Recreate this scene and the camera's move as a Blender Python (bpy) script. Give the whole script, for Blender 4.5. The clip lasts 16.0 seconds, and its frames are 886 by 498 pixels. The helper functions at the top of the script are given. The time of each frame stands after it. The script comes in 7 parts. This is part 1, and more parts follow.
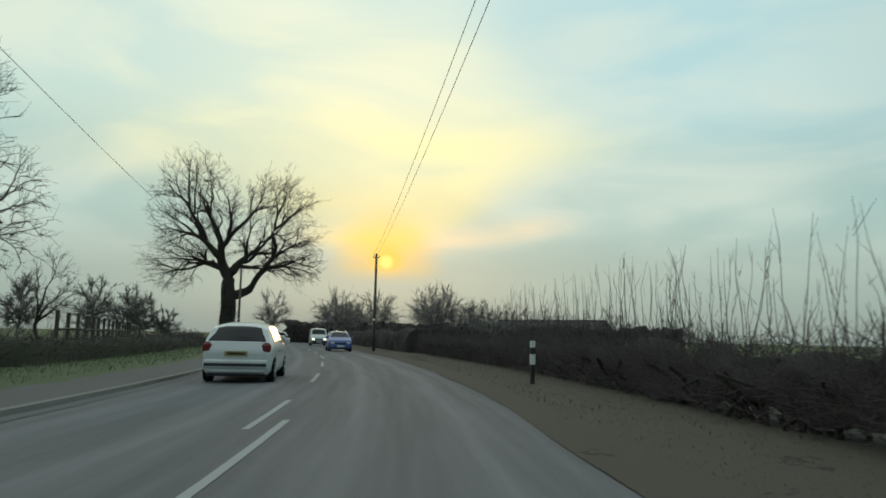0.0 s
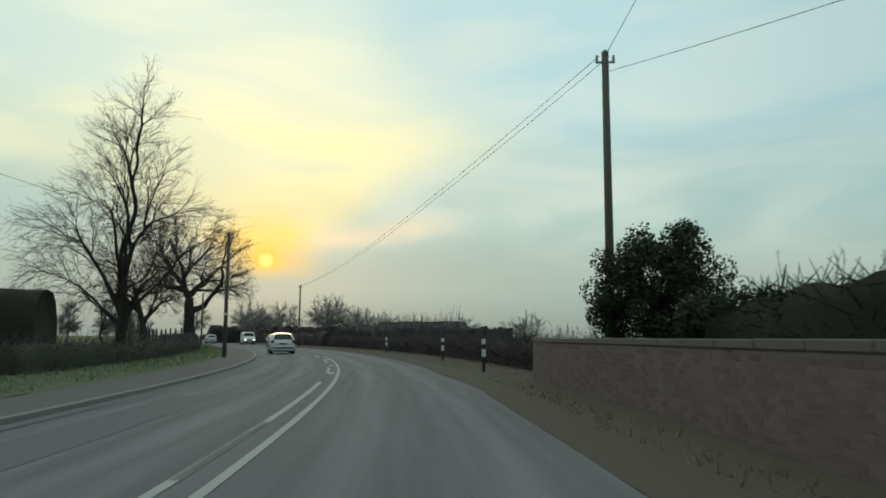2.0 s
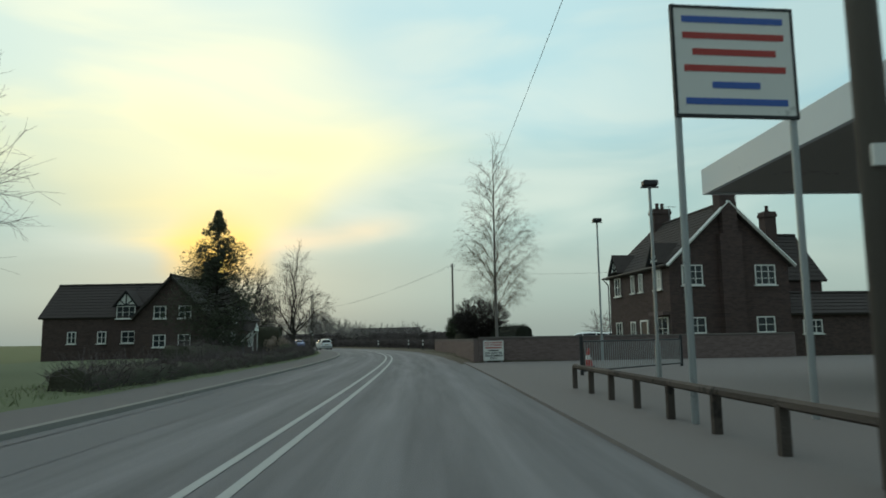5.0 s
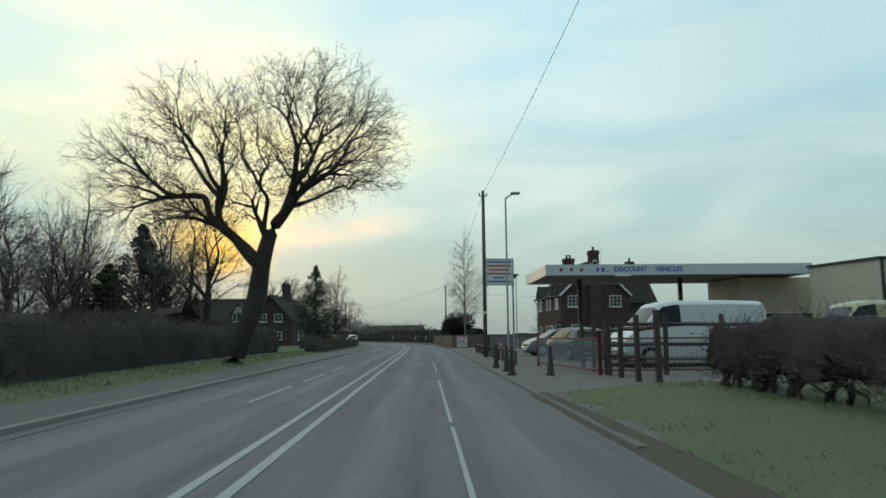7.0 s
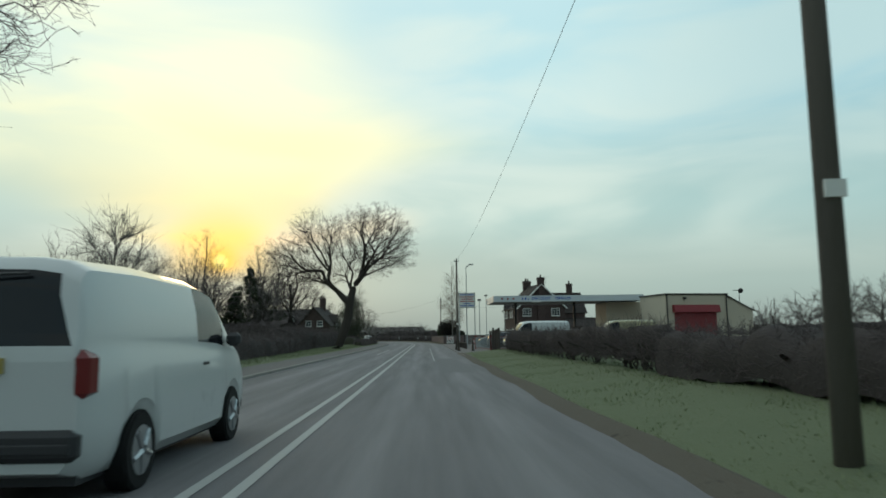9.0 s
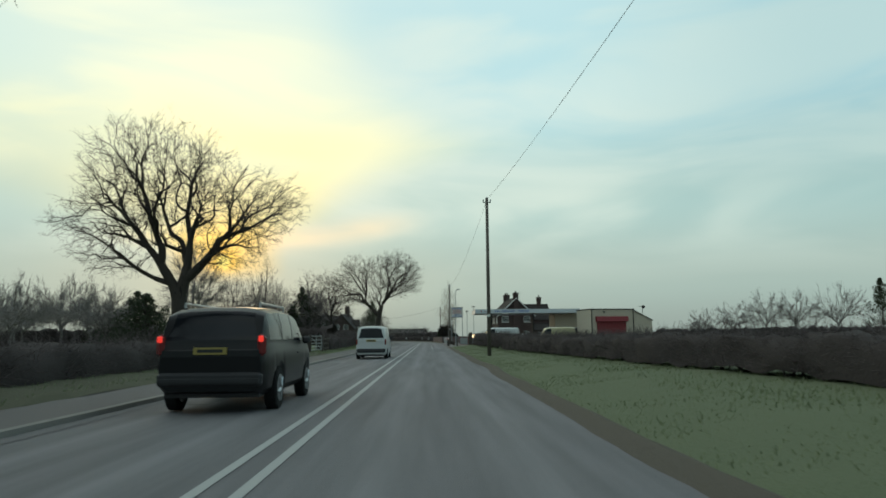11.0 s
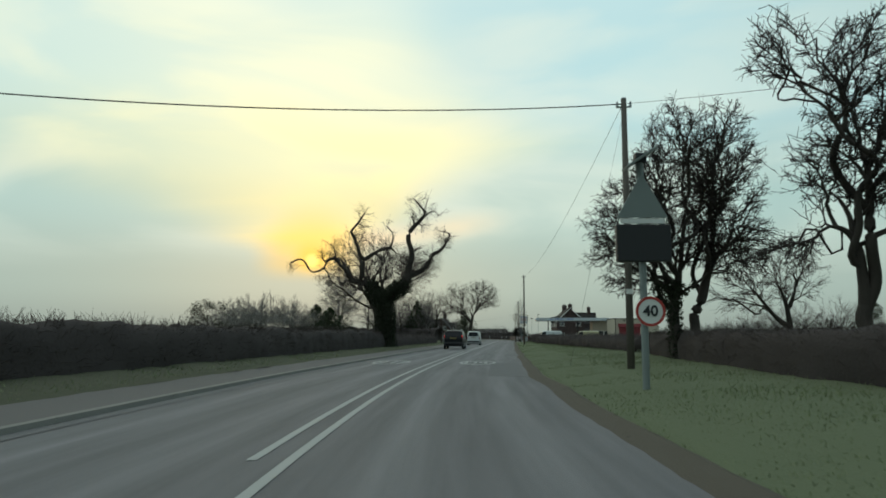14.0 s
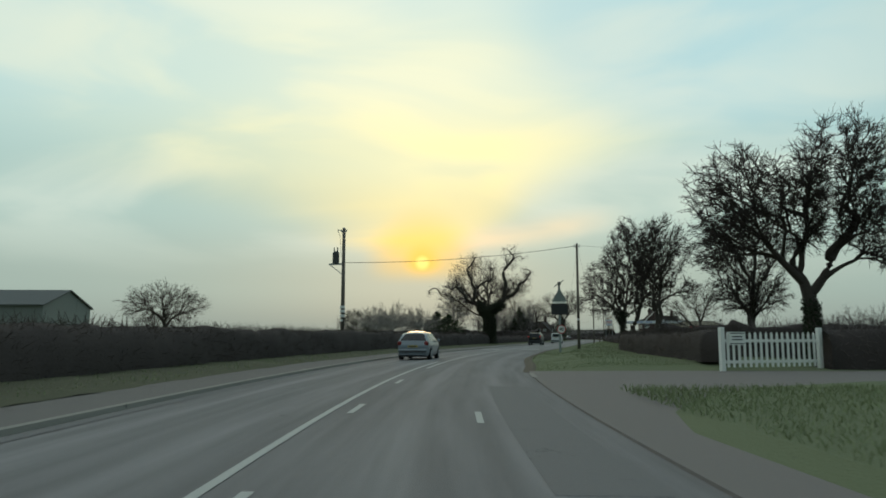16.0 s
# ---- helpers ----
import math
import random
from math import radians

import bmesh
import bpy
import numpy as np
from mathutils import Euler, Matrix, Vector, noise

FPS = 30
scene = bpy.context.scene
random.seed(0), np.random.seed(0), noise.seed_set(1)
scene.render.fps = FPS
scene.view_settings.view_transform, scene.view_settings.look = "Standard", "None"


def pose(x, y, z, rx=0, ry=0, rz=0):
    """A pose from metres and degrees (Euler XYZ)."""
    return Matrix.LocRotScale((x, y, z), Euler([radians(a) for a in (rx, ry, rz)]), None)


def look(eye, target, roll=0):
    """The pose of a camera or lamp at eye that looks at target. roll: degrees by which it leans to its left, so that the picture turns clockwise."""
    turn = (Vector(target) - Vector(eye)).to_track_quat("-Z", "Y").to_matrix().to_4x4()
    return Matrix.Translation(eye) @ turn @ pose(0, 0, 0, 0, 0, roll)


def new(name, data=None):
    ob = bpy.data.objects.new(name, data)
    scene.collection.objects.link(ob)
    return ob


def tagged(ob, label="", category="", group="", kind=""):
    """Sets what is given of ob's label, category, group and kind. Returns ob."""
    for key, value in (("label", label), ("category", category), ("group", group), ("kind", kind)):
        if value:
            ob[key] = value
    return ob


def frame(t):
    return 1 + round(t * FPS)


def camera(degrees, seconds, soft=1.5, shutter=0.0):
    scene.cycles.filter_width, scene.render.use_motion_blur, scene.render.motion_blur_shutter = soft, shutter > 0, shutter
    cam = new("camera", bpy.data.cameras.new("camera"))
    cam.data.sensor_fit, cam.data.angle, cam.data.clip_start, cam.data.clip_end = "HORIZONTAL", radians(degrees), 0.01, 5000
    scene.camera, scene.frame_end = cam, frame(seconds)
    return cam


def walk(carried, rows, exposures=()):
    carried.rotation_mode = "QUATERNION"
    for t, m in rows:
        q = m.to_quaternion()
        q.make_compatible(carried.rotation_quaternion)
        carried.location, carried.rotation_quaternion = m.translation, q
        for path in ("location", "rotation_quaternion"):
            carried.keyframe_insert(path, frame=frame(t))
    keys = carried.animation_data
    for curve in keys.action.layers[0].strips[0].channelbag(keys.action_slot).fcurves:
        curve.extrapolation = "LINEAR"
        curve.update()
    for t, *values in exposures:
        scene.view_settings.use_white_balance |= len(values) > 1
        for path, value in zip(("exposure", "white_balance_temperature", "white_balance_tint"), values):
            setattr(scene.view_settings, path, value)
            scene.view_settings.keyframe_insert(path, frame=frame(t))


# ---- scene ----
import collections

cam = camera(63.4, 16.0, soft=1.7, shutter=0.1)
PATH = [
    (0, 0.00, 0.00, 1.20, 97.01, -1.22, 13.79),
    (0.25, 1.01, -3.92, 1.20, 96.97, -1.30, 12.46),
    (0.5, 2.00, -8.17, 1.20, 96.93, -1.35, 11.14),
    (0.75, 2.88, -12.40, 1.20, 96.92, -1.27, 9.87),
    (1, 3.61, -16.30, 1.20, 96.93, -1.12, 8.66),
    (1.25, 4.25, -20.19, 1.20, 96.93, -0.94, 7.53),
    (1.5, 4.87, -24.39, 1.20, 96.94, -0.73, 6.47),
    (1.75, 5.40, -28.59, 1.20, 96.99, -0.51, 5.44),
    (2, 5.82, -32.48, 1.20, 97.03, -0.30, 4.49),
    (2.25, 6.19, -36.36, 1.20, 97.01, -0.12, 3.67),
    (2.5, 6.53, -40.58, 1.20, 96.99, 0.08, 2.98),
    (2.75, 6.83, -44.81, 1.20, 97.05, 0.43, 2.51),
    (3, 7.07, -48.72, 1.20, 97.12, 0.74, 2.18),
    (3.25, 7.30, -52.64, 1.20, 97.17, 0.81, 1.93),
    (3.5, 7.54, -56.90, 1.20, 97.21, 0.81, 1.74),
    (3.85, 7.82, -62.48, 1.20, 97.25, 0.86, 1.42),
    (4.2, 8.08, -68.42, 1.20, 97.28, 0.90, 1.15),
    (4.7, 8.42, -76.69, 1.20, 97.23, 0.91, 1.00),
    (5.2, 8.76, -84.96, 1.20, 97.12, 0.86, 1.07),
    (5.7, 9.11, -93.23, 1.20, 96.98, 0.79, 1.22),
    (6.3, 9.56, -103.17, 1.20, 96.89, 0.71, 1.31),
    (6.6, 9.78, -108.15, 1.20, 96.88, 0.66, 1.28),
    (7, 10.08, -114.84, 1.20, 96.89, 0.59, 1.22),
    (7.35, 10.34, -120.90, 1.20, 96.91, 0.56, 1.17),
    (7.75, 10.63, -127.69, 1.20, 96.91, 0.58, 1.15),
    (8.1, 10.88, -133.50, 1.20, 96.90, 0.66, 1.16),
    (8.5, 11.18, -140.39, 1.20, 96.90, 0.74, 1.18),
    (9.1, 11.63, -150.75, 1.20, 96.91, 0.76, 1.20),
    (9.7, 12.08, -161.13, 1.20, 96.92, 0.72, 1.23),
    (10.2, 12.47, -169.78, 1.20, 96.95, 0.66, 1.28),
    (10.8, 12.94, -180.18, 1.20, 96.98, 0.60, 1.38),
    (11.1, 13.19, -185.40, 1.20, 96.99, 0.55, 1.43),
    (11.5, 13.53, -192.41, 1.20, 97.02, 0.53, 1.55),
    (11.75, 13.76, -197.01, 1.20, 97.07, 0.65, 1.65),
    (12, 13.99, -201.27, 1.20, 97.11, 0.68, 1.80),
    (12.25, 14.22, -205.56, 1.20, 97.15, 0.40, 2.00),
    (12.5, 14.51, -210.22, 1.20, 97.17, 0.05, 2.34),
    (12.75, 14.82, -214.88, 1.20, 97.13, -0.16, 2.91),
    (13, 15.17, -219.19, 1.20, 97.07, -0.30, 3.67),
    (13.25, 15.57, -223.47, 1.20, 97.06, -0.38, 4.62),
    (13.5, 16.09, -228.10, 1.20, 97.04, -0.38, 5.69),
    (13.75, 16.71, -232.70, 1.20, 96.98, -0.28, 6.85),
    (14, 17.36, -236.92, 1.20, 96.92, -0.16, 8.05),
    (14.25, 18.09, -241.12, 1.20, 96.88, -0.06, 9.24),
    (14.5, 18.98, -245.64, 1.20, 96.85, 0.04, 10.42),
    (14.75, 19.97, -250.16, 1.20, 96.88, 0.14, 11.59),
    (15, 20.96, -254.31, 1.20, 96.91, 0.21, 12.73),
    (15.25, 22.04, -258.46, 1.20, 96.93, 0.20, 13.84),
    (15.5, 23.30, -262.96, 1.20, 96.94, 0.15, 14.90),
    (15.75, 24.65, -267.44, 1.20, 96.95, 0.09, 15.87),
    (16, 25.96, -271.58, 1.20, 96.97, 0.01, 16.81),
]
# the camera brightens and cools a little in the middle of the drive
TINT = [(0, -0.04, 6500, 10), (2.5, 0.0, 6490, 10), (3.5, 0.06, 6440, 10), (4.0, 0.08, 6420, 10), (6.5, 0.08, 6310, 11), (7.0, 0.16, 6270, 13), (7.5, 0.20, 6260, 14), (8.5, 0.14, 6300, 12),
        (11.0, 0.08, 6400, 10), (12.5, 0.12, 6310, 11), (13.5, 0.07, 6460, 10), (14.5, 0.03, 6490, 10), (16.0, -0.03, 6500, 10)]
walk(cam, [(t, pose(*r)) for t, *r in PATH], TINT)

# ---- world: hazy evening sky with a low sun ----
SUN_AZ, SUN_EL = 18.47, 5.86          # degrees left of +y, degrees above the horizon
sun_dir = Vector((-math.sin(radians(SUN_AZ)) * math.cos(radians(SUN_EL)),
                  math.cos(radians(SUN_AZ)) * math.cos(radians(SUN_EL)), math.sin(radians(SUN_EL))))
world = bpy.data.worlds.new("evening_sky")
scene.world = world
world.use_nodes = True
wn, wl = world.node_tree.nodes, world.node_tree.links
wn.clear()


def wnode(kind, **inputs):
    n = wn.new(kind)
    for k, v in inputs.items():
        n.inputs[k].default_value = v
    return n


def wmath(op, a, b=None, clamp=False):
    n = wn.new("ShaderNodeMath")
    n.operation, n.use_clamp = op, clamp
    for i, v in enumerate((a, b)):
        if v is None:
            continue
        if isinstance(v, (int, float)):
            n.inputs[i].default_value = v
        else:
            wl.new(v, n.inputs[i])
    return n.outputs[0]


def wmix(fac, a, b, blend="MIX"):
    n = wn.new("ShaderNodeMix")
    n.data_type, n.blend_type = "RGBA", blend
    for sock, v in ((n.inputs[0], fac), (n.inputs[6], a), (n.inputs[7], b)):
        if isinstance(v, (int, float)):
            sock.default_value = v
        elif isinstance(v, tuple):
            sock.default_value = (*v, 1)
        else:
            wl.new(v, sock)
    return n.outputs[2]


wtc = wn.new("ShaderNodeTexCoord")
wsep = wn.new("ShaderNodeSeparateXYZ")
wl.new(wtc.outputs["Generated"], wsep.inputs[0])
wdot = wn.new("ShaderNodeVectorMath")
wdot.operation = "DOT_PRODUCT"
wdot.inputs[1].default_value = sun_dir
wl.new(wtc.outputs["Generated"], wdot.inputs[0])
elev = wsep.outputs["Z"]
ang = wmath("ARCCOSINE", wmath("MINIMUM", wdot.outputs["Value"], 0.99999))     # angle to the sun, radians


def wramp(value, stops, ease="EASE"):
    n = wn.new("ShaderNodeValToRGB")
    while len(n.color_ramp.elements) < len(stops):
        n.color_ramp.elements.new(0.5)
    for e, (p, c) in zip(n.color_ramp.elements, stops):
        e.position, e.color = p, (*c, 1)
    n.color_ramp.interpolation = ease
    wl.new(value, n.inputs[0])
    return n.outputs[0]


# hazy air: grey-green at the horizon, pale blue above
nishita = wn.new("ShaderNodeTexSky")
nishita.sky_type, nishita.sun_disc = "NISHITA", False
nishita.sun_elevation, nishita.sun_rotation = radians(SUN_EL), radians(-SUN_AZ)
nishita.dust_density, nishita.air_density = 4.0, 1.0
haze = wramp(elev, [(0.0, (0.30, 0.365, 0.325)), (0.07, (0.36, 0.47, 0.42)), (0.18, (0.42, 0.595, 0.55)),
                    (0.33, (0.47, 0.71, 0.73)), (0.6, (0.58, 0.77, 0.77)), (1.0, (0.66, 0.76, 0.77))])
# azimuth from the sun, radians
wside = wn.new("ShaderNodeVectorMath")
wside.operation = "DOT_PRODUCT"
wside.inputs[1].default_value = (math.cos(radians(SUN_AZ)), math.sin(radians(SUN_AZ)), 0)
wl.new(wtc.outputs["Generated"], wside.inputs[0])
wfore = wn.new("ShaderNodeVectorMath")
wfore.operation = "DOT_PRODUCT"
wfore.inputs[1].default_value = (-math.sin(radians(SUN_AZ)), math.cos(radians(SUN_AZ)), 0)
wl.new(wtc.outputs["Generated"], wfore.inputs[0])
az = wmath("ARCTAN2", wside.outputs["Value"], wfore.outputs["Value"])
# thin cloud, stretched level
wmap = wn.new("ShaderNodeMapping")
wmap.inputs["Scale"].default_value = (1.3, 1.3, 4.6)
wmap.inputs["Rotation"].default_value = (0.25, -0.35, 0.2)
wl.new(wtc.outputs["Generated"], wmap.inputs[0])
cloud = wnode("ShaderNodeTexNoise", Scale=2.1, Detail=4.0, Roughness=0.45, Distortion=0.7)
wl.new(wmap.outputs[0], cloud.inputs["Vector"])
cl = wramp(cloud.outputs["Fac"], [(0.38, (0, 0, 0)), (0.66, (1, 1, 1))])
clf = wmath("MULTIPLY", cl, wramp(elev, [(0.04, (0, 0, 0)), (0.2, (1, 1, 1))]))
# scattered light widens upwards from the sun
grey = lambda *p: [(z, (v, v, v)) for z, v in p]
wide_r = wramp(elev, grey((0.095, 0.02), (0.129, 0.058), (0.155, 0.09), (0.206, 0.16), (0.262, 0.27), (0.307, 0.22), (0.357, 0.16), (0.43, 0.13)), "LINEAR")
wide_l = wramp(elev, grey((0.095, 0.02), (0.129, 0.07), (0.155, 0.13), (0.206, 0.24), (0.262, 0.36), (0.357, 0.40), (0.43, 0.36)), "LINEAR")
azn = wmath("ADD", az, wmath("MULTIPLY", wmath("SUBTRACT", cloud.outputs["Fac"], 0.5), 0.16))
q_r, q_l = wmath("DIVIDE", wmath("MAXIMUM", azn, 0.0), wide_r), wmath("DIVIDE", wmath("MAXIMUM", wmath("MULTIPLY", azn, -1.0), 0.0), wide_l)
fan = wmath("MULTIPLY", wmath("POWER", 2.718, wmath("MULTIPLY", wmath("POWER", q_r, 3.5), -0.7)), wmath("POWER", 2.718, wmath("MULTIPLY", wmath("MULTIPLY", q_l, q_l), -0.8)))
# a thin lit streak of cloud that climbs away from the sun
rise_ = wmath("SUBTRACT", elev, wmath("ADD", 0.122, wmath("MULTIPLY", az, 0.14)))
streak = wmath("MULTIPLY", wmath("POWER", 2.718, wmath("MULTIPLY", wmath("POWER", wmath("DIVIDE", wmath("ABSOLUTE", rise_), 0.017), 2.0), -1.0)), wramp(wmath("ADD", az, 0.1), grey((0.12, 0.0), (0.18, 1.0), (0.27, 0.75), (0.40, 0.0))))
lift = wramp(elev, [(0.085, (0, 0, 0)), (0.135, (1, 1, 1)), (0.36, (0.92, 0.92, 0.92)), (0.52, (0.35, 0.35, 0.35)), (0.75, (0, 0, 0))])
glow = wmath("MULTIPLY", wmath("MULTIPLY", fan, lift), wmath("ADD", wmath("MULTIPLY", cl, 0.45), 0.66), clamp=True)
glow_col = wramp(elev, [(0.10, (1.0, 0.72, 0.20)), (0.16, (1.0, 0.84, 0.33)), (0.24, (1.0, 0.95, 0.52)), (0.36, (0.96, 0.97, 0.68)), (0.52, (0.82, 0.95, 0.86))])
inner = wmath("MULTIPLY", wramp(ang, [(0.006, (1, 1, 1)), (0.035, (0.5, 0.5, 0.5)), (0.09, (0, 0, 0))]), wramp(elev, [(0.068, (0, 0, 0)), (0.100, (1, 1, 1))]))
disc = wramp(ang, [(0.0060, (1, 1, 1)), (0.0100, (0, 0, 0))])
sky = wmix(wmath("MULTIPLY", clf, 0.55), haze, (0.76, 0.84, 0.72))
side_fac = wmath("MULTIPLY", wramp(wmath("MULTIPLY", az, 0.7), [(0.30, (0, 0, 0)), (0.58, (1, 1, 1))]), wramp(elev, [(0.08, (0, 0, 0)), (0.25, (1, 1, 1))]))
sky = wmix(side_fac, sky, (0.74, 0.83, 0.88), "MULTIPLY")
sky = wmix(glow, sky, glow_col)
sky = wmix(wmath("MULTIPLY", streak, wmath("ADD", 0.25, wmath("MULTIPLY", cl, 0.55))), sky, (1.0, 0.77, 0.46))
sky = wmix(wmath("MULTIPLY", inner, 0.9), sky, (1.0, 0.60, 0.05))
sky = wmix(disc, sky, (1.0, 0.90, 0.24))
sky = wmix(0.004, sky, nishita.outputs[0], "ADD")
# the sky is dimmer opposite the low sun
away = wramp(wmath("ADD", wmath("MULTIPLY", wfore.outputs["Value"], 0.5), 0.5), [(0.0, (0.50, 0.52, 0.55)), (0.45, (0.82, 0.83, 0.85)), (0.78, (1, 1, 1))])
sky = wmix(1.0, sky, away, "MULTIPLY")
bg = wn.new("ShaderNodeBackground")
bg.inputs["Strength"].default_value = 1.0
wl.new(sky, bg.inputs[0])
wout = wn.new("ShaderNodeOutputWorld")
wl.new(bg.outputs[0], wout.inputs[0])

lamp = bpy.data.lights.new("sun", "SUN")
lamp.energy, lamp.angle, lamp.color = 0.2, radians(10), (1.0, 0.70, 0.38)
sun = new("sun", lamp)
sun.matrix_world = look((0, 0, 60), Vector((0, 0, 60)) - sun_dir)

# ---- materials ----
def mat(name, base, rough=0.8, second=None, scale=8.0, bump=0.0, bump_scale=40.0, metal=0.0, stain=0.35, emit=None, vary=0.0, stretch=None):
    """Two-scale procedural surface: broad stains between base and second, fine grain in colour and relief."""
    m = bpy.data.materials.new(name)
    m.use_nodes = True
    nt = m.node_tree
    b = nt.nodes["Principled BSDF"]
    b.inputs["Roughness"].default_value, b.inputs["Metallic"].default_value = rough, metal
    b.inputs["Specular IOR Level"].default_value = 0.5 if rough < 0.7 else 0.2
    tc = nt.nodes.new("ShaderNodeTexCoord")
    vec = tc.outputs["Object"]
    if stretch:
        mp = nt.nodes.new("ShaderNodeMapping")
        mp.inputs["Scale"].default_value = stretch
        nt.links.new(vec, mp.inputs[0])
        vec = mp.outputs[0]
    second = second or tuple(c * 0.7 for c in base)
    big = nt.nodes.new("ShaderNodeTexNoise")
    big.inputs["Scale"].default_value, big.inputs["Detail"].default_value = scale * 0.12, 4
    fine = nt.nodes.new("ShaderNodeTexNoise")
    fine.inputs["Scale"].default_value, fine.inputs["Detail"].default_value = scale, 6
    for n in (big, fine):
        nt.links.new(vec, n.inputs["Vector"])
    add = nt.nodes.new("ShaderNodeMath")
    add.operation = "MULTIPLY_ADD"
    nt.links.new(big.outputs["Fac"], add.inputs[0])
    add.inputs[1].default_value = 1.6 * stain / 0.35
    nt.links.new(fine.outputs["Fac"], add.inputs[2])
    ramp = nt.nodes.new("ShaderNodeValToRGB")
    ramp.color_ramp.elements[0].position, ramp.color_ramp.elements[1].position = 0.9, 1.7
    ramp.color_ramp.elements[0].color, ramp.color_ramp.elements[1].color = (*second, 1), (*base, 1)
    nt.links.new(add.outputs[0], ramp.inputs[0])
    col = ramp.outputs[0]
    if vary:
        info = nt.nodes.new("ShaderNodeObjectInfo")
        hsv = nt.nodes.new("ShaderNodeHueSaturation")
        mr = nt.nodes.new("ShaderNodeMapRange")
        mr.inputs["To Min"].default_value, mr.inputs["To Max"].default_value = 1 - vary, 1 + vary
        nt.links.new(info.outputs["Random"], mr.inputs["Value"])
        nt.links.new(mr.outputs[0], hsv.inputs["Value"])
        nt.links.new(col, hsv.inputs["Color"])
        col = hsv.outputs[0]
    nt.links.new(col, b.inputs["Base Color"])
    if bump:
        bn = nt.nodes.new("ShaderNodeTexNoise")
        bn.inputs["Scale"].default_value, bn.inputs["Detail"].default_value = bump_scale, 5
        nt.links.new(vec, bn.inputs["Vector"])
        bp = nt.nodes.new("ShaderNodeBump")
        bp.inputs["Strength"].default_value, bp.inputs["Distance"].default_value = bump, 0.03
        nt.links.new(bn.outputs["Fac"], bp.inputs["Height"])
        nt.links.new(bp.outputs[0], b.inputs["Normal"])
    if emit:
        b.inputs["Emission Color"].default_value, b.inputs["Emission Strength"].default_value = (*emit[0], 1), emit[1]
    return m


def glass_mat(name, tint, rough=0.05):
    m = bpy.data.materials.new(name)
    m.use_nodes = True
    b = m.node_tree.nodes["Principled BSDF"]
    b.inputs["Base Color"].default_value, b.inputs["Roughness"].default_value = (*tint, 1), rough
    b.inputs["IOR"].default_value = 1.5
    return m


def road_mat():
    """Worn asphalt: paler wheel tracks, darker lane middle, streaks along the road, grit."""
    m = mat("asphalt", (0.190, 0.182, 0.186), 0.85, (0.120, 0.116, 0.120), 10, 0.6, 80, stain=0.5)
    nt = m.node_tree
    b = nt.nodes["Principled BSDF"]
    col = b.inputs["Base Color"].links[0].from_socket

    def node(op, a, c):
        n = nt.nodes.new("ShaderNodeMath")
        n.operation = op
        for i, v in enumerate((a, c)):
            if isinstance(v, (int, float)):
                n.inputs[i].default_value = v
            elif v is not None:
                nt.links.new(v, n.inputs[i])
        return n.outputs[0]

    ac, ru = nt.nodes.new("ShaderNodeAttribute"), nt.nodes.new("ShaderNodeAttribute")
    ac.attribute_name, ru.attribute_name = "across", "run"
    lane = node("ABSOLUTE", node("SUBTRACT", node("ABSOLUTE", node("SUBTRACT", ac.outputs["Fac"], -1.78), None), 1.85), None)
    track = node("ABSOLUTE", node("SUBTRACT", lane, 0.75), None)
    pale = node("MULTIPLY", node("SUBTRACT", 0.42, node("MINIMUM", track, 0.42)), 0.55)
    xyz = nt.nodes.new("ShaderNodeCombineXYZ")
    nt.links.new(node("MULTIPLY", ac.outputs["Fac"], 2.2), xyz.inputs[0])
    nt.links.new(node("MULTIPLY", ru.outputs["Fac"], 0.10), xyz.inputs[1])
    st = nt.nodes.new("ShaderNodeTexNoise")
    st.inputs["Scale"].default_value, st.inputs["Detail"].default_value = 1.6, 5
    nt.links.new(xyz.outputs[0], st.inputs["Vector"])
    mul = node("ADD", node("ADD", 0.58, pale), node("MULTIPLY", st.outputs["Fac"], 0.72))
    hsv = nt.nodes.new("ShaderNodeHueSaturation")
    nt.links.new(mul, hsv.inputs["Value"])
    nt.links.new(col, hsv.inputs["Color"])
    nt.links.new(hsv.outputs[0], b.inputs["Base Color"])
    return m


ASPHALT = road_mat()
PATCH = mat("asphalt_patch", (0.165, 0.159, 0.162), 0.85, (0.112, 0.108, 0.111), 14, 0.5, 90)
FORECOURT = mat("forecourt_tarmac", (0.182, 0.163, 0.156), 0.9, (0.108, 0.098, 0.094), 8, 0.5, 70, stain=0.6)
PAVING = mat("pavement_tarmac", (0.155, 0.143, 0.138), 0.9, (0.092, 0.086, 0.083), 10, 0.5, 70)
DIRT = mat("gritty_verge", (0.112, 0.096, 0.076), 0.95, (0.060, 0.052, 0.042), 9, 0.7, 50)
KERB = mat("kerb_concrete", (0.24, 0.23, 0.21), 0.9, (0.13, 0.125, 0.115), 12, 0.4, 60)
GRASS = mat("verge_grass", (0.130, 0.150, 0.086), 0.95, (0.074, 0.078, 0.050), 8, 1.0, 24, stain=0.45)
WEEDS = mat("dead_weeds", (0.084, 0.086, 0.056), 0.95, (0.042, 0.041, 0.030), 6, 1.0, 24, stain=0.5)
BLADE = mat("grass_blades", (0.200, 0.228, 0.124), 0.9, (0.142, 0.152, 0.090), 3)
BLADE_DEAD = mat("dead_stalks", (0.21, 0.19, 0.135), 0.9, (0.13, 0.118, 0.085), 3)
# paler than bare bark: the haze of distance is put into this colour
TWIG_FAR = mat("hazed_far_twigs", (0.24, 0.215, 0.205), 0.95, (0.15, 0.135, 0.13), 2)
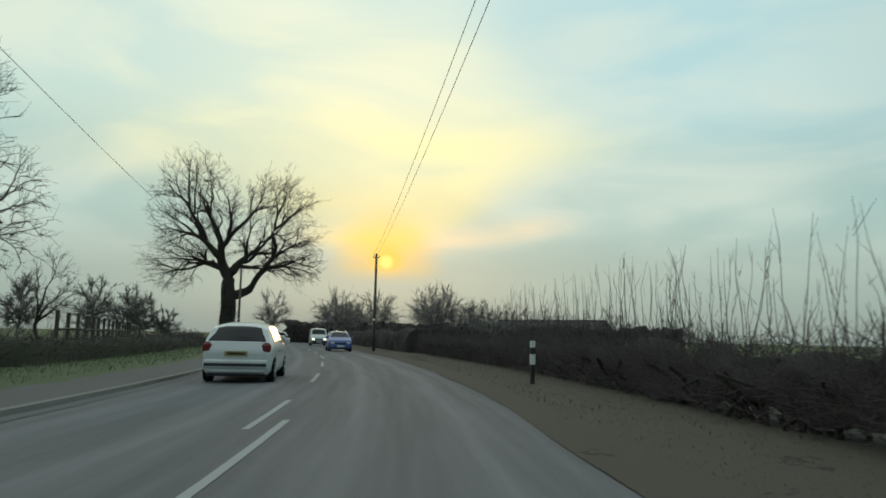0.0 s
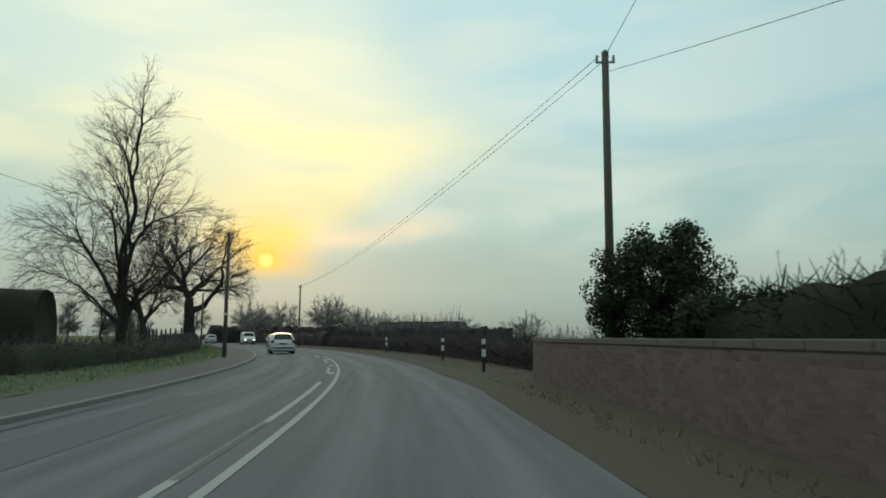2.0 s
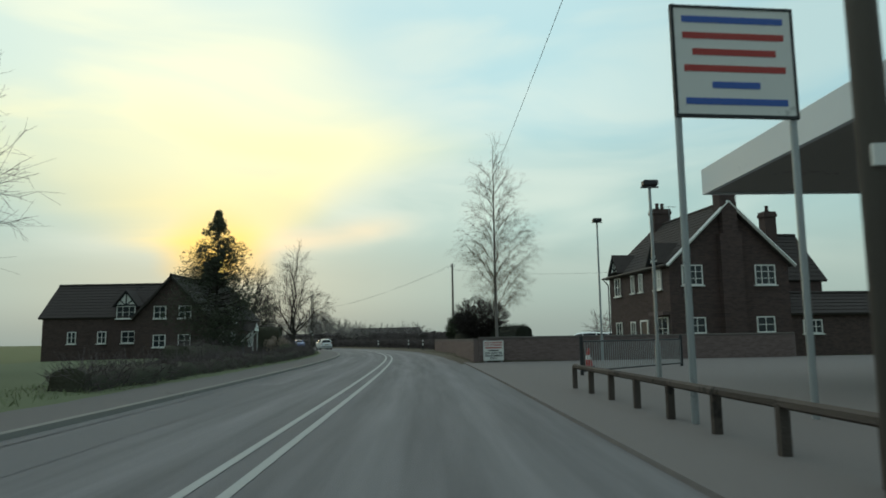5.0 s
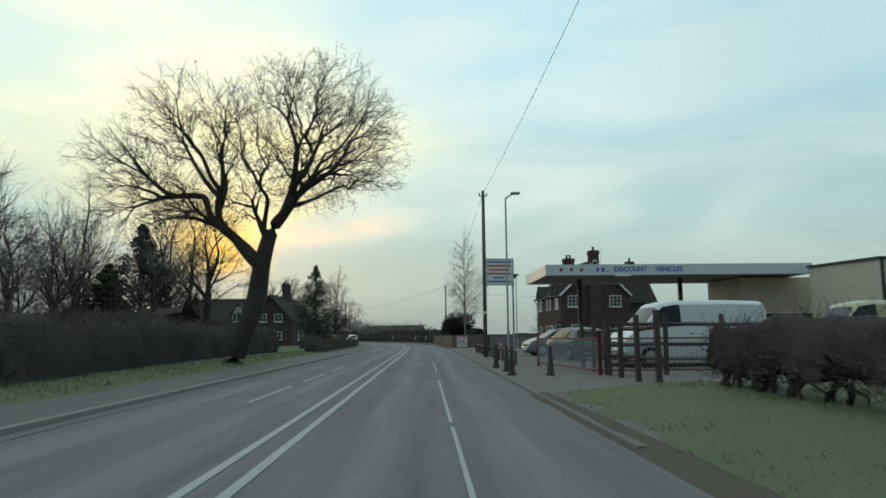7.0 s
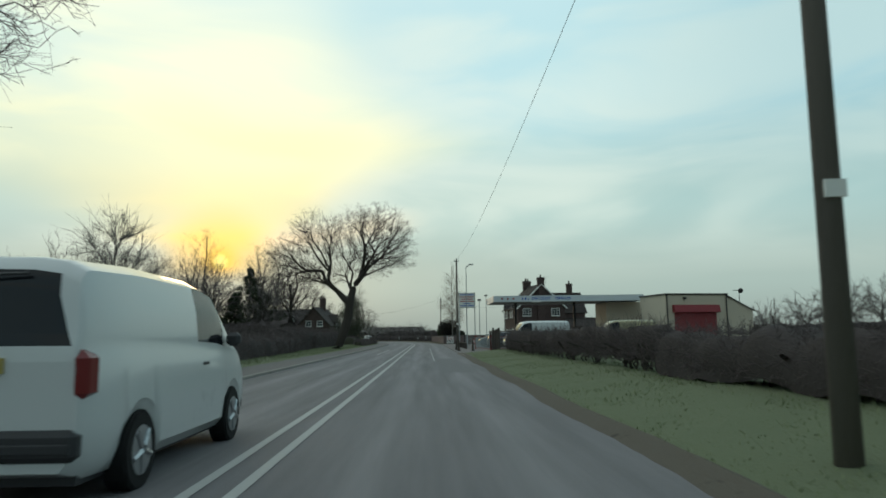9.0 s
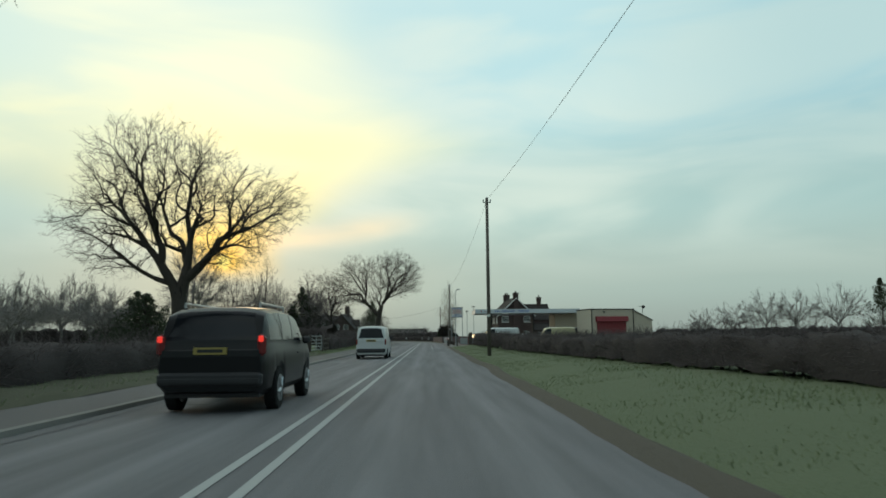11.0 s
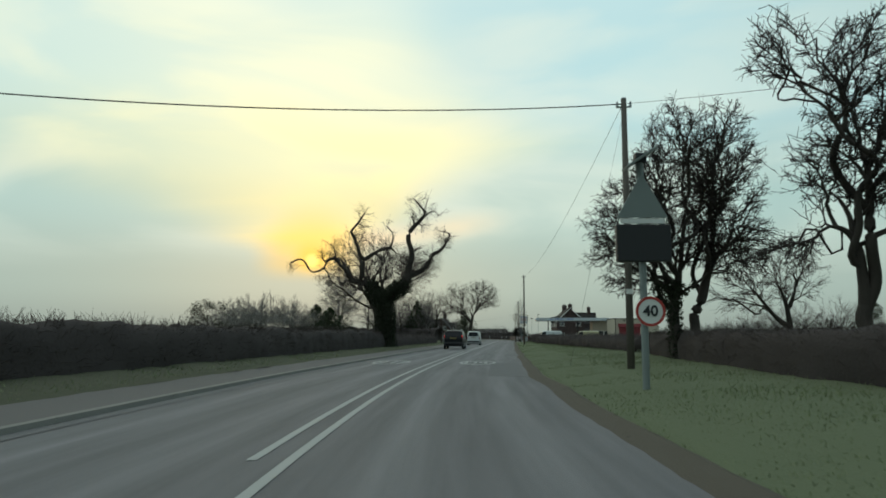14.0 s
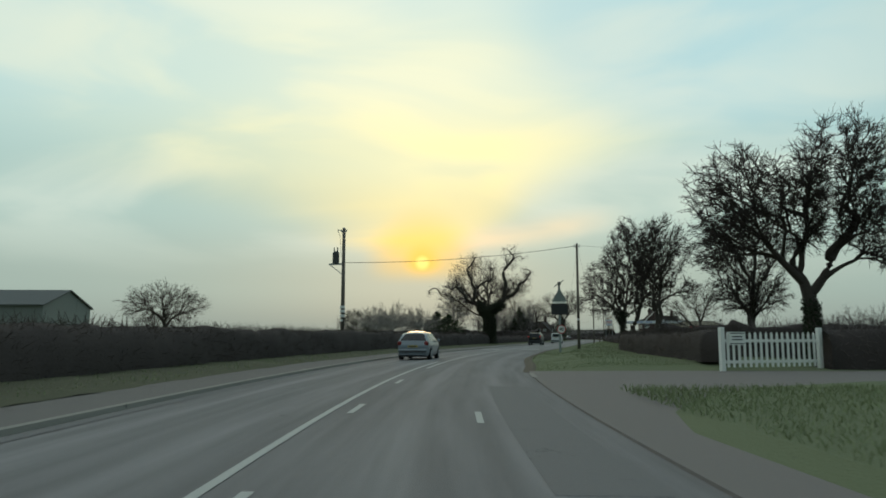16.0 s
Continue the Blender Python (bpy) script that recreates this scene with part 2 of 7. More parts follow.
FIELD = mat("field_grass", (0.12, 0.135, 0.06), 0.95, (0.055, 0.062, 0.03), 1.2, 0.8, 12, stain=0.6)
PAINT = mat("road_paint", (0.40, 0.40, 0.385), 0.8, (0.15, 0.15, 0.147), 9, 0.3, 90, stain=0.5)
BARK = mat("bark", (0.058, 0.049, 0.042), 0.95, (0.028, 0.025, 0.023), 9, 0.9, 25, stretch=(1, 1, 0.25))
BARK_PALE = mat("birch_bark", (0.22, 0.20, 0.18), 0.9, (0.06, 0.055, 0.05), 6, 0.5, 25)
TWIG = mat("twigs", (0.070, 0.056, 0.050), 0.95, (0.034, 0.027, 0.025), 5)
TWIG_DARK = mat("dark_spur_twigs", (0.040, 0.033, 0.030), 0.95, (0.020, 0.017, 0.016), 5)
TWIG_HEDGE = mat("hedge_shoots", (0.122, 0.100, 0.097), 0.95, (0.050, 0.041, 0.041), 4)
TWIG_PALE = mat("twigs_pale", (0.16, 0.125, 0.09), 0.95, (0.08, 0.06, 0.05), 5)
# hedge cores: the near-black second tone paints in shaded gaps between twigs
HEDGE = mat("hedge_twigs_and_gaps", (0.058, 0.047, 0.045), 0.97, (0.014, 0.012, 0.012), 11, 1.0, 14, stain=0.4)
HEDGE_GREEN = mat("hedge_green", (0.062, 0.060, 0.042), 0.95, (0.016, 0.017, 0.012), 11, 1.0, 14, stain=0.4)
LEAF = mat("evergreen_leaves", (0.040, 0.050, 0.026), 0.75, (0.016, 0.022, 0.012), 8)
NEEDLE = mat("pine_needles", (0.070, 0.078, 0.050), 0.8, (0.030, 0.035, 0.024), 8)
PALE_LEAF = mat("dry_pale_leaves", (0.34, 0.27, 0.22), 0.85, (0.20, 0.15, 0.12), 6)
# middle-distance twigs, lightened part of the way for haze
TWIG_MID = mat("hazed_mid_twigs", (0.150, 0.128, 0.124), 0.95, (0.085, 0.072, 0.070), 3)
SHUTTER = mat("dull_red_shutter", (0.24, 0.030, 0.036), 0.6, (0.17, 0.024, 0.028), 6)
YEW = mat("dark_yew", (0.020, 0.022, 0.015), 0.95, (0.007, 0.008, 0.006), 12, 0.8, 30)
IVY = mat("ivy_leaves", (0.024, 0.029, 0.016), 0.8, (0.010, 0.013, 0.008), 8)
POLE = mat("creosoted_timber", (0.135, 0.118, 0.102), 0.9, (0.070, 0.060, 0.052), 6, 0.5, 40, stretch=(1, 1, 0.1))
TIMBER = mat("weathered_timber", (0.088, 0.072, 0.062), 0.92, (0.042, 0.036, 0.032), 8, 0.6, 40, vary=0.2)
BRICK = mat("brick", (0.165, 0.122, 0.114), 0.92, (0.068, 0.053, 0.051), 5, 0.3, 40, vary=0.28, stain=0.6)
MORTAR = mat("mortar", (0.185, 0.145, 0.136), 0.95, (0.085, 0.068, 0.066), 10, 0.5, 60)
HBRICK = mat("house_brick", (0.078, 0.056, 0.052), 0.92, (0.034, 0.028, 0.028), 9, 0.6, 30, stain=0.6)
# courses of brick, too small to build singly on the houses
nh = HBRICK.node_tree
hb = nh.nodes["Principled BSDF"]
stained = hb.inputs["Base Color"].links[0].from_socket
htc, hsep, hcom, hadd = nh.nodes.new("ShaderNodeTexCoord"), nh.nodes.new("ShaderNodeSeparateXYZ"), nh.nodes.new("ShaderNodeCombineXYZ"), nh.nodes.new("ShaderNodeMath")
nh.links.new(htc.outputs["Object"], hsep.inputs[0])
nh.links.new(hsep.outputs[0], hadd.inputs[0])
nh.links.new(hsep.outputs[1], hadd.inputs[1])
nh.links.new(hadd.outputs[0], hcom.inputs[0])
nh.links.new(hsep.outputs[2], hcom.inputs[1])
hbt = nh.nodes.new("ShaderNodeTexBrick")
for key, val in (("Scale", 1.0), ("Brick Width", 0.225), ("Row Height", 0.075), ("Mortar Size", 0.009), ("Color1", (0.72, 0.70, 0.70, 1)), ("Color2", (1.25, 1.15, 1.1, 1)), ("Mortar", (1.35, 1.4, 1.45, 1))):
    hbt.inputs[key].default_value = val
hmx = nh.nodes.new("ShaderNodeMix")
hmx.data_type, hmx.blend_type = "RGBA", "MULTIPLY"
hmx.inputs[0].default_value = 1.0
nh.links.new(hcom.outputs[0], hbt.inputs["Vector"])
nh.links.new(stained, hmx.inputs[6])
nh.links.new(hbt.outputs["Color"], hmx.inputs[7])
nh.links.new(hmx.outputs[2], hb.inputs["Base Color"])
TILE = mat("roof_tiles", (0.058, 0.049, 0.046), 0.9, (0.030, 0.027, 0.027), 8, 0.5, 40, vary=0.2)
WHITE = mat("white_paint", (0.72, 0.72, 0.68), 0.6, (0.52, 0.52, 0.49), 9)
BLACKP = mat("black_paint", (0.02, 0.02, 0.022), 0.6, (0.035, 0.034, 0.033), 9)
STEEL = mat("galvanised_steel", (0.35, 0.37, 0.37), 0.5, (0.22, 0.23, 0.23), 10, metal=0.6)
GEAR = mat("dull_grey_gear", (0.085, 0.090, 0.088), 0.7, (0.05, 0.052, 0.05), 8)
WIRE = mat("cable", (0.03, 0.03, 0.03), 0.8)
GLASS = glass_mat("window_glass", (0.03, 0.035, 0.04))
CARGLASS = glass_mat("car_glass", (0.012, 0.013, 0.016))
CARGLASS.node_tree.nodes["Principled BSDF"].inputs["Specular IOR Level"].default_value = 0.3


# ---- mesh tools ----
def link_mesh(name, verts, faces, material, parent=None, label="", smooth=False, kind=""):
    me = bpy.data.meshes.new(name)
    me.from_pydata(verts, [], faces)
    me.materials.append(material)
    if smooth:
        me.shade_smooth()
    ob = new(name, me)
    if parent:
        ob.parent = parent
    return tagged(ob, label, kind=kind)


def part(name, bm, material, parent=None, label="", smooth=False):
    me = bpy.data.meshes.new(name)
    bm.to_mesh(me)
    bm.free()
    me.materials.append(material)
    if smooth:
        me.shade_smooth()
    ob = new(name, me)
    if parent:
        ob.parent = parent
    return tagged(ob, label)


def thing(name, label, category, m=None, group="", kind=""):
    ob = new(name)
    ob.empty_display_size = 0.3
    if m is not None:
        ob.matrix_world = m
    return tagged(ob, label, category, group, kind)


def add_box(bm, x0, x1, y0, y1, z0, z1, bevel=0.0):
    r = bmesh.ops.create_cube(bm, size=1, matrix=Matrix.LocRotScale(((x0 + x1) / 2, (y0 + y1) / 2, (z0 + z1) / 2), None, (x1 - x0, y1 - y0, z1 - z0)))
    if bevel:
        es = list({e for v in r["verts"] for e in v.link_edges})
        bmesh.ops.bevel(bm, geom=es, offset=bevel, segments=1, affect="EDGES")
    return bm


def boxes(*dims, bevel=0.0):
    bm = bmesh.new()
    for d in dims:
        add_box(bm, *d, bevel=bevel)
    return bm


def add_rod(bm, a, b, r0, r1=None, sides=8):
    """A tapered bar from a to b."""
    a, b = Vector(a), Vector(b)
    q = (b - a).to_track_quat("Z", "Y").to_matrix().to_4x4()
    bmesh.ops.create_cone(bm, cap_ends=True, segments=sides, radius1=r0, radius2=r0 if r1 is None else r1, depth=(b - a).length,
                          matrix=Matrix.Translation((a + b) / 2) @ q)
    return bm


def rods(*items, sides=8):
    bm = bmesh.new()
    for it in items:
        add_rod(bm, *it, sides=sides)
    return bm


def prism(profile, depth, axis="x"):
    """A flat outline of (u, v) pulled out along an axis, centred on it. axis x: u is y, v is z; axis y: u is x, v is z."""
    bm = bmesh.new()
    for s in (-0.5, 0.5):
        for u, v in profile:
            bm.verts.new((s * depth, u, v) if axis == "x" else (u, s * depth, v))
    bm.verts.ensure_lookup_table()
    n = len(profile)
    for i in range(n):
        bm.faces.new([bm.verts[k] for k in (i, (i + 1) % n, n + (i + 1) % n, n + i)])
    bm.faces.new([bm.verts[i] for i in range(n)][::-1])
    bm.faces.new([bm.verts[n + i] for i in range(n)])
    bmesh.ops.recalc_face_normals(bm, faces=bm.faces[:])
    return bm


def tubes(lines, sides=5):
    """Tapered tubes along polylines. lines: list of (points (n, 3), radii (n)). Returns verts and faces."""
    groups = {}
    for p, r in lines:
        groups.setdefault(len(p), []).append((p, r))
    verts, faces, base = [], [], 0
    a = np.arange(sides) * 2 * math.pi / sides
    for n, items in groups.items():
        p = np.array([i[0] for i in items], float)
        r = np.array([i[1] for i in items], float)
        t = np.gradient(p, axis=1)
        t /= np.linalg.norm(t, axis=2, keepdims=True) + 1e-9
        ref = np.where(np.abs(t[..., 2:3]) > 0.9, np.array([1.0, 0, 0]), np.array([0, 0, 1.0]))
        u = np.cross(t, ref)
        u /= np.linalg.norm(u, axis=2, keepdims=True) + 1e-9
        w = np.cross(t, u)
        ring = p[:, :, None] + r[:, :, None, None] * (np.cos(a)[:, None] * u[:, :, None] + np.sin(a)[:, None] * w[:, :, None])
        m = len(items)
        verts.append(ring.reshape(-1, 3))
        idx = base + np.arange(m * n * sides).reshape(m, n, sides)
        nx = np.roll(idx, -1, axis=2)
        faces.append(np.stack([idx[:, :-1], nx[:, :-1], nx[:, 1:], idx[:, 1:]], axis=-1).reshape(-1, 4))
        base += m * n * sides
    return np.concatenate(verts), np.concatenate(faces)


def quick_mesh(name, verts, quads, material, parent=None, label="", kind="", smooth=True):
    """A mesh of quads straight from arrays."""
    me = bpy.data.meshes.new(name)
    me.vertices.add(len(verts))
    me.vertices.foreach_set("co", np.asarray(verts, np.float32).ravel())
    me.loops.add(quads.size)
    me.loops.foreach_set("vertex_index", np.asarray(quads, np.int32).ravel())
    me.polygons.add(len(quads))
    me.polygons.foreach_set("loop_start", np.arange(0, quads.size, 4, dtype=np.int32))
    me.update(calc_edges=True)
    me.materials.append(material)
    if smooth:
        me.shade_smooth()
    else:
        me.shade_flat()
    ob = new(name, me)
    if parent:
        ob.parent = parent
    return tagged(ob, label, kind=kind)


# ---- the road's line: heading in degrees left of +y along the driven line, by metres ----
HEADS = [(-420, 27.0), (-60, 27.0), (-40, 26.0), (-20, 21.0), (0, 15.1), (8.4, 12.4), (16.7, 9.95), (24.9, 7.8), (33, 5.8), (41.2, 4.3), (49.3, 3.5),
         (57.5, 3.0), (69, 2.5), (104, 2.6), (141, 2.5), (181, 2.7), (193, 2.85), (202, 3.1), (211, 3.6), (220, 5.0), (229, 7.0), (238, 9.35),
         (246.7, 11.7), (255.6, 14.0), (264.6, 16.2), (273.6, 18.1), (320, 22.0)]
S_ALL = np.arange(-420, 321, 1.0)
H_ALL = np.radians(np.interp(S_ALL, [h[0] for h in HEADS], [h[1] for h in HEADS]))
P_ALL = np.zeros((len(S_ALL), 2))
P_ALL[1:] = np.cumsum(-np.c_[-np.sin((H_ALL[1:] + H_ALL[:-1]) / 2), np.cos((H_ALL[1:] + H_ALL[:-1]) / 2)], axis=0)
P_ALL -= P_ALL[420]


def rp(s, off=0.0, z=0.0):
    """The place at s metres along the driven line and off metres beside it."""
    x, y = np.interp(s, S_ALL, P_ALL[:, 0]), np.interp(s, S_ALL, P_ALL[:, 1])
    h = np.interp(s, S_ALL, H_ALL)
    return Vector((x + off * math.cos(h), y + off * math.sin(h), z))


def heading(s):
    return math.degrees(np.interp(s, S_ALL, H_ALL))


def at_road(s, off, z=0.0, turn=0.0):
    """A pose on the road: local +y looks back along it, towards falling s."""
    p = rp(s, off, z)
    return pose(p.x, p.y, p.z, 0, 0, heading(s) + turn)


def ribbon(name, s0, s1, rows, material, label, category="", step=2.0, jitter=0.0, kind="structure", wander=0.0, taper=0.0):
    """A strip along the road through cross-section rows of (off, z)."""
    n = max(2, int((s1 - s0) / step) + 1)
    verts, quads = [], []
    rng = random.Random(name + str(s0))
    for i in range(n):
        s = s0 + (s1 - s0) * i / (n - 1)
        w = wander * noise.noise((s * 0.15, rows[0][0], 3.0))
        for off, z in rows:
            low = 1.0 if not taper else min(1.0, (s1 - s) / taper)
            verts.append(rp(s, off + w, (z + rng.uniform(-jitter, jitter)) * low))
    k = len(rows)
    for i in range(n - 1):
        for j in range(k - 1):
            quads.append((i * k + j, i * k + j + 1, (i + 1) * k + j + 1, (i + 1) * k + j)[::-1])
    base = len(verts)
    for i in (0, n - 1):                                   # closed ends
        for j in range(k):
            v = verts[i * k + j]
            verts.append(Vector((v.x, v.y, v.z - 0.35)))
    for e, i in enumerate((0, n - 1)):
        for j in range(k - 1):
            quads.append((i * k + j, i * k + j + 1, base + e * k + j + 1, base + e * k + j))
    ob = quick_mesh(name, np.array(verts), np.array(quads), material, smooth=False)
    for key, vals in (("across", [rows[i % k][0] for i in range(len(verts))]), ("run", [s0 + (s1 - s0) * (min(i, base - 1) // k) / (n - 1) for i in range(len(verts))])):
        at = ob.data.attributes.new(key, "FLOAT", "POINT")
        at.data.foreach_set("value", vals)
    return tagged(ob, label, category, kind=kind)

# ---- ground, road, verges ----
CL, RE, LE = -1.78, 2.05, -5.45       # centre line, right and left edge of the carriageway, beside the driven line
gv, gq = [], []
NG = 60
for i in range(NG + 1):
    for j in range(NG + 1):
        u, v = (i / NG * 2 - 1), (j / NG * 2 - 1)
        gx, gy = 10 + 3500 * math.copysign(abs(u) ** 2.6, u), -100 + 3500 * math.copysign(abs(v) ** 2.6, v)
        gv.append((gx, gy, -0.06))
for i in range(NG):
    for j in range(NG):
        a = i * (NG + 1) + j
        gq.append((a, a + NG + 1, a + NG + 2, a + 1))
tagged(quick_mesh("ground", np.array(gv), np.array(gq), FIELD, smooth=False), "green winter pasture reaching the horizon", "field", kind="structure")

tagged(ribbon("road", -400, 320, [(LE, 0.0), (CL, 0.045), (RE, 0.0)], ASPHALT, "worn grey asphalt country road", "road"), kind="structure")
# left side: kerb, footway, grass
ribbon("kerb_left", -60, 320, [(LE + 0.01, -0.05), (LE, 0.09), (LE - 0.13, 0.095), (LE - 0.14, -0.05)], KERB, "low worn concrete kerb along the footway", "kerb")
ribbon("pavement_left", -60, 320, [(LE - 0.13, 0.085), (-7.3, 0.10), (-7.35, -0.05)], PAVING, "worn tarmac footway beside the road", "pavement", wander=0.0)
ribbon("verge_left", -60, 133, [(-7.1, 0.09), (-7.4, 0.14), (-8.4, 0.2), (-9.6, 0.22), (-16, 0.15), (-30, -0.08)], GRASS, "rough winter grass behind the footway", "verge", jitter=0.025, step=1.0, wander=0.15)
ribbon("verge_left_weeds", 133, 320, [(-7.1, 0.09), (-7.4, 0.16), (-8.4, 0.24), (-9.6, 0.26), (-16, 0.15), (-30, -0.08)], WEEDS, "brown dead weeds below the hedge", "verge", jitter=0.04, step=1.0, wander=0.25)
ribbon("gutter_dirt", -60, 320, [(LE + 0.32, 0.012), (LE + 0.03, 0.014)], PATCH, "dark grit lying along the kerb", "gutter", step=1.0, wander=0.06)
# right side
ribbon("verge_right_hedge", -300, 47.5, [(RE - 0.25, 0.012), (2.5, 0.07), (3.4, 0.16), (6, 0.15), (9, -0.08)], DIRT, "bare earth verge with dead leaves below the hedge", "verge", jitter=0.008, step=1.0, wander=0.25)
ribbon("pavement_forecourt", 46.5, 108, [(RE - 0.02, -0.05), (RE, 0.05), (4.6, 0.075), (45, 0.08), (46, -0.2)], FORECOURT, "grey tarmac forecourt of the garage", "forecourt", step=2.0)
ribbon("verge_right_grass", 101, 249, [(RE + 0.10, -0.01), (2.5, 0.06), (3.6, 0.16), (4.6, 0.24), (9.5, 0.30), (16, 0.1), (24, -0.1)], GRASS, "mown grass verge with a worn muddy edge", "verge", jitter=0.03, step=1.0, wander=0.1, taper=4.0)
ribbon("mud_edge", 101, 249, [(RE - 0.22, -0.03), (RE + 0.05, 0.05), (RE + 0.20, 0.085), (RE + 0.32, 0.045)], DIRT, "muddy road edge with grit", "verge", jitter=0.008, step=0.7, wander=0.22, taper=4.0)
ribbon("driveway", 248.5, 320, [(RE - 0.02, -0.05), (RE, 0.03), (6, 0.06), (18, 0.08), (19, -0.2)], FORECOURT, "worn tarmac driveway to the white gate", "driveway")


def slab(name, outline, z, material, label, category, thick=0.3, crown=0.0):
    """A flat raised piece of ground with the given outline."""
    n = len(outline)
    c = sum((Vector(p).to_3d() for p in outline), Vector()) / n
    inner = [Vector(p).to_3d() + (c - Vector(p).to_3d()).normalized() * 0.7 for p in outline]
    verts = [(p.x, p.y, z) for p in inner] + [(p[0], p[1], 0.01) for p in outline] + [(p[0], p[1], -thick) for p in outline] + [(c.x, c.y, z + crown)]
    faces = [(i, (i + 1) % n, 3 * n) for i in range(n)] + [((i + 1) % n, i, n + i, n + (i + 1) % n) for i in range(n)]
    faces += [(n + (i + 1) % n, n + i, 2 * n + i, 2 * n + (i + 1) % n) for i in range(n)]
    ob = link_mesh(name, verts, faces, material)
    return tagged(ob, label, category, kind="structure")


island = [rp(264.5, 2.8).xy, rp(262, 3.3).xy, rp(259.5, 4.4).xy, rp(257.2, 6.2).xy, rp(255, 9.5).xy, rp(253.5, 14).xy, rp(253, 30).xy, rp(290, 40).xy, rp(318, 30).xy, rp(318, 2.6).xy, rp(290, 2.6).xy]
slab("verge_grass_island", [tuple(p) for p in island], 0.14, GRASS, "rough grass beside the driveway entrance", "verge", crown=0.15)
# worn white edge of the entrance and repaired strips in the road
ribbon("trim_entrance", 249.8, 252.2, [(RE - 0.06, 0.030), (RE + 0.10, 0.036)], KERB, "broken pale kerb edge at the driveway", "kerb")
for i, (a, b, o0, o1) in enumerate(((62, 84, -4.9, -3.9), (112, 126, 0.3, 1.4), (150, 171, -5.0, -4.2), (205, 216, 0.6, 1.8), (18, 30, -4.6, -3.6), (256, 268, 0.7, 1.6))):
    za, zb = 0.045 * (1 - abs(o0 - CL) / 3.7) + 0.004, 0.045 * (1 - abs(o1 - CL) / 3.7) + 0.004
    ribbon("road_patch", a, b, [(o0, za), (o1, zb)], PATCH, "darker strip of repaired asphalt", "road")


# ---- road markings ----
def mark(s0, s1, off, width, name="road_marking", label="worn white road line", group="road lines"):
    n = max(2, int((s1 - s0) / 2) + 1)
    verts, quads = [], []
    for i in range(n):
        s = s0 + (s1 - s0) * i / (n - 1)
        for o in (off - width / 2, off + width / 2):
            verts.append(rp(s, o, 0.045 * (1 - abs(o - CL) / 3.75) + 0.007))
    for i in range(n - 1):
        quads.append((2 * i, 2 * i + 2, 2 * i + 3, 2 * i + 1))
    return tagged(quick_mesh(name, np.array(verts), np.array(quads), PAINT, smooth=False), label, "road marking", group, "structure")


mark(21, 247, CL + 0.18, 0.105, label="long unbroken white line, half of a double line")
mark(15, 231, CL - 0.18, 0.105, label="long unbroken white line, half of a double line")
mark(-10, 21, CL + 0.18, 0.10, label="unbroken white line through the bend")
mark(240, 318, CL - 0.18, 0.105, label="unbroken white line towards the bend")
for i in range(12):
    mark(-70 + i * 9 - 6, -70 + i * 9 - 2, CL - 0.17 if i > 4 else CL, 0.10, group="centre dashes")
for s in (254, 261, 268, 275):
    mark(s, s + 1.5, CL + 0.18, 0.10, group="centre dashes")
for s in (-5, 3, 9):
    mark(s, s + 1.0, CL - 0.04, 0.2, label="short wide white mark at the centre line", group="centre dashes")
for s in (86, 92, 98):
    mark(s, s + 4.2, -3.35, 0.09, label="thin faded white lane dash", group="lane dashes")
for s in (82.5, 96, 106):
    mark(s, s + 9.5, 0.22, 0.05, label="thin faded white line in the lane", group="lane dashes")
for s in (181, 262):
    mark(s, s + 1.5, 0.35, 0.10, label="short faded white mark", group="lane dashes")


def roundel(s, off, seed):
    """A painted speed roundel, long in the driving direction."""
    z = 0.045 * (1 - abs(off - CL) / 3.75) + 0.012
    t = thing("road_roundel", "worn white oval speed marking with the number 40", "road marking", at_road(s, off, 0), "speed roundels", "structure")
    verts, quads = [], []
    n = 40
    for i in range(n):
        a = 2 * math.pi * i / n
        for r in (1.0, 0.84):
            verts.append((0.80 * r * math.cos(a), 2.3 * r * math.sin(a), z))
    for i in range(n):
        j = (i + 1) % n
        quads.append((2 * i, 2 * j, 2 * j + 1, 2 * i + 1))
    quick_mesh("ring", np.array(verts), np.array(quads), PAINT, t, smooth=False)
    # reads towards the oncoming driver: 4 and 0 as bars
    def num(parts_, ox, name):
        bm = bmesh.new()
        for x0, x1, y0, y1 in parts_:
            add_box(bm, ox + x0, ox + x1, y0, y1, z - 0.004, z + 0.004)
        part(name, bm, PAINT, t)
    f = 1 if off > CL else -1
    num(((-0.06, 0.06, -1.1, 1.1), (-0.32, -0.06, -0.3, -0.05), (-0.32, -0.2, -0.05, 1.1)), 0.36 * f, "numeral")
    num(((-0.26, -0.14, -1.1, 1.1), (0.14, 0.26, -1.1, 1.1), (-0.14, 0.14, 0.9, 1.1), (-0.14, 0.14, -1.1, -0.9)), -0.30 * f, "numeral")
    return t


for off in (0.0, -3.85):
    roundel(205.6, off, 1)

# ---- trees and hedges ----
def unit_rows(v):
    return v / (np.linalg.norm(v, axis=1, keepdims=True) + 1e-9)


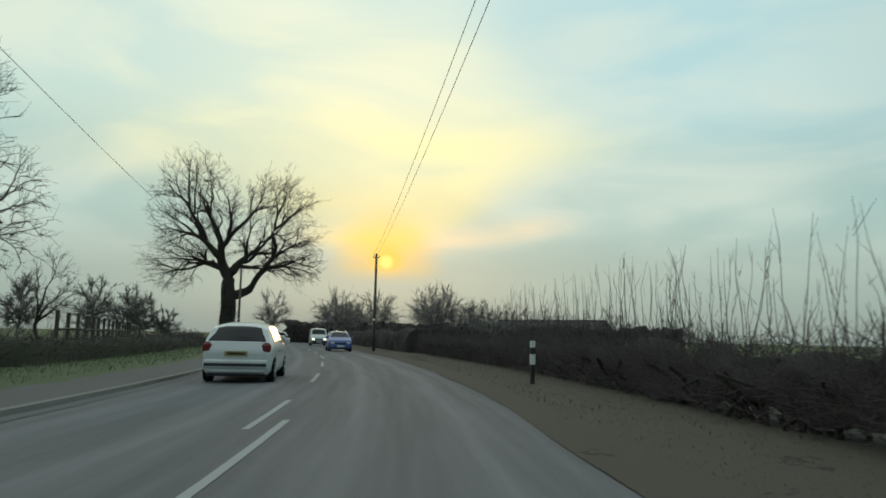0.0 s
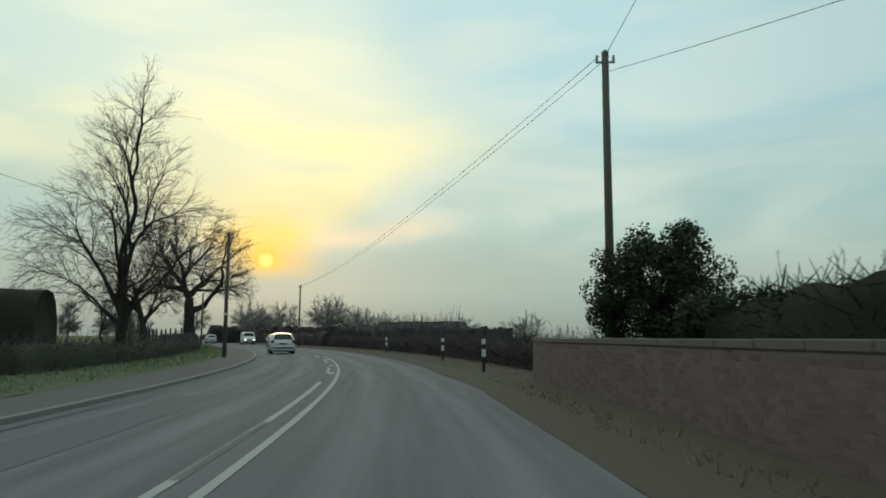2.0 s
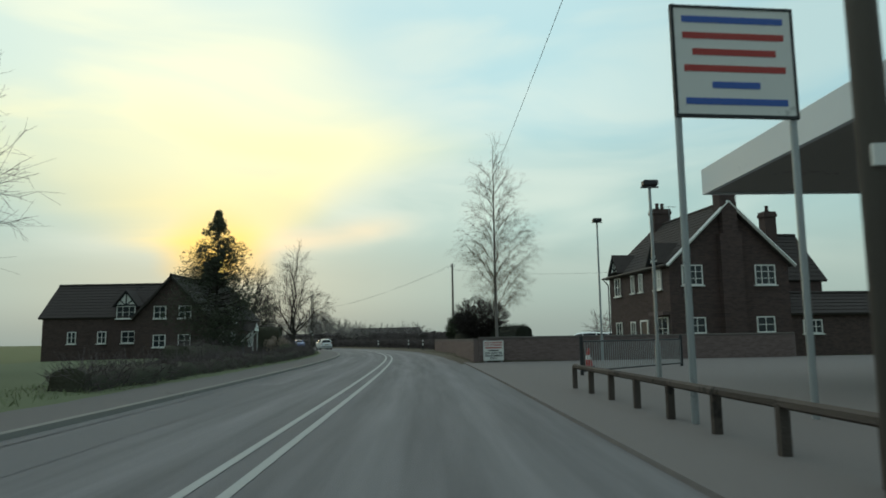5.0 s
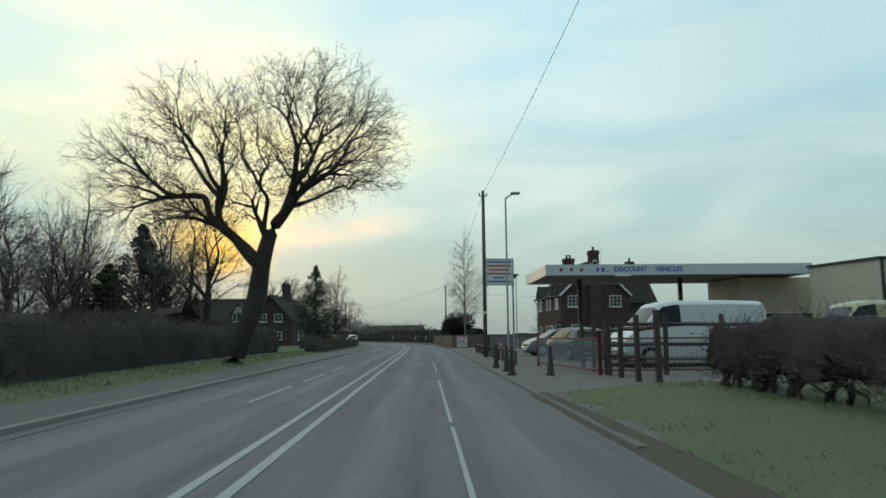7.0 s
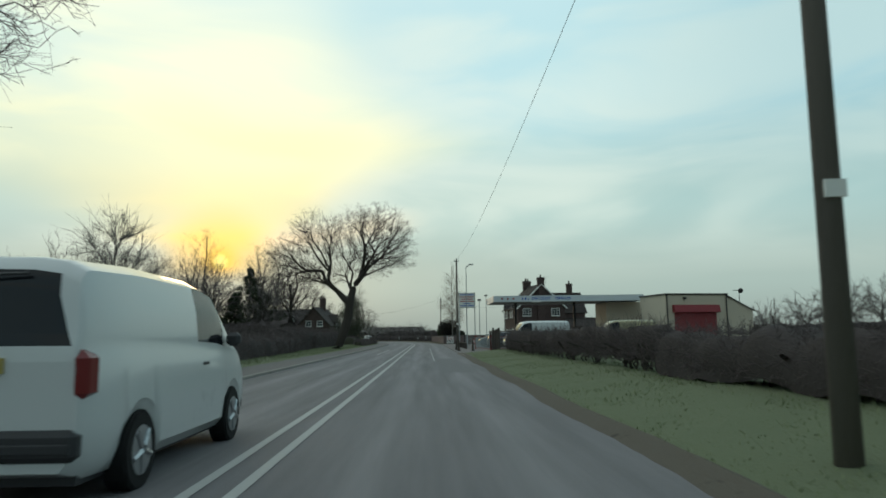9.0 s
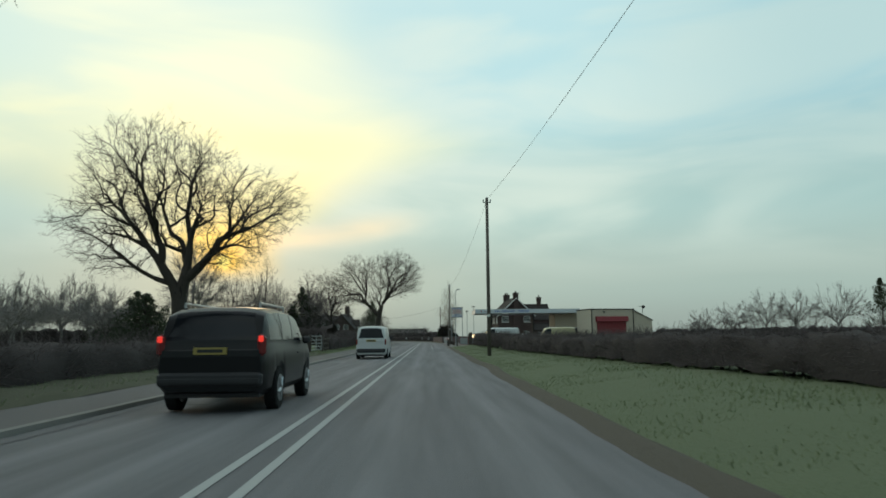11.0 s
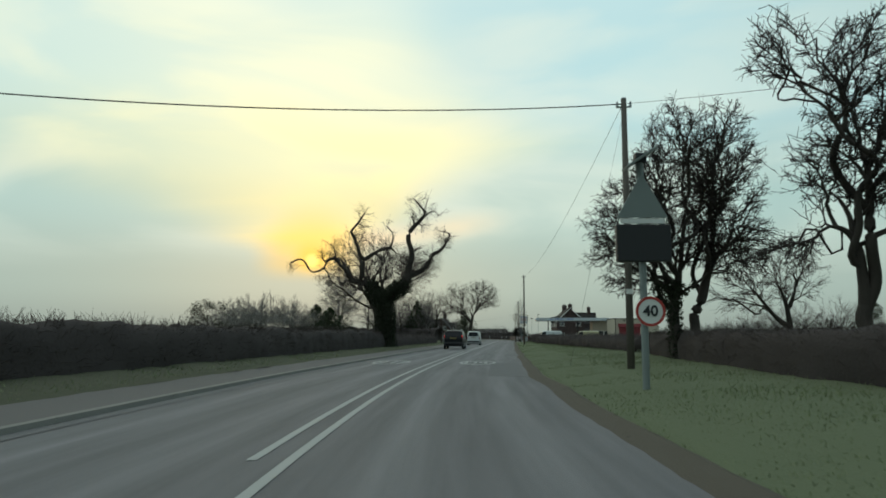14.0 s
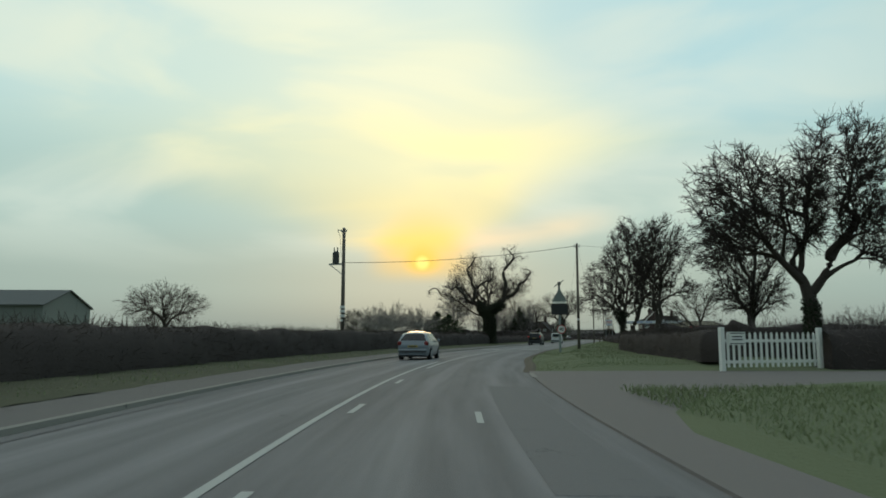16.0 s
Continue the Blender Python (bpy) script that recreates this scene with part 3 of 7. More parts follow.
def grow(seed, blobs, trunk, trunk_r, pulls=1500, step=0.35, crook=0.22, twigs=3, twig_len=0.55, droop=0.0, up=0.25, power=2.0, lean=(0.0, 0.0), tip_r=0.007, clear=None, spurs=2, smooth=1, shell=0.38, fork=0.22, rise=0.35, spray=0.32, limbs=()):
    """A bare tree whose limbs divide again and again towards points strewn in its crown, so that every limb serves its own part of it.
    blobs: (x, y, z, rx, ry, rz) make up the crown; trunk: clear height; clear: height of the lowest side branch on a tree with a leader;
    limbs: old main limbs, each a few (right, away, up) that it passes, which carry the rest.
    Returns thick limbs, branches and twigs, each a list of (points, radii)."""
    rng = np.random.default_rng(seed)
    blobs = np.array(blobs, float)
    vol = (blobs[:, 3] * blobs[:, 4] * blobs[:, 5]) ** 0.85
    owner = rng.choice(len(blobs), pulls, p=vol / vol.sum())
    d = rng.normal(size=(pulls, 3))
    d /= np.linalg.norm(d, axis=1, keepdims=True)
    d *= (rng.uniform(0.02, 1, pulls) ** shell)[:, None]
    pull = blobs[owner, :3] + d * blobs[owner, 3:]
    n0 = max(2, int(trunk / step))
    bow = rng.normal(size=2) * trunk_r * 0.35
    pts = [np.array([lean[0] * i / n0 + bow[0] * math.sin(3.1 * i / n0), lean[1] * i / n0 + bow[1] * math.sin(3.1 * i / n0), trunk * i / n0 - 0.15]) for i in range(n0 + 1)]
    par = [-1] + list(range(n0))
    unit = lambda v: v / (math.sqrt(v @ v) + 1e-9)

    def run(i, b, t0, t1):
        """Grows from node i to the point b in a wavering curve."""
        a = pts[i]
        ln = math.sqrt((b - a) @ (b - a))
        n = max(1, int(round(ln / step)))
        w1, w2 = rng.normal(size=(2, 3)) * crook * ln * np.array([[0.16], [0.13]])
        for k in range(1, n + 1):
            u = k / n
            h = (2 * u ** 3 - 3 * u ** 2 + 1) * a + (u ** 3 - 2 * u ** 2 + u) * t0 * ln * 0.8 + (3 * u ** 2 - 2 * u ** 3) * b + (u ** 3 - u ** 2) * t1 * ln * 0.8
            if n > 1:
                h = h + w1 * math.sin(math.pi * u) + w2 * math.sin(2 * math.pi * u) + rng.normal(size=3) * step * 0.13 * crook
            pts.append(h)
            par.append(i)
            i = len(pts) - 1
        return i

    todo = []
    if limbs:
        held = []
        for line in limbs:
            line = [np.array(p, float) for p in line]
            i = int(np.argmin([np.linalg.norm(q - line[0]) for q in pts]))
            dr = unit(line[0] - pts[i] + np.array([0, 0, 0.3]))
            for k, w in enumerate(line):
                e = unit((line[k + 1] if k + 1 < len(line) else w) - pts[i])
                i0 = len(pts)
                i = run(i, w, dr, e)
                held += range(i0 + 1, len(pts)) if k else []
                dr = e
        bough = np.array([pts[k] for k in held])
        at = np.array(held)[np.linalg.norm(pull[:, None] + np.array([0, 0, -0.35]) - bough[None], axis=2).argmin(1)]
        for k in np.unique(at):
            ids = np.flatnonzero(at == k)
            todo.append((int(k), unit(unit(pull[ids].mean(0) - pts[k]) + 0.6 * unit(pts[k] - pts[par[k]])), ids))
    elif clear is None:
        todo.append((n0, unit(pts[n0] - pts[n0 - 1]), np.arange(pulls)))
    else:                                       # a leader up to the top, with branches all along it
        out = np.linalg.norm(pull[:, :2], axis=1)
        at = np.clip(((pull[:, 2] - rise * out * (1.6 - 0.9 * pull[:, 2] / trunk) + rng.normal(size=pulls) * 0.1) / trunk * n0 / 3).astype(int) * 3, max(1, int(clear / step)), n0)
        for k in np.unique(at):
            ids = np.flatnonzero(at == k)
            side = np.arctan2(pull[ids, 1], pull[ids, 0])
            sector = (np.floor((side + k * 1.3) * 1.5 / math.pi).astype(int)) % 3
            for q in np.unique(sector):
                sub = ids[sector == q]
                todo.append((k, unit(unit(pull[sub].mean(0) - pts[k]) + np.array([0, 0, 0.3])), sub))
    while todo:
        i, dr, ids = todo.pop()
        p, s = pts[i], pull[ids]
        c = s.mean(0)
        if len(ids) == 1:
            run(i, s[0], dr * 0.8, unit(s[0] - p) * 0.8)
            continue
        m = s - c
        size = math.sqrt((m * m).sum() / len(ids))
        reach = math.sqrt((c - p) @ (c - p))
        ax = unit(np.linalg.eigh(m.T @ m)[1][:, 2] + rng.normal(size=3) * 0.35)
        proj = m @ ax
        q = rng.uniform(0.35, 0.65) if rng.uniform() < 0.65 else rng.choice((0.18, 0.82))
        left = proj < np.quantile(proj, q)
        f = fork * rng.uniform(0.7, 1.3) if len(ids) > pulls * 0.2 else min(0.6, max(0.2, 1.0 - 1.5 * size / (reach + 1e-6))) * rng.uniform(0.7, 1.15)
        if left.all() or not left.any():
            left = np.arange(len(ids)) < len(ids) // 2
        v = c - p
        b = p + v * f
        b[2] += up * 0.12 * f * math.sqrt(v @ v)
        e = unit(0.55 * dr + 0.6 * unit(v))
        j = run(i, b, dr, e)
        for g in (ids[left], ids[~left]):
            todo.append((j, unit(0.5 * e + 0.75 * unit(pull[g].mean(0) - b)), g))
    pts = np.array(pts)
    par = np.array(par)
    n = len(pts)
    kids = [[] for _ in range(n)]
    for i in range(1, n):
        kids[par[i]].append(i)
    load = np.zeros(n)
    for i in range(n - 1, -1, -1):
        load[i] += 1.0 if not kids[i] else 0.0
        if par[i] >= 0:
            load[par[i]] += load[i]
    low = (1 / load[0]) ** (1 / power)
    rad = tip_r + (trunk_r - tip_r) * ((load / load[0]) ** (1 / power) - low) / (1 - low)
    if clear is not None:
        stem = np.arange(n0 + 1)
        rad[stem] = np.maximum(rad[stem], 0.12 * trunk_r + 0.88 * trunk_r * (1 - stem / n0) ** 0.9)
    # thick wood runs in smooth curves
    main = np.array([max(k, key=lambda q: load[q]) if k else -1 for k in kids])
    for least in [0.05] * 2 * smooth + [0.12] * 3 * smooth:
        inner = np.flatnonzero((main >= 0) & (par >= 0) & (rad > least))
        pts[inner] = 0.5 * pts[inner] + 0.25 * pts[par[inner]] + 0.25 * pts[main[inner]]
    thick, mid, fine = [], [], []
    stack = [0]
    while stack:
        i = stack.pop()
        chain = [i] if par[i] < 0 else [par[i], i]
        while kids[i]:
            ks = sorted(kids[i], key=lambda k: -load[k])
            stack += ks[1:]
            i = ks[0]
            chain.append(i)
        r = rad[chain].copy()
        if len(r) > 8:
            wide = np.convolve(np.pad(r, 3, mode="edge"), np.ones(7) / 7, "valid")
            r = np.where(r > 0.05, wide, r)
        if par[chain[0]] >= 0 or len(chain) > 1 and chain[0] != 0:
            r[0] = min(r[0], r[1] * 1.25)
        cut = max(1, int((r > 0.035).sum()))
        if cut > 1:
            thick.append((pts[chain[:cut + 1]], r[:cut + 1]))
        if cut < len(chain) - 1 or cut == 1:
            lo = cut if cut > 1 else 0
            for a in range(lo, len(chain) - 1, 5):
                mid.append((pts[chain[a:a + 6]], r[a:a + 6]))
    if twigs:
        small = np.flatnonzero((load <= 3) & (par >= 0))
        k = rng.choice(small, pulls * twigs)
        o = unit_rows(pts[k] - blobs[:, :3].mean(0))
        along_ = unit_rows(pts[k] - pts[par[k]])
        dr = along_ * 0.8 + o * 0.4 + rng.normal(size=(len(k), 3)) * spray + np.array([0, 0, up * 0.35 - droop])
        dr = unit_rows(dr)
        ln = twig_len * rng.uniform(0.35, 1.15, len(k))[:, None]
        p0 = pts[k] + (pts[par[k]] - pts[k]) * rng.uniform(0, 1, len(k))[:, None]
        p1 = p0 + dr * ln * 0.5 + rng.normal(size=(len(k), 3)) * ln * 0.07
        p2 = p1 + (dr + rng.normal(size=(len(k), 3)) * 0.4 + np.array([0, 0, -droop * 0.8])) * ln * 0.5
        if spurs:
            fine = list(zip(np.stack([p0, p1, p2], 1), np.tile([tip_r * 0.9, tip_r * 0.7, tip_r * 0.4], (len(k), 1))))
        else:
            fine = list(zip(np.stack([p0, p2], 1), np.tile([tip_r * 0.9, tip_r * 0.4], (len(k), 1))))
        # side shoots
        for q, back in ((p1, 0.5), (p1 * 0.45 + p2 * 0.55, 0.4))[:spurs]:
            d2 = dr + rng.normal(size=(len(k), 3)) * (spray + 0.2)
            d2[:, 2] -= droop * 0.6
            p3 = q + d2 * ln * back
            fine += list(zip(np.stack([q, p3], 1), np.tile([tip_r * 0.6, tip_r * 0.4], (len(k), 1))))
    return thick, mid, fine


def leaf_cloud(rng, centres, n, size):
    """Small leaf quads round the given (centre, radius) clumps."""
    idx = rng.integers(0, len(centres), n)
    c = np.array([x[0] for x in centres], float)[idx]
    r = np.array([x[1] for x in centres], float)[idx]
    d = rng.normal(size=(n, 3))
    d /= np.linalg.norm(d, axis=1, keepdims=True)
    p = c + d * (r * rng.uniform(0.45, 1.0, n) ** 0.5)[:, None]
    a = rng.normal(size=(n, 3))
    a /= np.linalg.norm(a, axis=1, keepdims=True)
    b = np.cross(a, d)
    b /= np.linalg.norm(b, axis=1, keepdims=True) + 1e-9
    s = size * rng.uniform(0.6, 1.4, n)[:, None]
    v = np.stack([p - a * s, p - b * s * 0.5, p + a * s, p + b * s * 0.5], axis=1).reshape(-1, 3)
    return v, np.arange(n * 4).reshape(n, 4)


def tree(label, x, y, z, seed, blobs, trunk, trunk_r, bark=None, twig=None, sides=6, group="", ivy=0.0, name="tree", turn=0.0, ivy_n=5000, ivy_fat=0.16, **kw):
    """blobs are given as seen when facing the tree with heading turn: right, away, up."""
    t = thing(name, label, "tree", pose(x, y, z, 0, 0, turn), group)
    thick, mid, fine = grow(seed, blobs, trunk, trunk_r, **kw)
    thick[0][1][0] *= 1.4
    thick[0][1][1] *= 1.12
    v, f = tubes(thick, sides)
    quick_mesh("trunk", v, f, bark or BARK, t)
    rest = mid + fine
    if rest:
        v, f = tubes(rest, 3)
        quick_mesh("crown", v, f, twig or TWIG, t)
    if ivy:
        rng = np.random.default_rng(seed)
        cs = [(p, q + ivy_fat) for pts, r in thick for p, q in zip(pts, r) if p[2] < ivy and q > trunk_r * 0.25]
        v, f = leaf_cloud(rng, cs, ivy_n, 0.075)
        quick_mesh("ivy", v, f, IVY, t, "dark ivy climbing the trunk")
    return t


def hedge(label, line, height, width, seed, material=None, twigs=220, shoots=0, shoot_len=1.2, name="hedge", ragged=0.14, base=0.0, gapy=0.0, twig_mat=None, tw=0.008, stems=0.0, tl=1.0, corew=0.86, coreh=0.94):
    """A clipped or ragged hedge along a line of (x, y, z): a lumpy core with twigs standing out of it."""
    t = thing(name, label, "hedge")
    rng = np.random.default_rng(seed)
    pts = [Vector(p) for p in line]
    out = [pts[0]]
    for a, b in zip(pts, pts[1:]):
        n = max(1, int((b - a).length / 0.5))
        out += [a.lerp(b, (i + 1) / n) for i in range(n)]
    pts = out
    core = width * corew
    prof = [(-0.5, 0.0 + gapy), (-0.52, 0.3), (-0.5, 0.6), (-0.44, 0.86), (-0.25, 0.97), (0.0, 1.0), (0.25, 0.97), (0.44, 0.86), (0.5, 0.6), (0.52, 0.3), (0.5, 0.0 + gapy)]
    verts, quads = [], []
    k = len(prof)
    for i, p in enumerate(pts):
        d = (pts[min(i + 1, len(pts) - 1)] - pts[max(i - 1, 0)])
        nrm = Vector((d.y, -d.x, 0)).normalized()
        for j, (u, v) in enumerate(prof):
            q = p + nrm * (u * core) + Vector((0, 0, base + v * height * coreh))
            w = noise.noise_vector((q.x * 0.9, q.y * 0.9, q.z * 1.1 + seed)) * ragged + noise.noise_vector(q * 3.1) * ragged * 0.6
            if v < 0.05:
                w.z *= 0.2
            verts.append(q + w)
    for i in range(len(pts) - 1):
        for j in range(k - 1):
            quads.append((i * k + j, i * k + j + 1, (i + 1) * k + j + 1, (i + 1) * k + j))
    for i in (0, len(pts) - 1):
        for j in range(k // 2):
            quads.append((i * k + j, i * k + j + 1, i * k + k - 2 - j, i * k + k - 1 - j))
    verts = np.array(verts)
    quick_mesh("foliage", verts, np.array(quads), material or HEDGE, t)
    length = sum((b - a).length for a, b in zip(pts, pts[1:]))
    n = int(length * twigs * 0.75)
    lines = []
    if n:
        i = rng.integers(0, len(pts) - 1, n)
        f = rng.uniform(0, 1, n)[:, None]
        pa = np.array(pts)
        c = pa[i] * (1 - f) + pa[i + 1] * f
        d = pa[i + 1] - pa[i]
        nr = np.stack([d[:, 1], -d[:, 0], 0 * d[:, 0]], 1)
        nr /= np.linalg.norm(nr, axis=1, keepdims=True) + 1e-9
        j = rng.uniform(0.3, k - 1.3, n)
        pr = np.array(prof)
        u = np.interp(j, np.arange(k), pr[:, 0])[:, None] * width
        v = np.interp(j, np.arange(k), pr[:, 1])[:, None] * height
        p0 = c + nr * u * (0.82 if corew > 0.6 else rng.uniform(0.2, 0.85, n)[:, None])
        p0[:, 2:] += base + v * (0.93 if corew > 0.6 else rng.uniform(0.5, 0.95, n)[:, None])
        dirn = nr * u / width * 1.2 + np.array([0, 0, 0.75]) * (v / height) + rng.normal(size=(n, 3)) * 0.65
        dirn /= np.linalg.norm(dirn, axis=1, keepdims=True)
        ln = tl * rng.uniform(0.14, 0.46, n)[:, None] * (1 + 0.5 * (v > 0.9 * height))
        p1 = p0 + dirn * ln * 0.5 + rng.normal(size=(n, 3)) * 0.02
        p2 = p0 + dirn * ln + rng.normal(size=(n, 3)) * 0.05
        lines = [((a, cc), (tw * 1.2, tw * 0.5)) for a, cc in zip(p0, p2)]
    for _ in range(int(length * shoots)):
        i = rng.integers(0, len(pts) - 1)
        p = np.array(pts[i].lerp(pts[i + 1], rng.uniform())) + np.array([rng.normal() * width * 0.25, rng.normal() * width * 0.25, base + height * 0.85])
        d = np.array([rng.normal() * 0.13, rng.normal() * 0.13, 1.0])
        ln = shoot_len * rng.uniform(0.35, 1.0)
        q = [p + d * ln * g + rng.normal(size=3) * 0.03 for g in (0, 0.35, 0.7, 1.0)]
        lines.append((q, (0.007, 0.006, 0.0045, 0.0025)))
        for g in range(2):
            f = rng.uniform(0.3, 0.9)
            b = q[0] + (q[3] - q[0]) * f
            e = np.array([rng.normal() * 0.3, rng.normal() * 0.3, 0.7]) * ln * rng.uniform(0.12, 0.3)
            lines.append(((b, b + e), (0.004, 0.002)))
    if stems:
        sl = []
        for _ in range(int(length * stems)):
            i = rng.integers(0, len(pts) - 1)
            p = np.array(pts[i].lerp(pts[i + 1], rng.uniform())) + np.array([rng.normal() * 0.12, rng.normal() * 0.12, -0.1])
            w = [p + np.array([rng.normal() * 0.10 * g, rng.normal() * 0.10 * g, height * 0.22 * g]) for g in range(4)]
            sl.append((w, np.array([0.045, 0.036, 0.032, 0.026]) * rng.uniform(0.6, 1.6)))
        v, f = tubes(sl, 5)
        quick_mesh("brushwood", v, f, BARK, t, "bare brown wood below the hedge", kind="stuff")
    if lines:
        v, f = tubes(lines, 3)
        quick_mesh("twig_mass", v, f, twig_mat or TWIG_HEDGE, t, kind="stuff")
    return t


def along(s0, s1, off, z=0.0, step=3.0):
    n = max(2, int(abs(s1 - s0) / step) + 1)
    return [rp(s0 + (s1 - s0) * i / (n - 1), off, z) for i in range(n)]


def evergreen(label, x, y, z, seed, clumps, trunk_h, trunk_r, leaves, size, name="evergreen_tree", category="tree", material=None, branches=True, level=False):
    """A leafy tree or bush: trunk, boughs to each clump, and many small leaves. clumps: (right, away, up, radius)."""
    t = thing(name, label, category, pose(x, y, z))
    rng = np.random.default_rng(seed)
    lines = [(np.array([(0, 0, -0.1), (0, 0, trunk_h * 0.5), (0, 0, trunk_h)]), np.array([trunk_r * 1.2, trunk_r * 0.8, trunk_r * 0.25]))]
    if branches:
        for cx, cy, cz, r in clumps:
            b = np.array([0, 0, min(cz - 0.25 if level else cz * 0.75, trunk_h * 0.95)])
            e = np.array([cx, cy, cz])
            lines.append((np.array([b, (b + e) / 2 + rng.normal(size=3) * 0.1, e]), np.array([trunk_r * 0.35, trunk_r * 0.2, 0.012])))
    v, f = tubes(lines, 6)
    quick_mesh("trunk", v, f, BARK, t)
    v, f = leaf_cloud(rng, [((c[0], c[1], c[2]), c[3]) for c in clumps], leaves, size)
    quick_mesh("crown", v, f, material or LEAF, t)
    return t


def cone_clumps(rng, h, r, n, base=0.12):
    """Clumps filling a ragged cone."""
    out = []
    for i in range(n):
        f = rng.uniform(0, 1) ** 1.25
        rr = r * (1 - f) ** 0.9 * rng.uniform(0.3, 1.05)
        a = rng.uniform(0, 2 * math.pi)
        out.append((rr * math.cos(a), rr * math.sin(a), h * (base + (1 - base) * f), r * rng.uniform(0.14, 0.30) * (1.1 - 0.85 * f)))
    return out


def ball_clumps(rng, rx, rz, cz, n, r):
    out = []
    for i in range(n):
        d = Vector((rng.gauss(0, 1), rng.gauss(0, 1), rng.gauss(0, 1))).normalized() * rng.uniform(0.3, 1) ** 0.5
        out.append((d.x * rx, d.y * rx, cz + d.z * rz, r * rng.uniform(0.7, 1.3)))
    return out


def tufts(label, s0, s1, o0, o1, zfun, density, h, material, seed, name="grass_tuft_cover"):
    """Single blades over a strip of verge."""
    rng = np.random.default_rng(seed)
    n = int((s1 - s0) * abs(o1 - o0) * density)
    s, o = rng.uniform(s0, s1, n), rng.uniform(min(o0, o1), max(o0, o1), n)
    hd = np.interp(s, S_ALL, H_ALL)
    px, py = np.interp(s, S_ALL, P_ALL[:, 0]) + o * np.cos(hd), np.interp(s, S_ALL, P_ALL[:, 1]) + o * np.sin(hd)
    p = np.stack([px, py, np.interp(o, [q[0] for q in zfun], [q[1] for q in zfun]) - 0.02], 1)
    a = rng.uniform(0, 2 * math.pi, n)
    hh = h * rng.uniform(0.35, 1.2, n)
    w = np.stack([np.cos(a), np.sin(a), 0 * a], 1) * (0.008 + 0.05 * hh)[:, None]
    up = np.stack([rng.normal(size=n) * 0.4 * hh, rng.normal(size=n) * 0.4 * hh, hh], 1)
    v = np.stack([p - w, p + w, p + up + w * 0.25, p + up - w * 0.25], 1).reshape(-1, 3)
    ob = quick_mesh(name, v, np.arange(4 * n).reshape(n, 4), material, smooth=False)
    return tagged(ob, label, "grass", kind="stuff")

# ---- hedges along the road ----
hedge("low clipped bare hedge beside the footway", along(-58, 14, -9.9), 0.95, 1.1, 11, twigs=128, material=HEDGE_GREEN)
hedge("far dark bare hedge along the road", along(-230, -62, -8.5), 1.6, 1.6, 12, twigs=20)
hedge("wild bare hawthorn hedge with tall upright shoots", along(-46, -2.5, 4.9), 1.35, 1.1, 13, twigs=480, shoots=9, shoot_len=1.9, ragged=0.3, corew=0.4, tl=0.9, stems=2.6, gapy=0.25, tw=0.0055, coreh=0.82)
hedge("thin bare hawthorn hedge with gaps between the stems", along(-2.5, 16.5, 4.9), 1.2, 1.0, 33, twigs=520, shoots=2, shoot_len=0.8, ragged=0.3, corew=0.34, tl=0.9, stems=3.5, gapy=0.3, tw=0.005, coreh=0.82)
tree("low bare hawthorn bush standing above the hedge", rp(8.1, 5.0).x, rp(8.1, 5.0).y, 0.1, 116, [(0, 0, 1.4, 0.62, 0.6, 0.62)], 0.55, 0.06, pulls=170, step=0.12, crook=0.9, twigs=3, twig_len=0.2, tip_r=0.0045, twig=TWIG_HEDGE, name="hawthorn_bush")
hedge("wild bare hedge thinning towards the bend", along(-230, -47, 5.0), 1.7, 1.8, 14, twigs=36, shoots=1.0, ragged=0.35)
hedge("low clipped hedge in front of the cottage", along(20.5, 66, -8.0), 0.62, 1.0, 15, twigs=176, material=HEDGE_GREEN)
hedge("dense dark hedge on a grass bank", [rp(66, -11.0), rp(80, -11.5), rp(100, -10.2)], 1.9, 2.0, 16, twigs=300, ragged=0.25)
hedge("lower bare hedge beside the field gate", [rp(100, -9.6), rp(124, -8.9)], 1.3, 1.3, 22, twigs=192, ragged=0.2)
hedge("bare field hedge behind the grass verge", along(135, 176, -9.6), 1.15, 1.2, 17, twigs=176, ragged=0.2)
hedge("tall flat-topped bare hedge behind the footway", along(176, 302, -9.9), 1.62, 1.3, 18, twigs=200, ragged=0.16, tl=0.6, twig_mat=TWIG)
hedge("bare hawthorn hedge with open stems below", [rp(102, 5.4, 0.2), rp(112, 5.2, 0.2), rp(133, 5.6, 0.25)], 1.2, 0.9, 19, twigs=420, ragged=0.2, gapy=0.52, corew=0.42, stems=3.2, tl=0.8, tw=0.006)
hedge("trimmed bare hedge along the mown verge", [rp(133, 5.6, 0.26), rp(160, 7.2, 0.28), rp(194, 9.4, 0.28)], 1.0, 1.2, 20, twigs=330, ragged=0.2, tl=0.55, gapy=0.06, stems=1.6, tw=0.006, coreh=0.9)
hedge("trimmed bare hedge below the pear trees", [rp(199, 9.2, 0.28), rp(221, 8.3, 0.28), rp(233, 8.6, 0.28), rp(246.5, 9.0, 0.28)], 1.2, 1.4, 21, twigs=300, ragged=0.1, tl=0.5, tw=0.006, twig_mat=TWIG)
hedge("dark bare hedge beyond the white gate", [Vector((31.4, -243.2, 0)), Vector((37, -241.5, 0)), Vector((48, -240, 0))], 1.5, 1.3, 23, twigs=208, ragged=0.15)
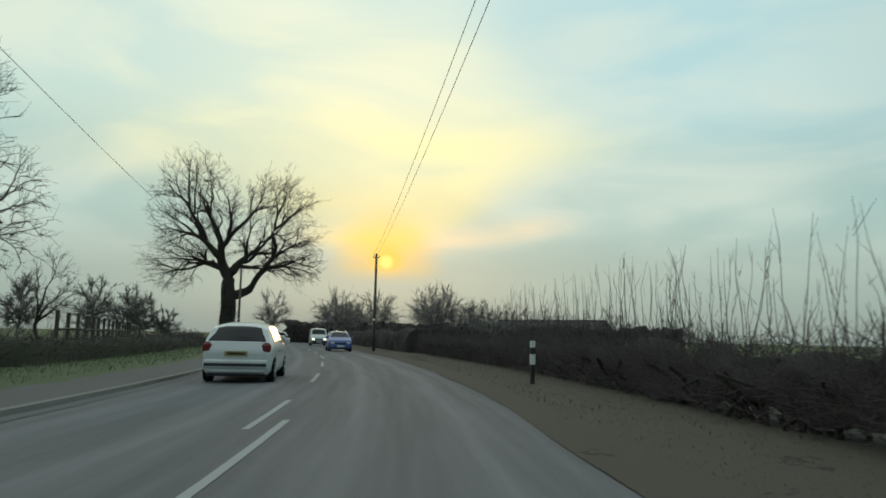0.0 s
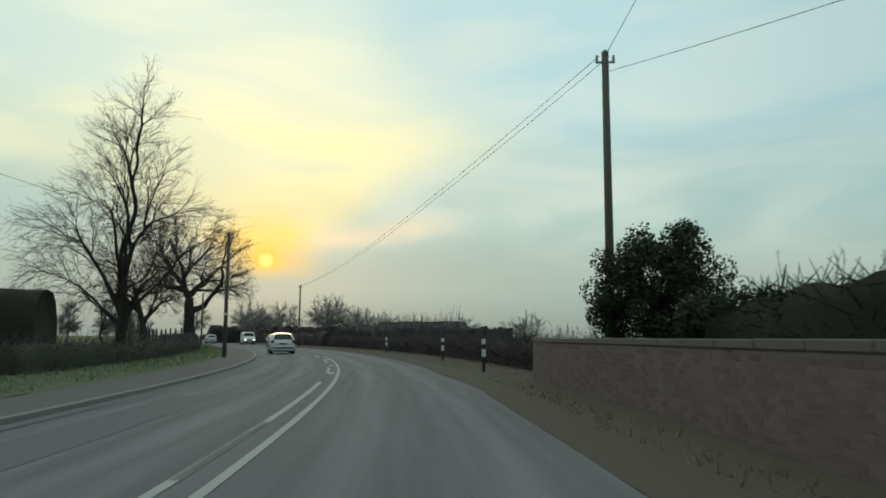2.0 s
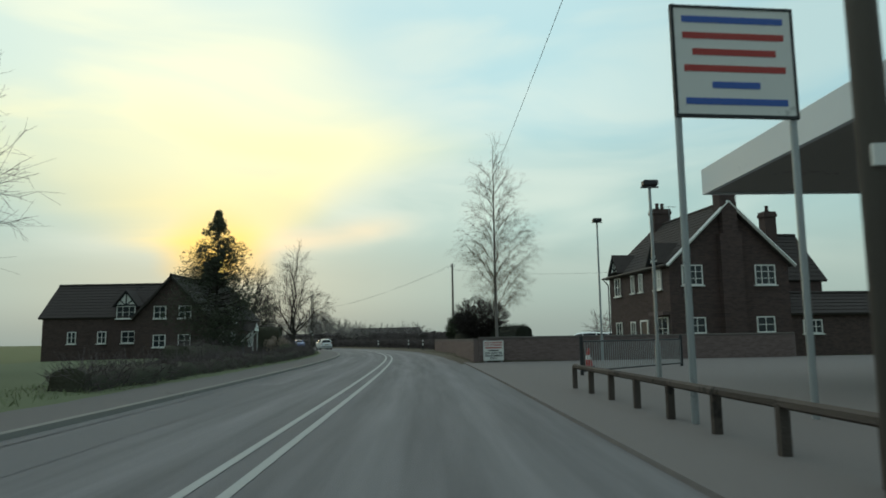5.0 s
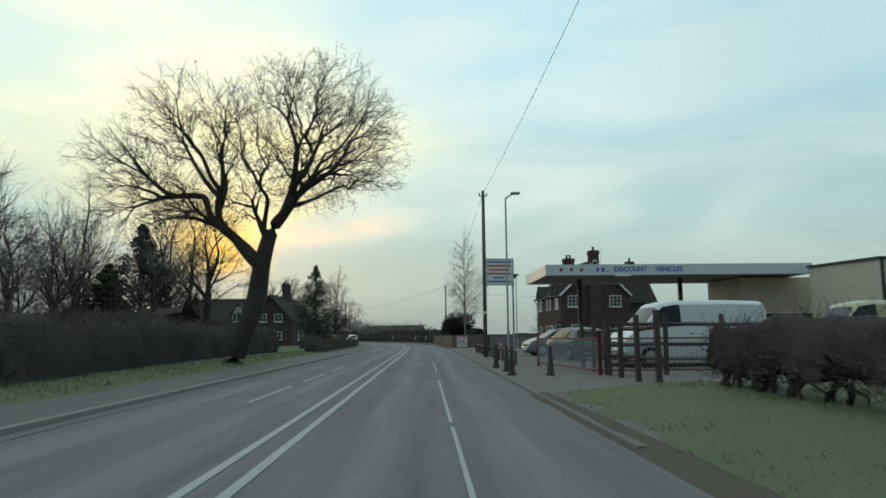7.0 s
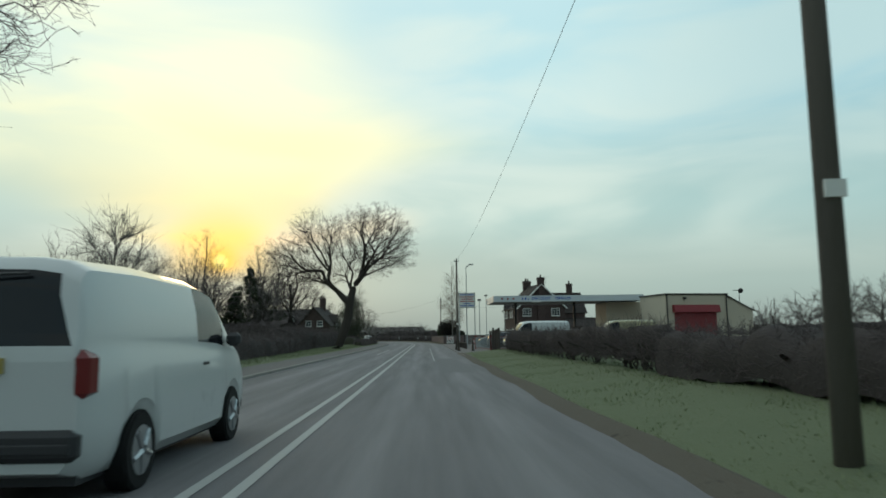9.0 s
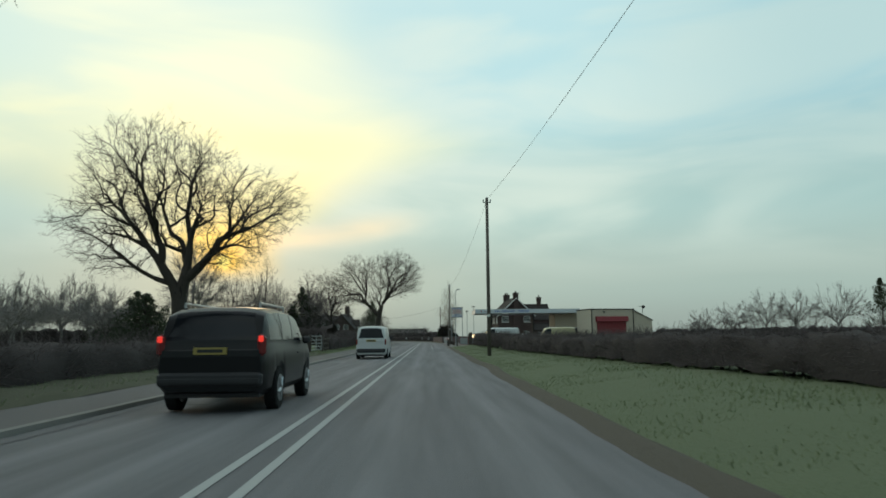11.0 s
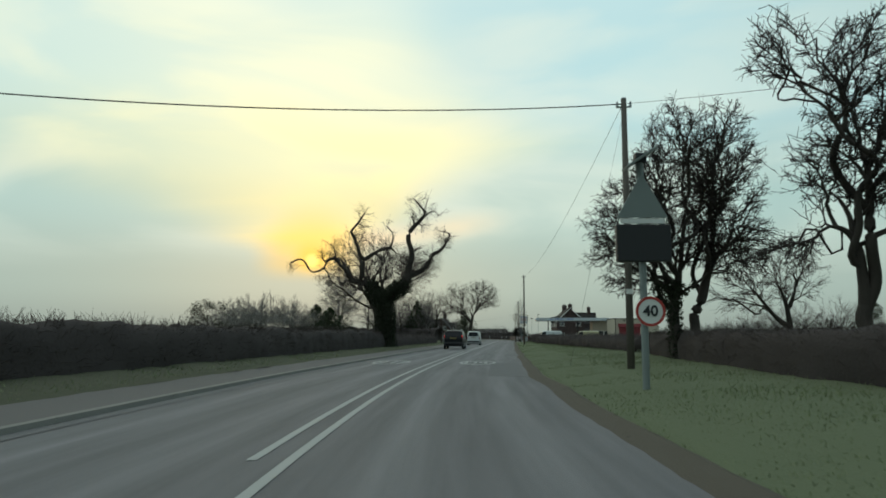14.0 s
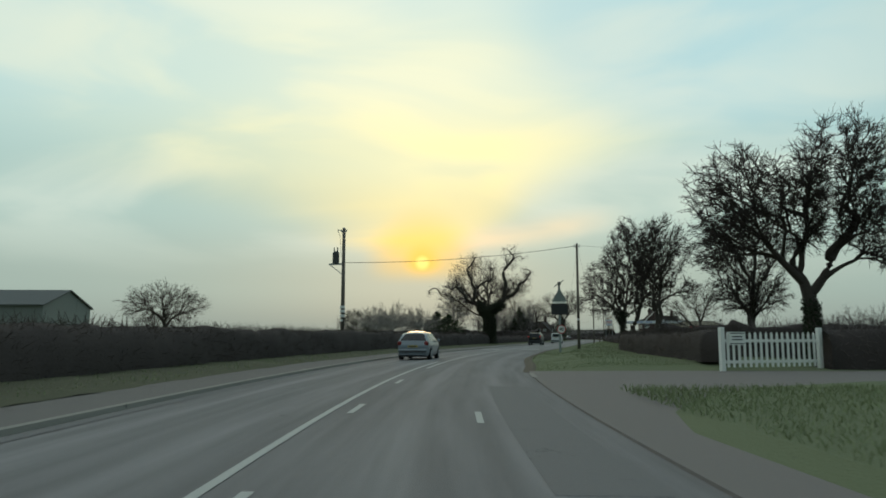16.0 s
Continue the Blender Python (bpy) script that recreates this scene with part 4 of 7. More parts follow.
# ---- trees, from the far bend towards the end of the drive ----
tree("great bare oak with a broad crown beside the bend", -34.8, 58.8, 0, 101,
     [(-3.4, 0, 12.4, 4.2, 4.5, 5.8), (4.0, 0.5, 11.4, 4.6, 4.5, 5.2), (-5.2, 0, 7.4, 3.2, 3, 2.6), (6.0, 0, 7.8, 2.8, 3, 2.8)], 2.6, 0.70,
     turn=13.8, pulls=1000, step=0.55, crook=1.1, twigs=3, twig_len=0.95, spray=0.45, up=0.5, tip_r=0.013, name="oak_tree", ivy=4, ivy_n=2500)
tree("bare garden tree with upswept limbs", -18.7, 15.5, 0, 102,
     [(-1.8, 0, 4.4, 2.2, 2.4, 2.2), (1.4, 0, 4.6, 2.0, 2.2, 2.2), (0.9, 0, 7.2, 1.5, 1.5, 2.2)], 0.9, 0.24, turn=12, pulls=520, step=0.25, crook=0.8, twig_len=0.42, twig=TWIG_DARK, tip_r=0.009, up=0.7, spray=0.6)
tree("bushy birch with several upright stems and fine hanging twigs", -8.4, -6.3, 0, 103,
     [(-1.6, 0, 4.6, 2.8, 2.6, 2.7), (1.6, 0, 4.6, 2.6, 2.4, 2.6), (0.0, 0, 7.4, 2.3, 2.0, 2.6), (0.7, 0, 10.0, 1.0, 0.9, 2.0), (-0.5, 0, 9.2, 1.0, 0.8, 1.9)], 0.7, 0.22, turn=5, pulls=1050, step=0.32, crook=0.3, up=1.3, droop=0.2, twigs=3, twig_len=0.7, twig=TWIG, tip_r=0.0062, fork=0.1, name="birch_tree")
tree("slender birch with pale bark behind the brick wall", 10.75, -44.4, 0, 104,
     [(0.3, 0, 4.3, 1.6, 1.6, 1.3), (0.1, 0, 6.3, 2.2, 1.9, 2.1), (0.1, 0, 8.8, 1.4, 1.3, 2.2), (0.2, 0, 11.0, 0.4, 0.4, 1.3)], 11.5, 0.085, turn=2, clear=1.8, pulls=560, step=0.24, crook=0.4, up=0.4, droop=0.4, twig_len=0.62,
     bark=BARK_PALE, twig=TWIG_PALE, name="birch_tree", tip_r=0.0042, twigs=4, rise=0.7, power=2.4, spray=0.3)
tree("huge bare oak with a domed crown beside the road", 0.8, -85.4, 0, 205,
     [(2.9, 0, 9.8, 4.4, 4.6, 3.6), (-2.1, 0, 9.3, 3.0, 3.6, 3.5), (-5.0, 0, 8.5, 2.0, 2.6, 1.9), (5.5, 0, 8.8, 1.9, 2.6, 2.1), (-2.0, 0, 6.5, 2.8, 2.6, 1.2), (-4.4, 0, 6.3, 2.0, 2.0, 1.0)], 3.3, 0.41,
     turn=2, pulls=2400, step=0.32, crook=1.1, twigs=3, twig_len=0.42, spray=0.55, up=0.4, lean=(1.15, 0), tip_r=0.0065, fork=0.16, name="oak_tree")
tree("broad bare oak in the roadside hedge", -7.0, -132.0, 0, 106,
     [(-2.2, 0, 13.0, 6.2, 6, 5.0), (5.0, 0, 10.8, 4.2, 4.6, 3.0), (3.2, 0, 7.4, 3.0, 3, 1.8), (-6.6, 0, 9.4, 3.6, 3.6, 2.8), (-4.8, 0, 6.4, 2.6, 2, 0.9)], 2.4, 0.60,
     turn=2.5, pulls=1700, step=0.42, crook=1.1, twigs=3, twig_len=0.65, spray=0.5, up=0.5, tip_r=0.010, fork=0.16, name="oak_tree")
tree("gnarled old oak with dead limbs and ivy on the trunk", 3.7, -175.6, 0, 107,
     [(-8.2, 0, 7.3, 0.8, 0.8, 0.5), (-5.2, 0.3, 8.6, 1.3, 1.2, 1.2), (-2.2, -0.3, 11.0, 0.8, 0.8, 1.8), (0.1, 0.3, 10.4, 0.6, 0.6, 1.4), (2.9, 0, 12.0, 1.5, 1.2, 1.9), (4.9, 0, 9.4, 1.2, 1.2, 1.5),
      (2.6, 0.5, 7.6, 2.2, 2.2, 1.6), (-3.4, 0, 5.8, 2.0, 1.6, 0.9), (0.0, 0.5, 7.0, 2.2, 2.0, 1.6)], 3.9, 0.62, turn=2.5, pulls=620, step=0.26, crook=0.8, twigs=4, twig_len=0.55, power=2.1, tip_r=0.009,
     limbs=[[(-0.8, 0.1, 4.7), (-1.9, 0.2, 5.8), (-3.4, 0.3, 6.6), (-4.2, 0.4, 8.0), (-5.9, 0.5, 9.7)], [(-3.8, 0.3, 7.2), (-5.1, 0, 8.0), (-6.0, -0.2, 7.0), (-8.7, -0.3, 7.5)],
            [(-2.2, 0.2, 6.3), (-2.0, 0, 7.9), (-2.5, -0.3, 9.2), (-1.7, -0.4, 12.4)], [(-1.6, 0, 8.1), (-0.4, 0.3, 8.8), (0.4, 0.4, 10.3), (-0.2, 0.5, 11.5)],
            [(0.9, 0, 5.2), (2.1, -0.2, 6.5), (2.5, -0.2, 8.6), (2.8, 0, 11.0), (2.4, 0, 13.2)], [(2.9, 0, 11.2), (4.2, 0.3, 12.1), (5.3, 0.4, 11.8)], [(2.4, 0.2, 6.5), (3.5, 0.5, 7.3), (4.1, 0.6, 8.5), (5.4, 0.5, 10.2)]],
     ivy=5.6, ivy_n=20000, ivy_fat=0.40, spray=0.55, name="oak_tree")
tree("tall dark bare pear tree with ivy low on the trunk", 22.8, -205.6, 0.2, 108,
     [(0.4, 0, 7.4, 2.4, 2.2, 4.0), (-1.85, 0, 5.2, 2.05, 1.8, 2.8), (2.6, 0, 4.2, 1.5, 1.2, 1.0)], 0.9, 0.25, turn=10, pulls=1500, step=0.22, crook=0.9, up=0.7, twigs=3, twig_len=0.36, tip_r=0.014, twig=TWIG_DARK, name="pear_tree", group="pear trees behind the hedge", ivy=3.2, ivy_n=2500, fork=0.14, spray=0.7)
tree("leaning second stem of a dark bare pear tree", 23.15, -205.4, 0.2, 118,
     [(1.9, 0, 7.8, 2.0, 1.8, 3.7), (3.0, 0, 5.2, 1.3, 1.0, 1.0)], 1.7, 0.21, turn=10, pulls=800, step=0.22, crook=0.9, up=0.7, twigs=2, twig_len=0.36, tip_r=0.014, twig=TWIG_DARK, name="pear_tree", group="pear trees behind the hedge", fork=0.16, spray=0.7, lean=(0.6, 0))
tree("tall dark bare pear tree with a drooping limb", 25.7, -216.7, 0.2, 109,
     [(0.6, 0, 7.2, 1.9, 2.0, 2.9), (-2.1, 0, 8.8, 0.8, 0.8, 1.3), (2.1, 0, 4.4, 1.1, 0.9, 0.9), (-2.0, 0, 3.2, 1.2, 0.9, 0.5), (-0.9, 0, 5.6, 1.0, 1.0, 1.2)], 0.9, 0.21, turn=10, pulls=800, step=0.22, crook=0.9, up=0.6, twigs=3, twig_len=0.33, tip_r=0.014, twig=TWIG_DARK, name="pear_tree", group="pear trees behind the hedge", fork=0.2, spray=0.7)
tree("bare pear tree with a dense dark crown", 32.3, -216.0, 0.2, 110,
     [(-0.2, 0, 7.0, 3.3, 2.8, 4.3), (-0.3, 0, 4.0, 3.2, 2.6, 1.6)], 1.1, 0.29, turn=14, pulls=1500, step=0.25, crook=0.8, up=0.6, twigs=2, twig_len=0.45, tip_r=0.015, twig=TWIG_DARK, name="pear_tree", group="pear trees behind the hedge", fork=0.14, spray=0.6)
tree("broad bare fruit tree with a thick trunk behind the white gate", 32.2, -237.2, 0.1, 111,
     [(-2.7, 0, 7.2, 2.4, 2.4, 2.5), (1.9, 0, 8.1, 2.6, 2.6, 3.1), (-3.8, 0, 5.0, 1.6, 1.8, 1.3), (3.8, 0, 5.6, 1.9, 1.9, 1.8), (0, 0, 6.6, 1.7, 1.9, 2.1)], 1.7, 0.29, turn=15, pulls=2200, step=0.26, crook=0.9, up=0.6, twigs=3, twig_len=0.4, tip_r=0.015, twig=TWIG_DARK, name="fruit_tree", ivy=2.6, ivy_n=2500, fork=0.17, spray=0.65)
tree("small dark bare tree beside the field rails", 41.0, -233.0, 0.1, 113,
     [(0, 0, 5.0, 2.9, 2.4, 3.0)], 1.2, 0.2, turn=15, pulls=600, step=0.3, crook=0.8, twig_len=0.45, tip_r=0.010)
tree("small bare tree with a long leaning limb", 29.9, -198.2, 0.1, 114, [(-2.6, 0, 3.6, 2.4, 1.2, 1.4), (0.2, 0, 4.6, 1.5, 1.4, 1.9)], 0.9, 0.17, turn=20, pulls=300, step=0.3, crook=0.8, twig_len=0.5, tip_r=0.010)
tree("small bare field oak with a rounded crown", -62.7, -157.0, 0, 112, [(-0.7, 0, 7.1, 8.2, 5, 4.2)], 1.6, 0.4, turn=15, pulls=800, step=0.5, crook=0.6, twigs=3, twig_len=1.2, tip_r=0.018, name="oak_tree")

# ---- trees and bushes round the house and the cottage ----
tree("dense clipped round beech behind the brick wall", 10.2, -36.0, 0, 115, [(0, 0, 2.5, 1.9, 1.8, 1.36), (0, 0, 1.9, 1.6, 1.6, 0.8)], 0.25, 0.11, pulls=2600, step=0.25, crook=0.6, up=0.8, fork=0.1, twigs=3, twig_len=0.22, tip_r=0.007, power=2.2, spray=0.5, name="beech_tree", twig=TWIG_DARK)
hedge("tall dark clipped hedge behind the garden wall", [Vector((10.45, -29.6, 0)), Vector((11.2, -37, 0)), Vector((12.2, -44.0, 0))], 1.95, 1.0, 24, twigs=380, material=YEW, twig_mat=YEW, ragged=0.05, tl=0.3)
hedge("ragged evergreen hedge above the garden wall", [Vector((8.9, -23.2, 0)), Vector((9.6, -29.5, 0))], 1.85, 1.2, 25, twigs=240, shoots=2, shoot_len=0.6, tl=0.5, material=YEW, twig_mat=YEW, ragged=0.2)
hedge("tall square clipped hedge beside the cottage", [Vector((-8.7, -10.4, 0)), Vector((-12.6, -10.4, 0))], 2.85, 1.3, 26, twigs=240, material=HEDGE_GREEN, ragged=0.08, tl=0.4)
rb = random.Random(5)
evergreen("dark rounded evergreen bush behind the brick wall", 9.25, -16.6, 0, 120, ball_clumps(rb, 1.45, 1.5, 2.15, 160, 0.34), 1.9, 0.08, 30000, 0.042, "evergreen_bush", "bush")
evergreen("low dark evergreen above the wall", 9.8, -20.2, 0, 124, ball_clumps(rb, 0.95, 0.6, 1.35, 60, 0.32), 1.3, 0.08, 16000, 0.034, "evergreen_bush", "bush")
evergreen("brown leafy rounded shrub before the cottage", -7.0, -18.2, 0, 121, ball_clumps(rb, 1.1, 0.7, 0.85, 40, 0.3), 0.9, 0.05, 7000, 0.05, "garden_shrub", "bush", PALE_LEAF)
evergreen("pale green low shrub before the cottage", -5.9, -19.8, 0, 122, ball_clumps(rb, 0.9, 0.45, 0.5, 30, 0.25), 0.5, 0.04, 3500, 0.045, "garden_shrub", "bush", BLADE)
evergreen("dark evergreen pine with an open ragged crown", -4.1, -43.5, 0, 123, cone_clumps(rb, 8.2, 3.0, 190, 0.28) + ball_clumps(rb, 1.6, 1.5, 5.6, 40, 0.4) + ball_clumps(rb, 1.8, 1.3, 1.7, 60, 0.45), 8.0, 0.10, 32000, 0.045, "pine_tree", level=True, material=NEEDLE)
hedge("thick dark shrubs below the pine", [rp(42, -10.6), rp(51, -10.4)], 1.1, 1.8, 27, twigs=160, material=HEDGE_GREEN, ragged=0.35)

# ---- far trees: place, height, crown radius, kind ----
FAR_FIELD = [
    (-19.5, -59, 12.5, 4.2, 'o'),
    (-14, -56, 13.4, 3.6, 'o'),
    (-9.2, -60, 14.0, 4.0, 'o'),
    (-14.2, -60.5, 9.7, 2.8, 'c'),
    (-17.5, -64, 10.5, 3.4, 'o'),
    (-11.5, -65, 9.6, 3.0, 'o'),
    (-22, -63, 9.8, 3.6, 'o'),
    (-25, -60, 12.0, 4.2, 'o'),
    (-54, 105, 8.3, 3.4, 'o'),
    (-57, 140, 9.8, 3.2, 'o'),
    (-53, 142, 9.2, 3.5, 'o'),
    (-54, 157, 9.6, 3.2, 'o'),
    (-40, 155, 12.3, 6.9, 'o'),
    (-33, 157, 10.0, 3.8, 'o'),
    (-28, 169, 8.4, 5.3, 'o'),
]
FAR_GROUP = [
    (-11, 173, 7.9, 6.0, 'o'),
    (-32, 35, 6.2, 1.8, 'l'),
    (-40, 41, 5.2, 1.4, 'o'),
    (-39, 47, 5.5, 1.7, 'o'),
    (-40, 52, 5.2, 1.6, 'o'),
    (-40, 54, 4.6, 1.7, 'o'),
    (-39, 56, 3.5, 1.3, 'o'),
    (-28, -55, 13.9, 3.2, 'o'),
    (-23, -57, 14.2, 3.1, 'o'),
    (-23, -53, 16.0, 3.8, 'o'),
    (-13, -60, 13.0, 2.9, 'o'),
    (-12, -56, 13.4, 2.6, 'o'),
    (-15, -64, 6.5, 1.8, 'c'),
    (-38, -47, 21.0, 6.4, 'o'),
    (-16, -95, 5.7, 2.3, 'b'),
]
FAR_BELT = [
    (-17, -67, 10.6, 3.2, 'o'),
    (-55, -75, 10.2, 5.6, 'o'),
    (-53, -66, 12.3, 6.1, 'o'),
    (-41, -75, 10.2, 4.3, 'o'),
    (-26, -95, 6.6, 3.9, 'c'),
    (-12, -106, 7.9, 3.1, 'o'),
    (-62, -73, 9.5, 5.5, 'o'),
    (-55, -73, 10.6, 5.5, 'o'),
    (-50, -71, 11.9, 5.6, 'o'),
    (-42, -73, 10.8, 5.5, 'o'),
    (-33, -82, 7.9, 3.6, 'c'),
    (70, -11, 7.5, 3.6, 'o'),
    (78, -11, 9.0, 5.3, 'o'),
    (85, -12, 12.0, 6.7, 'o'),
    (95, -6, 12.5, 6.2, 'o'),
]
FAR_BEND = [
    (-40, 98, 8.4, 4.0, 'o'),
    (-34.5, 100, 8.2, 4.0, 'o'),
    (-26, 102, 9.6, 4.6, 'o'),
    (-10, 104, 5.8, 4.2, 'o'),
    (-2, 105, 5.6, 5.0, 'o'),
    (7, 106, 4.6, 4.0, 'o'),
]
FAR_EDGE = [
    (102, -12, 14.0, 7.0, 'o'),
    (110, -16, 13.5, 3.4, 'c'),
    (-46, -94, 8.8, 6.0, 'o'),
    (-35, -91, 9.5, 6.0, 'o'),
    (-24, -93, 8.6, 4.4, 'o'),
    (-43, -114, 8.2, 3.8, 'b'),
    (-38, -103, 8.9, 6.5, 'o'),
    (-28, -101, 6.9, 3.5, 'o'),
    (-16, 92, 6.5, 5.7, 'o'),
    (29, 4, 4.7, 1.8, 'o'),
    (21, -20, 3.8, 1.5, 'o'),
    (-28, 108, 9.6, 4.1, 'o'),
    (-22, 109, 7.3, 3.5, 'o'),
    (-36, 88, 6.5, 3.1, 'o'),
]
for i, (fx, fy, fh, fr_, kind) in enumerate(FAR_FIELD + FAR_GROUP + FAR_BELT + FAR_EDGE + FAR_BEND):
    if kind == "c":
        evergreen("dark conifer among bare trees", fx, fy, 0, 300 + i, cone_clumps(rb, fh, fr_ * 1.9, 130, 0.04), fh * 0.95, 0.14, 9000, 0.13, "conifer")
    elif kind == "b":
        evergreen("rounded leafy bush beyond the hedge", fx, fy, 0, 300 + i, ball_clumps(rb, fr_, fh * 0.45, fh * 0.5, 40, fr_ * 0.25), fh * 0.5, 0.1, 3000, 0.12, "field_bush", "bush", HEDGE_GREEN)
    else:
        zc = fh * 0.62
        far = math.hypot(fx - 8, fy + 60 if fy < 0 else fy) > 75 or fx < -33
        # distant crowns take the twig colours that have haze painted in
        tree("bare haze-grey tree beyond the fields" if far else "bare tree behind the roadside hedge", fx, fy, 0, 300 + i,
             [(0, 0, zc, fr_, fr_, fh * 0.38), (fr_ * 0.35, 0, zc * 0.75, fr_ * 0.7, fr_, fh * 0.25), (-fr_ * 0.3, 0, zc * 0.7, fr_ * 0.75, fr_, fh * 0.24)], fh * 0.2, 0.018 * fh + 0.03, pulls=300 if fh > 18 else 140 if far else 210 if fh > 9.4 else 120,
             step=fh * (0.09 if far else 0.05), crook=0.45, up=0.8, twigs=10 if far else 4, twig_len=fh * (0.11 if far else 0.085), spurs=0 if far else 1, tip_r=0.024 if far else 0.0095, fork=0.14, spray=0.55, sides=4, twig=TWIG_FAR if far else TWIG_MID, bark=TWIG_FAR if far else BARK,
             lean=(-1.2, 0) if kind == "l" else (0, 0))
hedge("overgrown dark thicket below the roadside trees", [Vector((-7.0, -70, 0)), Vector((-14, -66, 0)), Vector((-21, -65, 0)), Vector((-34, -70, 0))], 3.0, 4.0, 31, twigs=260, ragged=0.8, tw=0.014)
hedge("dark bare hedge below the fruit trees", [Vector((26.0, -233.0, 0)), Vector((34, -231.5, 0)), Vector((44, -236, 0))], 1.9, 1.5, 32, twigs=200, ragged=0.3)
# low scrub along the far field edges, with haze painted into its twig colour
hedge("low haze-grey scrub along the far field edge", [Vector((-62, 132, 0)), Vector((-36, 150, 0)), Vector((6, 160, 0))], 3.4, 4.0, 28, twigs=40, ragged=0.9, tw=0.03, material=HEDGE, twig_mat=TWIG_FAR)
hedge("tall haze-grey scrub beside the far bend", [Vector((-46, 94, 0)), Vector((-20, 99, 0)), Vector((8, 104, 0))], 3.0, 3.5, 34, twigs=60, ragged=0.9, tw=0.024, twig_mat=TWIG_FAR)
hedge("low haze-grey scrub beyond the field", [Vector((-75, -70, 0)), Vector((-48, -66, 0)), Vector((-22, -92, 0))], 3.0, 4.0, 29, twigs=40, ragged=0.9, tw=0.03, twig_mat=TWIG_FAR)
hedge("far haze-grey hedge across the field", [Vector((60, -8, 0)), Vector((120, -20, 0))], 2.6, 3.0, 30, twigs=40, ragged=0.7, tw=0.03, twig_mat=TWIG_FAR)

# ---- grass blades on the verges ----
ZR, ZL = [(2.0, 0.03), (2.5, 0.07), (3.6, 0.16), (4.6, 0.24), (9.5, 0.30)], [(-16, 0.15), (-9.6, 0.22), (-8.4, 0.2), (-7.4, 0.14), (-7.1, 0.09)]
tufts("short winter grass on the mown verge", 101, 249, 2.3, 7.5, ZR, 80, 0.04, BLADE, 1)
tufts("longer grass below the hedge", 101, 246, 4.4, 8.8, ZR, 30, 0.09, BLADE, 2)
tufts("rough grass behind the footway", -50, 133, -7.3, -9.4, ZL, 45, 0.12, BLADE, 3)
tufts("rough weedy grass below the hedge", 133, 300, -7.3, -9.3, ZL, 45, 0.11, BLADE, 4)
tufts("dead grass below the wild hedge", -40, 17, 2.5, 4.6, [(2.4, 0.07), (3.4, 0.16), (6, 0.15)], 60, 0.05, BLADE_DEAD, 5)
tufts("weeds at the foot of the garden wall", 17, 46, 2.45, 2.95, [(2.4, 0.07), (3.4, 0.16)], 60, 0.10, BLADE_DEAD, 6)
tufts("rough grass on the driveway island", 258, 300, 3.4, 9.0, [(3, 0.11), (9, 0.15)], 170, 0.12, BLADE, 7)

# ---- poles and wires ----
def pole(label, x, y, h, r=0.115, z=0.0, wires=True):
    t = thing("utility_pole", label, "utility pole", pose(x, y, z), "utility poles")
    part("shaft", rods(((0, 0, -0.3), (0, 0, h), r, r * 0.72), sides=12), POLE, t, smooth=True)
    part("cap", rods(((0, 0, h), (0, 0, h + 0.05), r * 0.8, r * 0.5), sides=12), STEEL, t, "small metal cap")
    part("bracket", rods(((-0.22, 0, h - 0.25), (0.22, 0, h - 0.25), 0.03)), STEEL, t, "steel bracket")
    for x_ in (-0.2, 0.2):
        part("insulator", rods(((x_, 0, h - 0.25), (x_, 0, h - 0.08), 0.04, 0.03)), STEEL, t)
    part("warning_plate", boxes((-0.09, 0.09, -r - 0.02, -r + 0.005, 2.3, 2.45)), WHITE, t)
    return t


def wire(label, a, b, sag=0.5, r=0.007):
    a, b = Vector(a), Vector(b)
    n = 24
    pts = [a.lerp(b, i / n) - Vector((0, 0, sag * 4 * (i / n) * (1 - i / n))) for i in range(n + 1)]
    v, f = tubes([(np.array(pts), [r] * (n + 1))], 5)
    return tagged(quick_mesh("overhead_cable", v, f, WIRE), label, "cable", "overhead cables")


P_A, P_B, P_C = (-8.7, 4.8), (-17.5, 50.1), (-31.2, 54.8)
P_D, P_E, P_F, P_G, P_T = (8.4, -15.5), (11.5, -76.8), (14.7, -143.0), (19.85, -215.0), (3.8, -223.5)
pole("timber telegraph pole on the grass verge", *P_A, 6.75)
pole("timber pole against the sunset", *P_B, 7.2)
pole("timber pole beside the oak", *P_C, 6.6)
pole("weathered timber pole behind the brick wall", *P_D, 8.1)
pole("tall timber pole beside the garage forecourt", *P_E, 8.9)
pole("tall timber pole in the mown verge", *P_F, 9.1)
pole("timber pole beside the road sign", *P_G, 8.3, z=0.15)
tp = pole("timber pole carrying a grey transformer above the hedge", *P_T, 9.15, r=0.16)
part("transformer", rods(((-0.62, 0, 6.55), (-0.62, 0, 7.35), 0.25), ((-0.62, 0, 7.35), (-0.62, 0, 7.45), 0.25, 0.16), ((-0.62, 0.25, 6.7), (-0.62, 0.3, 7.25), 0.06), ((-0.62, -0.25, 6.7), (-0.62, -0.3, 7.25), 0.06), ((-0.76, 0, 7.4), (-0.76, 0, 7.75), 0.045), ((-0.5, 0, 7.4), (-0.5, 0, 7.75), 0.045), sides=14), GEAR, tp, "grey drum transformer")
part("platform", boxes((-1.15, 0.0, -0.08, 0.08, 6.45, 6.56)), STEEL, tp)
part("stay", rods(((-1.05, 0, 6.45), (-0.05, 0, 5.7), 0.03)), STEEL, tp)
